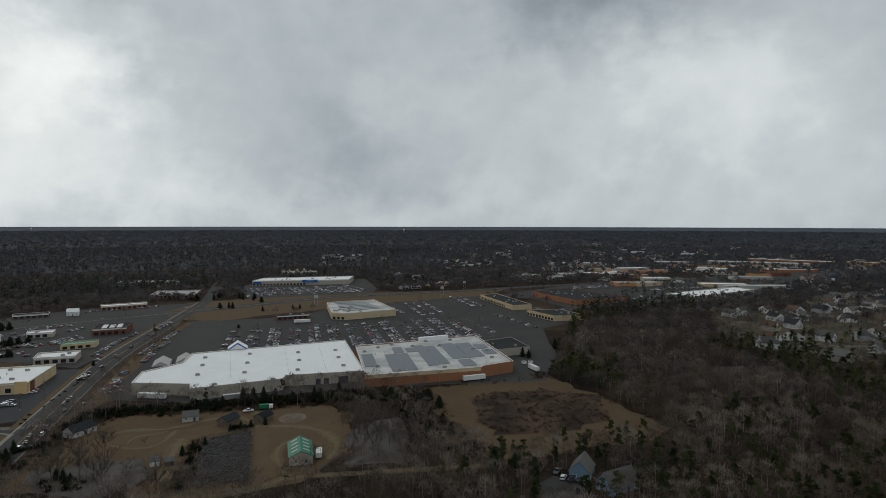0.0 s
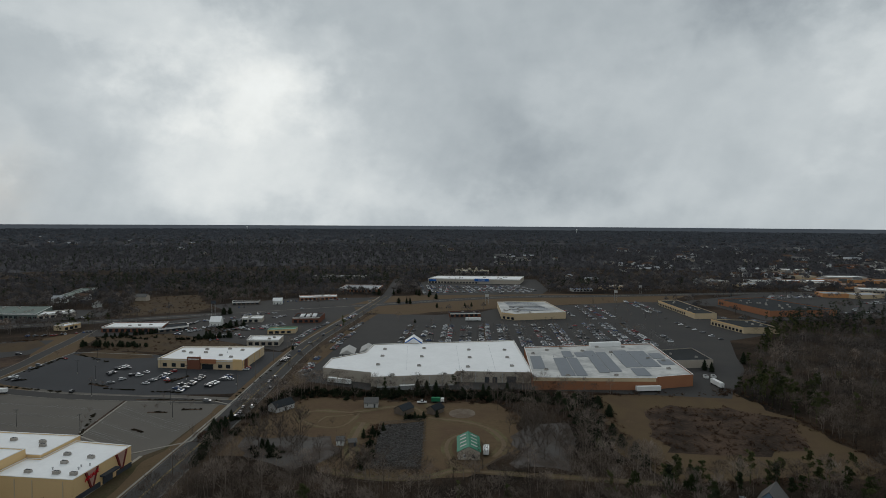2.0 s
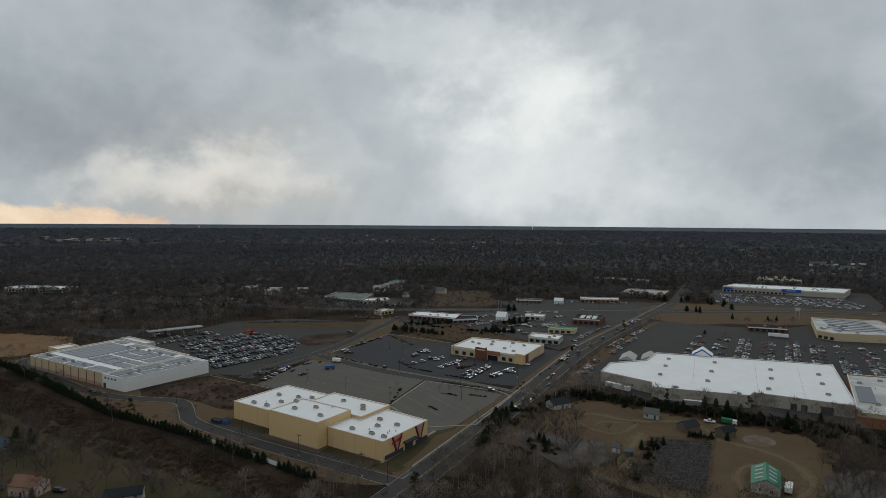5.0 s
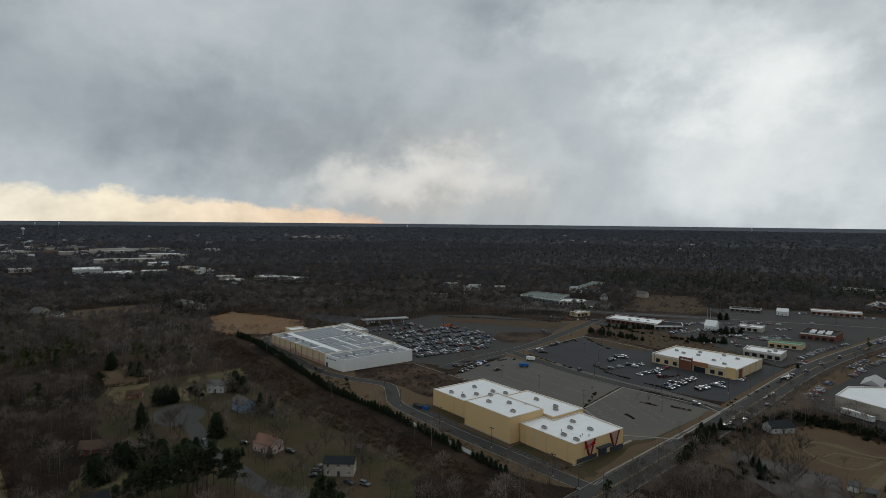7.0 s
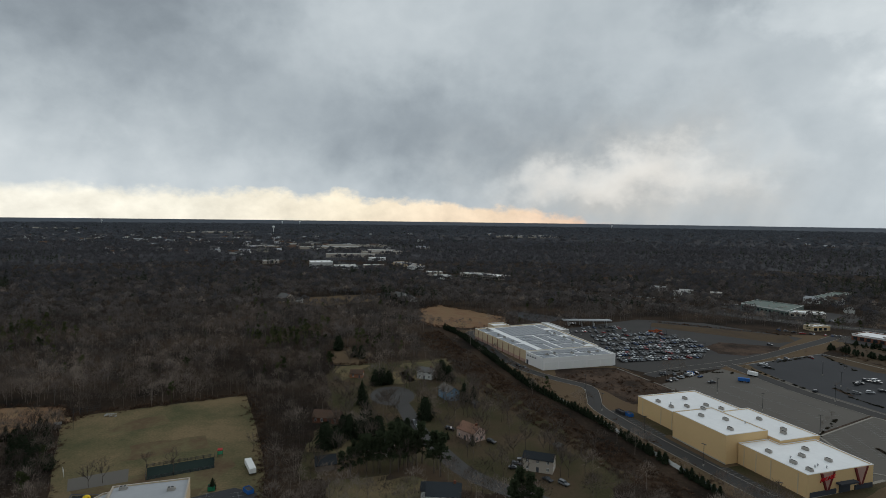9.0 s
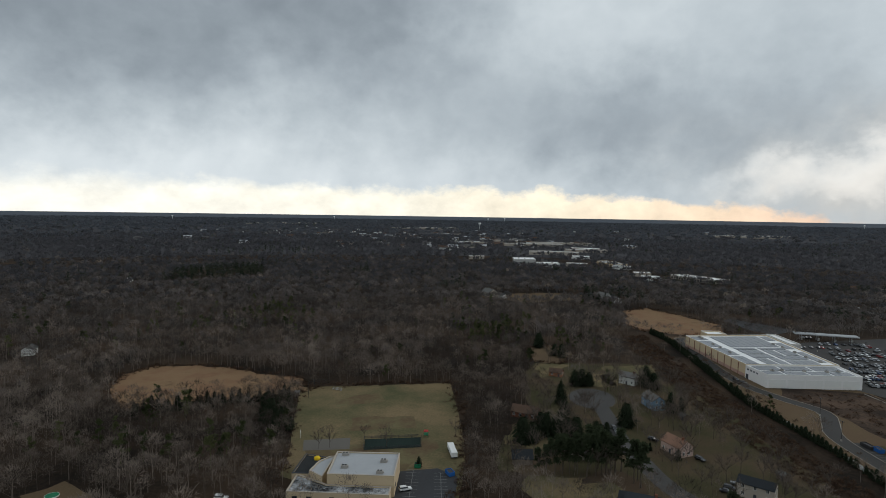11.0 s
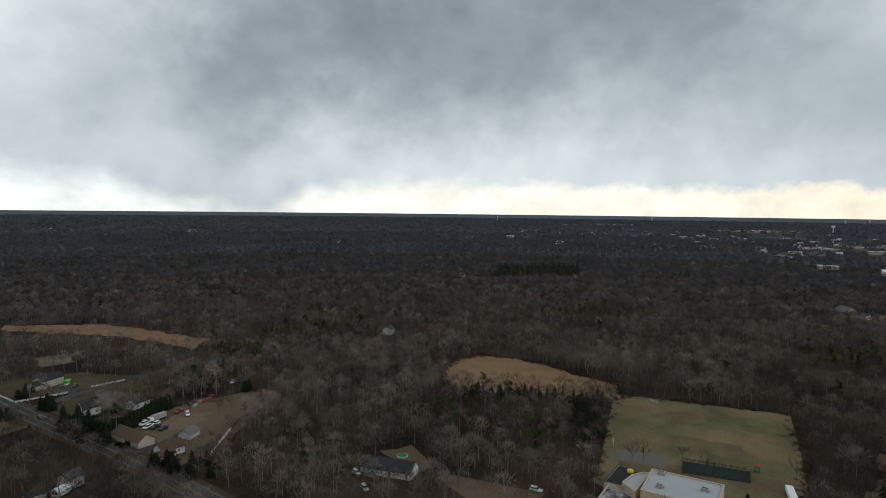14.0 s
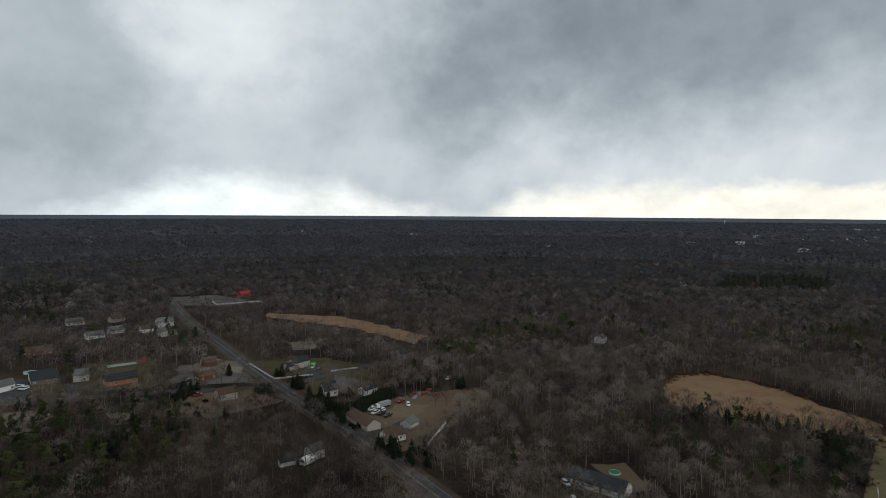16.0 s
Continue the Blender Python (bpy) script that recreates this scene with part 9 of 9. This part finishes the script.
ROUND = [(-409, 543, 1.2), (-405, 548, 1.1), (-343, 421, .8), (-336, 427, .9), (-330, 432, .8), (-324, 436, .8), (-353, 478, .9), (-352, 486, .9), (-348, 492, .8), (-262, 690, .9), (-230, 745, .9), (-318, 760, 1.1), (-330, 770, 1.1), (-250, 780, .9), (-300, 790, 1.0), (-195, 560, .6), (-415, 372, .7), (-404, 378, .7), (-398, 370, .6), (-350, 440, .6), (-290, 395, .5), (-245, 410, .5), (-81, -297, 1.2), (-85, -276, 1.1), (-95, -281, 1.0), (-92, -228, 1.1), (-88, -233, 1.0), (-94, -217, .7), (-100, -213, .7), (-64, -340, .9), (-60, -342, .8), (-21, -360, 1.0), (-17, -345, .8), (-29, -366, .7), (-50, -389, .7), (-82, -341, 1.0), (-81, -319, .8), (-165, -299, .9), (-146, -321, 1.3), (-150, -318, 1.2), (-143, -326, 1.1),
         (-176, -351, 1.1), (-79, -372, .8), (-76, -374, .7), (9, -375, .7), (15, -286, 1.2), (20, -290, 1.1), (10, -281, 1.0), (-11, -305, .8), (-24, -318, .7), (-83, -302, 1.1), (-78, -305, 1.0), (-276, 8, 1.0), (-282, 4, .9), (-264, 0, 1.0), (-258, -10, 1.0), (-270, -8, .9), (-252, -16, .9), (-296, 2, .8), (-312, -4, .9), (-347, 46, 1.0), (-352, 50, .9), (-300, 54, .9),
         (-222, 30, .9), (-226, 34, .8), (-340, 44, .8), (-284, 33, .8), (-183, 240, .7), (-178, 228, .8), (-174, 218, .8), (-170, 210, .8), (-181, 234, .8), (-166, 200, .7), (-20, 340, .9), (-30, 335, .8), (-45, 342, .8), (-70, 334, .8), (-85, 330, .8), (-100, 327, .7), (-128, 316, .7), (-8, 330, .9), (-2, 318, .9), (-6, 300, .8), (0, 290, .9), (4, 276, .9), (10, 264, .9), (14, 255, .9), (22, 246, 1.0), (30, 238, .9)]
ROUND = outside_suburb(ROUND) + [(-442, -17, 1.5), (-420, -5, 1.4), (-415, 0, 1.2), (-355, 49, 1.7), (-351, 53, 1.5), (-283, 31, 1.5), (-268, -148, 1.2), (-261, -139, 1.3), (-264, -134, 1.1), (-244, -136, 1.1), (-236, -127, 1.2), (-241, -122, 1.0), (-252, -137, 1.4), (-256, -143, 1.3), (-247, -129, 1.2), (-347, 12, 1.5), (-348, 16, 1.3), (-346, 8, 1.3), (-292, 2, 1.2), (-251, -16, 1.5), (-253, -12, 1.4), (-262, -6, 1.6), (-261, -2, 1.5), (-261, 3, 1.5), (-261, 7, 1.4), (-264, 16, 1.2), (-267, 18, 1.0), (-270, 21, 0.9), (-270, -9, 1.2), (-272, 0, 1.3)]
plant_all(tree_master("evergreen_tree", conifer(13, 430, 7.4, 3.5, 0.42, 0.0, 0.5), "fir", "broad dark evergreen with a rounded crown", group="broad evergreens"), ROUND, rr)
PINES = [(-232, 0, .85), (-231, 5, .9), (-231, 9, .9), (-229, 15, .9), (-228, 21, .85), (-227, 29, .7), (-234, -4, .9), (-230, 12, .8), (-233, 3, .85), (-226, 25, .75), (-80, -292, .7), (-305, 4, .9), (-308, -2, .8), (-150, -330, 1.0), (12, -285, .9), (18, -290, .9), (8, -292, .8), (70, -300, .8), (60, -310, .9), (-2, -345, .7),
         (34, 213, .9), (26, 208, .8), (72, 212, .8), (80, 216, .9), (46, 238, .8), (64, 240, .7), (30, 232, .8), (20, 222, .8), (90, 225, .8), (98, 232, .9), (110, 240, .9), (60, 246, .8), (-20, 318, .8), (-28, 316, .8), (-24, 308, .8)]
PINES = outside_suburb(PINES) + [(-222.6, 10.4, 1.25), (-223.8, 13.8, 1.3), (-225.2, 16.1, 1.25), (-226.5, 17.7, 1.2), (-228, 19.7, 1.3), (-229.3, 21.6, 1.2), (-230.6, 23.8, 1.2), (-220.7, 27.5, 1.35), (-217.4, 29.7, 1.3), (-223.7, 29.2, 1.2), (-218.7, -8.1, 0.8), (-220.8, -4.9, 0.9), (-222, -1.7, 1.0), (-222.7, 1.1, 1.1), (-223.4, 3.8, 1.2), (-223.1, 6.8, 1.25), (-230.8, -0.6, 1.0), (-228.5, -3.9, 0.9), (-228, 6, 1.3), (-229, 11, 1.3), (-231, 15, 1.2), (-227, 1.5, 1.2), (-188, 53, 1.1), (-183, 55, 1.1), (-181, 49, 1.05), (-176, 56, 1.0)]
plant_all(tree_master("pine_tree", pine(9, 30, 34, 13.5, 2.7, 1.1), "yard_pine", "green pitch pine with an open lumpy crown", group="pine trees"), PINES, rr, (0.8, 1.05))
BARE = [(-229, 62, 1.0), (-212, 76, .9), (-233, 76, 1.0), (-226, 56, .8), (-252, 40, .9), (-262, 56, 1.0), (-310, 44, 1.0), (-326, 52, .9), (-312, 58, .9), (-352, 30, .8), (-340, 28, .9), (-296, 12, 1.0), (-290, 16, .9), (-302, 14, 1.0), (-234.6, 43.5, .9), (-347, 60, .8), (-287, 43, 1.0), (-279, 61, .9), (-263, 76, .9), (-220, 51, .8), (-299, 80, .7), (-275, 68, .9), (-294, 70, .9), (-302, 36, .9), (-310, 30, .8), (-240, 70, .8), (-230, 80, .8), (-250, 90, .8), (-270, 90, .8), (-285, 85, .8), (-225, 90, .8), (-212, 86, .8), (-330, 66, .7), (-240, 46, .6),
        (-222.8, -99.7, .75), (-225.8, -96, .75), (-230.6, -72.3, .7), (-239, -85, .5), (-250, -46, .6), (-136, -275, .7), (-143, -275.5, .8), (-150, -290, .7), (-160, -140, 1.1), (-165, -152, 1.0), (-139, -140, .9), (-150, 240, .8), (-145, 232, .8), (-152, 218, .8), (-160, 225, .8), (-140, 228, .7), (-164, 240, .7), (-158, 214, .8), (-166, 218, .9),
        (-120, 222, .7), (-125, 230, .6), (-96, 214, .7), (-80, 212, .7), (-30, 280, .9), (-36, 268, .9), (-24, 262, .9), (-40, 290, .8), (-28, 292, .8), (-20, 275, .8), (-45, 300, .8), (-35, 250, .9), (-70, 214, .7), (-106, 214, .7), (-176, 250, .6), (-174, 262, .6), (-160, 262, .6), (-133, 260, .4), (-140, 300, .7), (-150, 304, .7), (-60, 310, .8),
        (-75, 316, .7), (-196, 310, .5), (-214, 352, .5), (-222, 380, .5), (-230, 415, .5), (-236, 440, .5), (-244, 480, .5), (-250, 520, .5), (-254, 550, .5), (-190, 300, .5), (-193, 312, .5), (-197, 325, .5), (-205, 345, .45), (-208, 358, .45), (-212, 372, .45), (-215, 386, .45), (-218, 400, .45), (-150, -375, .8), (-30, -376, .9), (-50, -410, .9), (-30, -405, .9), (-20, -400, .9), (-12, -390, .9), (0, -388, .8), (25, -385, .9), (38, -400, .9), (-64, -440, .8), (-85, -415, .8), (-120, -395, .8), (-112, -345, .6)]
rb = random.Random(31)
for poly, n in (([(-175, 255), (-165, 212), (-132, 218), (-105, 206), (-56, 220), (-60, 226), (-110, 216), (-132, 240), (-160, 262)], 26), ([(-52, 300), (-8, 312), (-8, 250), (-40, 232)], 24), ([(-140, -205), (-60, -205), (-70, -230), (-130, -230)], 14), (SUBURB, 74)):
    xs, ys = [p[0] for p in poly], [p[1] for p in poly]
    while n:
        x, y = rb.uniform(min(xs), max(xs)), rb.uniform(min(ys), max(ys))
        if inside(np.array([x]), np.array([y]), poly)[0] and all(math.hypot(x - a, y - b) > c for a, b, c in FOOTPRINTS) and not near_line(np.array([x]), np.array([y]), CUL_DE_SAC, 7)[0]:
            BARE.append((x, y, rb.uniform(0.6, 1.05)))
            n -= 1
plant_all(tree_master("bare_tree", bare_tree(77, 9, 7, 4, 0.13, 0.07, 0.045, 13.0, 5.2), "near_bark", "leafless grey tree with spreading branches", group="bare trees", tone=0.27), BARE, rr)
MALL_ROWS = [Vector((-168, 437)) + Vector((0.93, 0.36)) * 17.5 * i for i in range(13)]
rs = random.Random(61)
SAPLINGS = [(a.x + 2.8 - 26 * t + rs.gauss(0, 0.6), a.y + 1 + 108 * t + rs.gauss(0, 3), rs.uniform(0.42, 0.62)) for a in MALL_ROWS for t in (0.02, 0.3, 0.55, 0.8, 1.0) if rs.random() < 0.75]
SAPLINGS += [(-205 - 52 * t + rs.gauss(0, 3), 350 + 240 * t + rs.gauss(0, 4), rs.uniform(0.4, 0.65)) for t in [i / 44 for i in range(45)]]
SAPLINGS += [(-45 + 90 * rs.random(), 640 + 140 * rs.random(), rs.uniform(0.4, 0.6)) for i in range(26)]
SAPLINGS += [(-310 + 200 * rs.random(), 800 + 120 * rs.random(), rs.uniform(0.4, 0.6)) for i in range(22)]
SAPLINGS += [(-150 + 36 * i + 6 * j + 9, 478 + 12 * i + 19 * j, .42) for i in range(5) for j in range(5)] + [(-238, 250, .35), (-232, 252, .35), (-218, 261, .35), (-262, 238, .35), (-256, 230, .35), (-250, 222, .35), (-244, 270, .35), (-230, 273, .35), (-186, 235, .5), (-190, 228, .5), (-184, 222, .45), (-178, 205, .4), (-310, 283, .35), (-300, 282, .35), (-336, 204, .35), (-350, 230, .4), (-372, 290, .4), (-380, 310, .4), (-392, 330, .4)]
plant_all(tree_master("young_tree", bare_tree(78, 7, 5, 3, 0.14, 0.08, 0.06, 13.0, 3.6), "near_bark", "small leafless tree in a lot", group="young trees"), SAPLINGS, rr)


def shrub(seed, n, r, blade_w):
    rng = np.random.default_rng(seed)
    v, f = [], []
    for i in range(n):
        d = rng.normal(0, 1, 3) * np.array((1, 1, 0.7))
        d[2] = abs(d[2])
        d /= np.linalg.norm(d)
        c = d * r * 0.45 * rng.uniform(0.2, 1)
        blade(v, f, c, c + d * r * rng.uniform(0.4, 0.7), blade_w * rng.uniform(0.6, 1.2), rng)
    return np.array(v), np.array(f)


def hedge_plants():
    """Evergreen hedge along the service road, one plant after the other."""
    m = tree_master("hedge_plant", conifer(31, 240, 5.4, 2.2, 0.42, 0.0, 0.5), "fir", "dense dark evergreen in a long hedge", "shrub", "hedge plants")
    pts = curve_through([(-520, 75), (-486, 84), (-397, 93), (-333, 100), (-273, 115), (-223, 123), (-190, 129)], 2.9)
    rg = random.Random(12)
    plant_all(m, [(p.x, p.y, 1.0 if p.x < -330 else 0.86) for p in pts if p.x < -300 or rg.random() < 0.9], random.Random(2), (0.7, 1.1))
    m = tree_master("cedar", conifer(32, 260, 8.5, 2.2, 0.4, 0.0, 0.5), "fir", "tall dark cedar in a tight hedge", "shrub", "cedars")
    pts = curve_through([(-82, -296), (-89, -282), (-106, -291), (-124, -302)], 2.2)
    plant_all(m, [(p.x, p.y) for p in pts], random.Random(4), (0.85, 1.1))
    m = tree_master("row_cedar", conifer(33, 150, 4.4, 2.0, 0.4, 0.0, 0.5), "fir", "dark evergreen in a row beside shops", "shrub", "row of evergreens")
    pts = [Vector((-424 + 3 * i, 403 + 3 * i + (i % 3))) for i in range(10)] + [Vector((-410 + 3.2 * i, 368 + 0.9 * i + 2 * (i % 3))) for i in range(16)] + [Vector((-342 + 2.4 * i, 422 + 2 * i)) for i in range(8)]
    rj = random.Random(7)
    plant_all(m, [(p.x + rj.gauss(0, 1.6), p.y + rj.gauss(0, 1.6)) for p in pts for _ in (0, 1)], random.Random(6), (0.45, 1.2))


hedge_plants()


def evergreen_brush():
    small = [shrub(50 + i, 60, 2.2, 0.32) for i in range(4)]
    rng = np.random.default_rng(3)
    px, py = [], []
    for (x0, y0), (x1, y1), n, w in (((-185, 303), (-140, 316), 150, 4), ((-140, 316), (-60, 336), 300, 5), ((-60, 336), (-15, 340), 200, 5), ((-15, 340), (-12, 285), 60, 4), ((-12, 285), (5, 262), 16, 4), ((-186, 300), (-176, 235), 30, 3), ((-150, 225), (-138, 217), 14, 3),
                                     ((-98, 217), (-110, 262), 26, 1.2), ((-104, 279), (-92, 287), 10, 1.0),                                      ((-84, -318), (-124, -312), 16, 2), ((-240, -205), (-280, -150), 26, 4), ((-78, -292), (-92, -262), 12, 2), ((-90, -232), (-104, -222), 14, 3), ((-12, -360), (-30, -352), 12, 3), ((0, -300), (40, -290), 26, 8), ((-20, -340), (10, -330), 12, 5), ((-345, 465), (-365, 490), 20, 5), ((-425, 398), (-345, 420), 30, 3)):
        t = rng.uniform(0, 1, n)
        px.append(x0 + (x1 - x0) * t + rng.normal(0, w, n))
        py.append(y0 + (y1 - y0) * t + rng.normal(0, w, n))
    px, py = np.concatenate(px), np.concatenate(py)
    qx, qy = [], []
    for (x0, y0), (x1, y1), n, w in (((-240, 212), (-261, 240), 24, 0.3), ((-258, 266.5), (-212, 278.5), 36, 0.3), ((-209, 284), (-236, 395), 24, 0.6), ((-310, 265), (-366, 262), 30, 0.5), ((-267, 300), (-267, 318), 14, 0.4), ((-345, 332), (-393, 345), 30, 0.8), ((-236, 250), (-226, 253), 8, 0.3), ((-222, 259), (-213, 263), 8, 0.3), ((-224, 227), (-216, 225), 8, 0.3), ((-312, 284), (-296, 282), 14, 0.4), ((-360, 205), (-350, 250), 22, 0.8), ((-295, 278), (-273, 281), 20, 0.4), ((-263, 282), (-245, 285), 20, 0.4), ((-376, 293), (-389, 331), 40, 1.0), ((-368, 274), (-358, 278), 12, 0.6), ((-267, 296), (-271, 310), 12, 0.4)):
        t = rng.uniform(0, 1, n)
        qx.append(x0 + (x1 - x0) * t + rng.normal(0, w, n))
        qy.append(y0 + (y1 - y0) * t + rng.normal(0, w, n))
    grow("low_shrubs", small, np.concatenate(qx), np.concatenate(qy), rng, M["clipped"], "low clipped shrubs on the lots' islands", (0.32, 0.6), category="shrubs")
    grow("evergreen_brush", small, px, py, rng, M["fir"], "dark evergreen shrubs along the edges", (0.5, 1.4), 1.3, category="shrubs")


evergreen_brush()


FRINGES = [
    ([(-274, -248), (-300, -259), (-325, -254), (-333, -220), (-327, -191), (-322, -156), (-300, -139), (-286, -150), (-263, -189), (-245, -214), (-274, -248)], 420, 2.0),
    ([(-305, -148), (-337, -62), (-262, -43), (-224, -35), (-186, -32)], 480, 2.4), ([(-640, 64), (-668, 89), (-639, 110), (-583, 146), (-538, 136), (-522, 104), (-534, 70), (-555, 57), (-640, 64)], 300, 3),
    ([(-12, 355), (60, 378), (70, 392), (92, 343), (103, 315), (114, 286), (80, 262), (28, 242), (6, 280), (-4, 320), (-12, 355)], 420, 2.5), ([(-178, 240), (-172, 262), (-170, 302), (-130, 306), (-60, 322), (-44, 292)], 150, 2),
    ([(-80, -262), (-112, -230), (-137, -254), (-176, -284), (-178, -297)], 160, 2.5), ([(-440, -25), (-400, -22), (-395, 0), (-425, 8), (-452, -6), (-440, -25)], 120, 2), ([(-186, -104), (-216, -110), (-303, -146)], 90, 2),
    ([(-103, -60), (-130, 50), (-164, 166)], 140, 12), ([(-408, 368), (-330, 366), (-300, 372), (-262, 396)], 160, 3), ([(-545, 285), (-466, 380)], 120, 2), ([(-512, 88), (-345, 106), (-186, 134)], 200, 3),
]


def build_brush():
    """Low dry shrubs and weeds along the edges."""
    small = [shrub(i, 26, 1.6, 0.10) for i in range(5)]
    rng = np.random.default_rng(12)
    px, py = [], []
    zones = [([(-512, 68), (-345, 92), (-186, 122), (-170, 108), (-330, 68), (-500, 45)], 2300), ([(19, 340), (39, 347), (62, 354), (88, 340), (88, 302), (68, 286), (42, 277), (26, 277), (16, 298)], 330), ([(-190, 312), (-140, 322), (-46, 352), (-20, 345), (-50, 322), (-130, 308), (-185, 300)], 650),
             ([(-372, 173), (-313, 186), (-294, 146), (-330, 139), (-356, 124)], 160), ([(-430, 400), (-385, 362), (-320, 372), (-262, 400), (-300, 415), (-385, 436)], 160), ([(-345, 440), (-330, 470), (-350, 490), (-375, 465)], 120), ([(-178, 240), (-165, 212), (-186, 222), (-196, 262)], 130),
             ([(-505, 500), (-447, 553), (-459, 585), (-557, 682), (-600, 623)], 260), ([(-175, -290), (-137, -254), (-128, -250), (-170, -300)], 80), ([(-120, -345), (-150, -345), (-150, -315), (-125, -318)], 200), ([(-98, 216), (-112, 270), (-116, 268), (-102, 212)], 70)]
    for poly, n in zones:
        xs, ys = [p[0] for p in poly], [p[1] for p in poly]
        qx, qy = rng.uniform(min(xs), max(xs), n * 3), rng.uniform(min(ys), max(ys), n * 3)
        k = inside(qx, qy, poly)
        px.append(qx[k][:n])
        py.append(qy[k][:n])
    for line, n, spread in FRINGES:
        ends = np.array(line, float)
        part_of = rng.integers(0, len(ends) - 1, n)
        t = rng.uniform(0, 1, n)[:, None]
        q = ends[part_of] * (1 - t) + ends[part_of + 1] * t + rng.normal(0, spread, (n, 2))
        px.append(q[:, 0])
        py.append(q[:, 1])
    px, py = np.concatenate(px), np.concatenate(py)
    grow("brush", small, px, py, rng, M["bush"], "dry brown brush and weeds", (0.5, 1.5), category="brush")


build_brush()
build_woods()
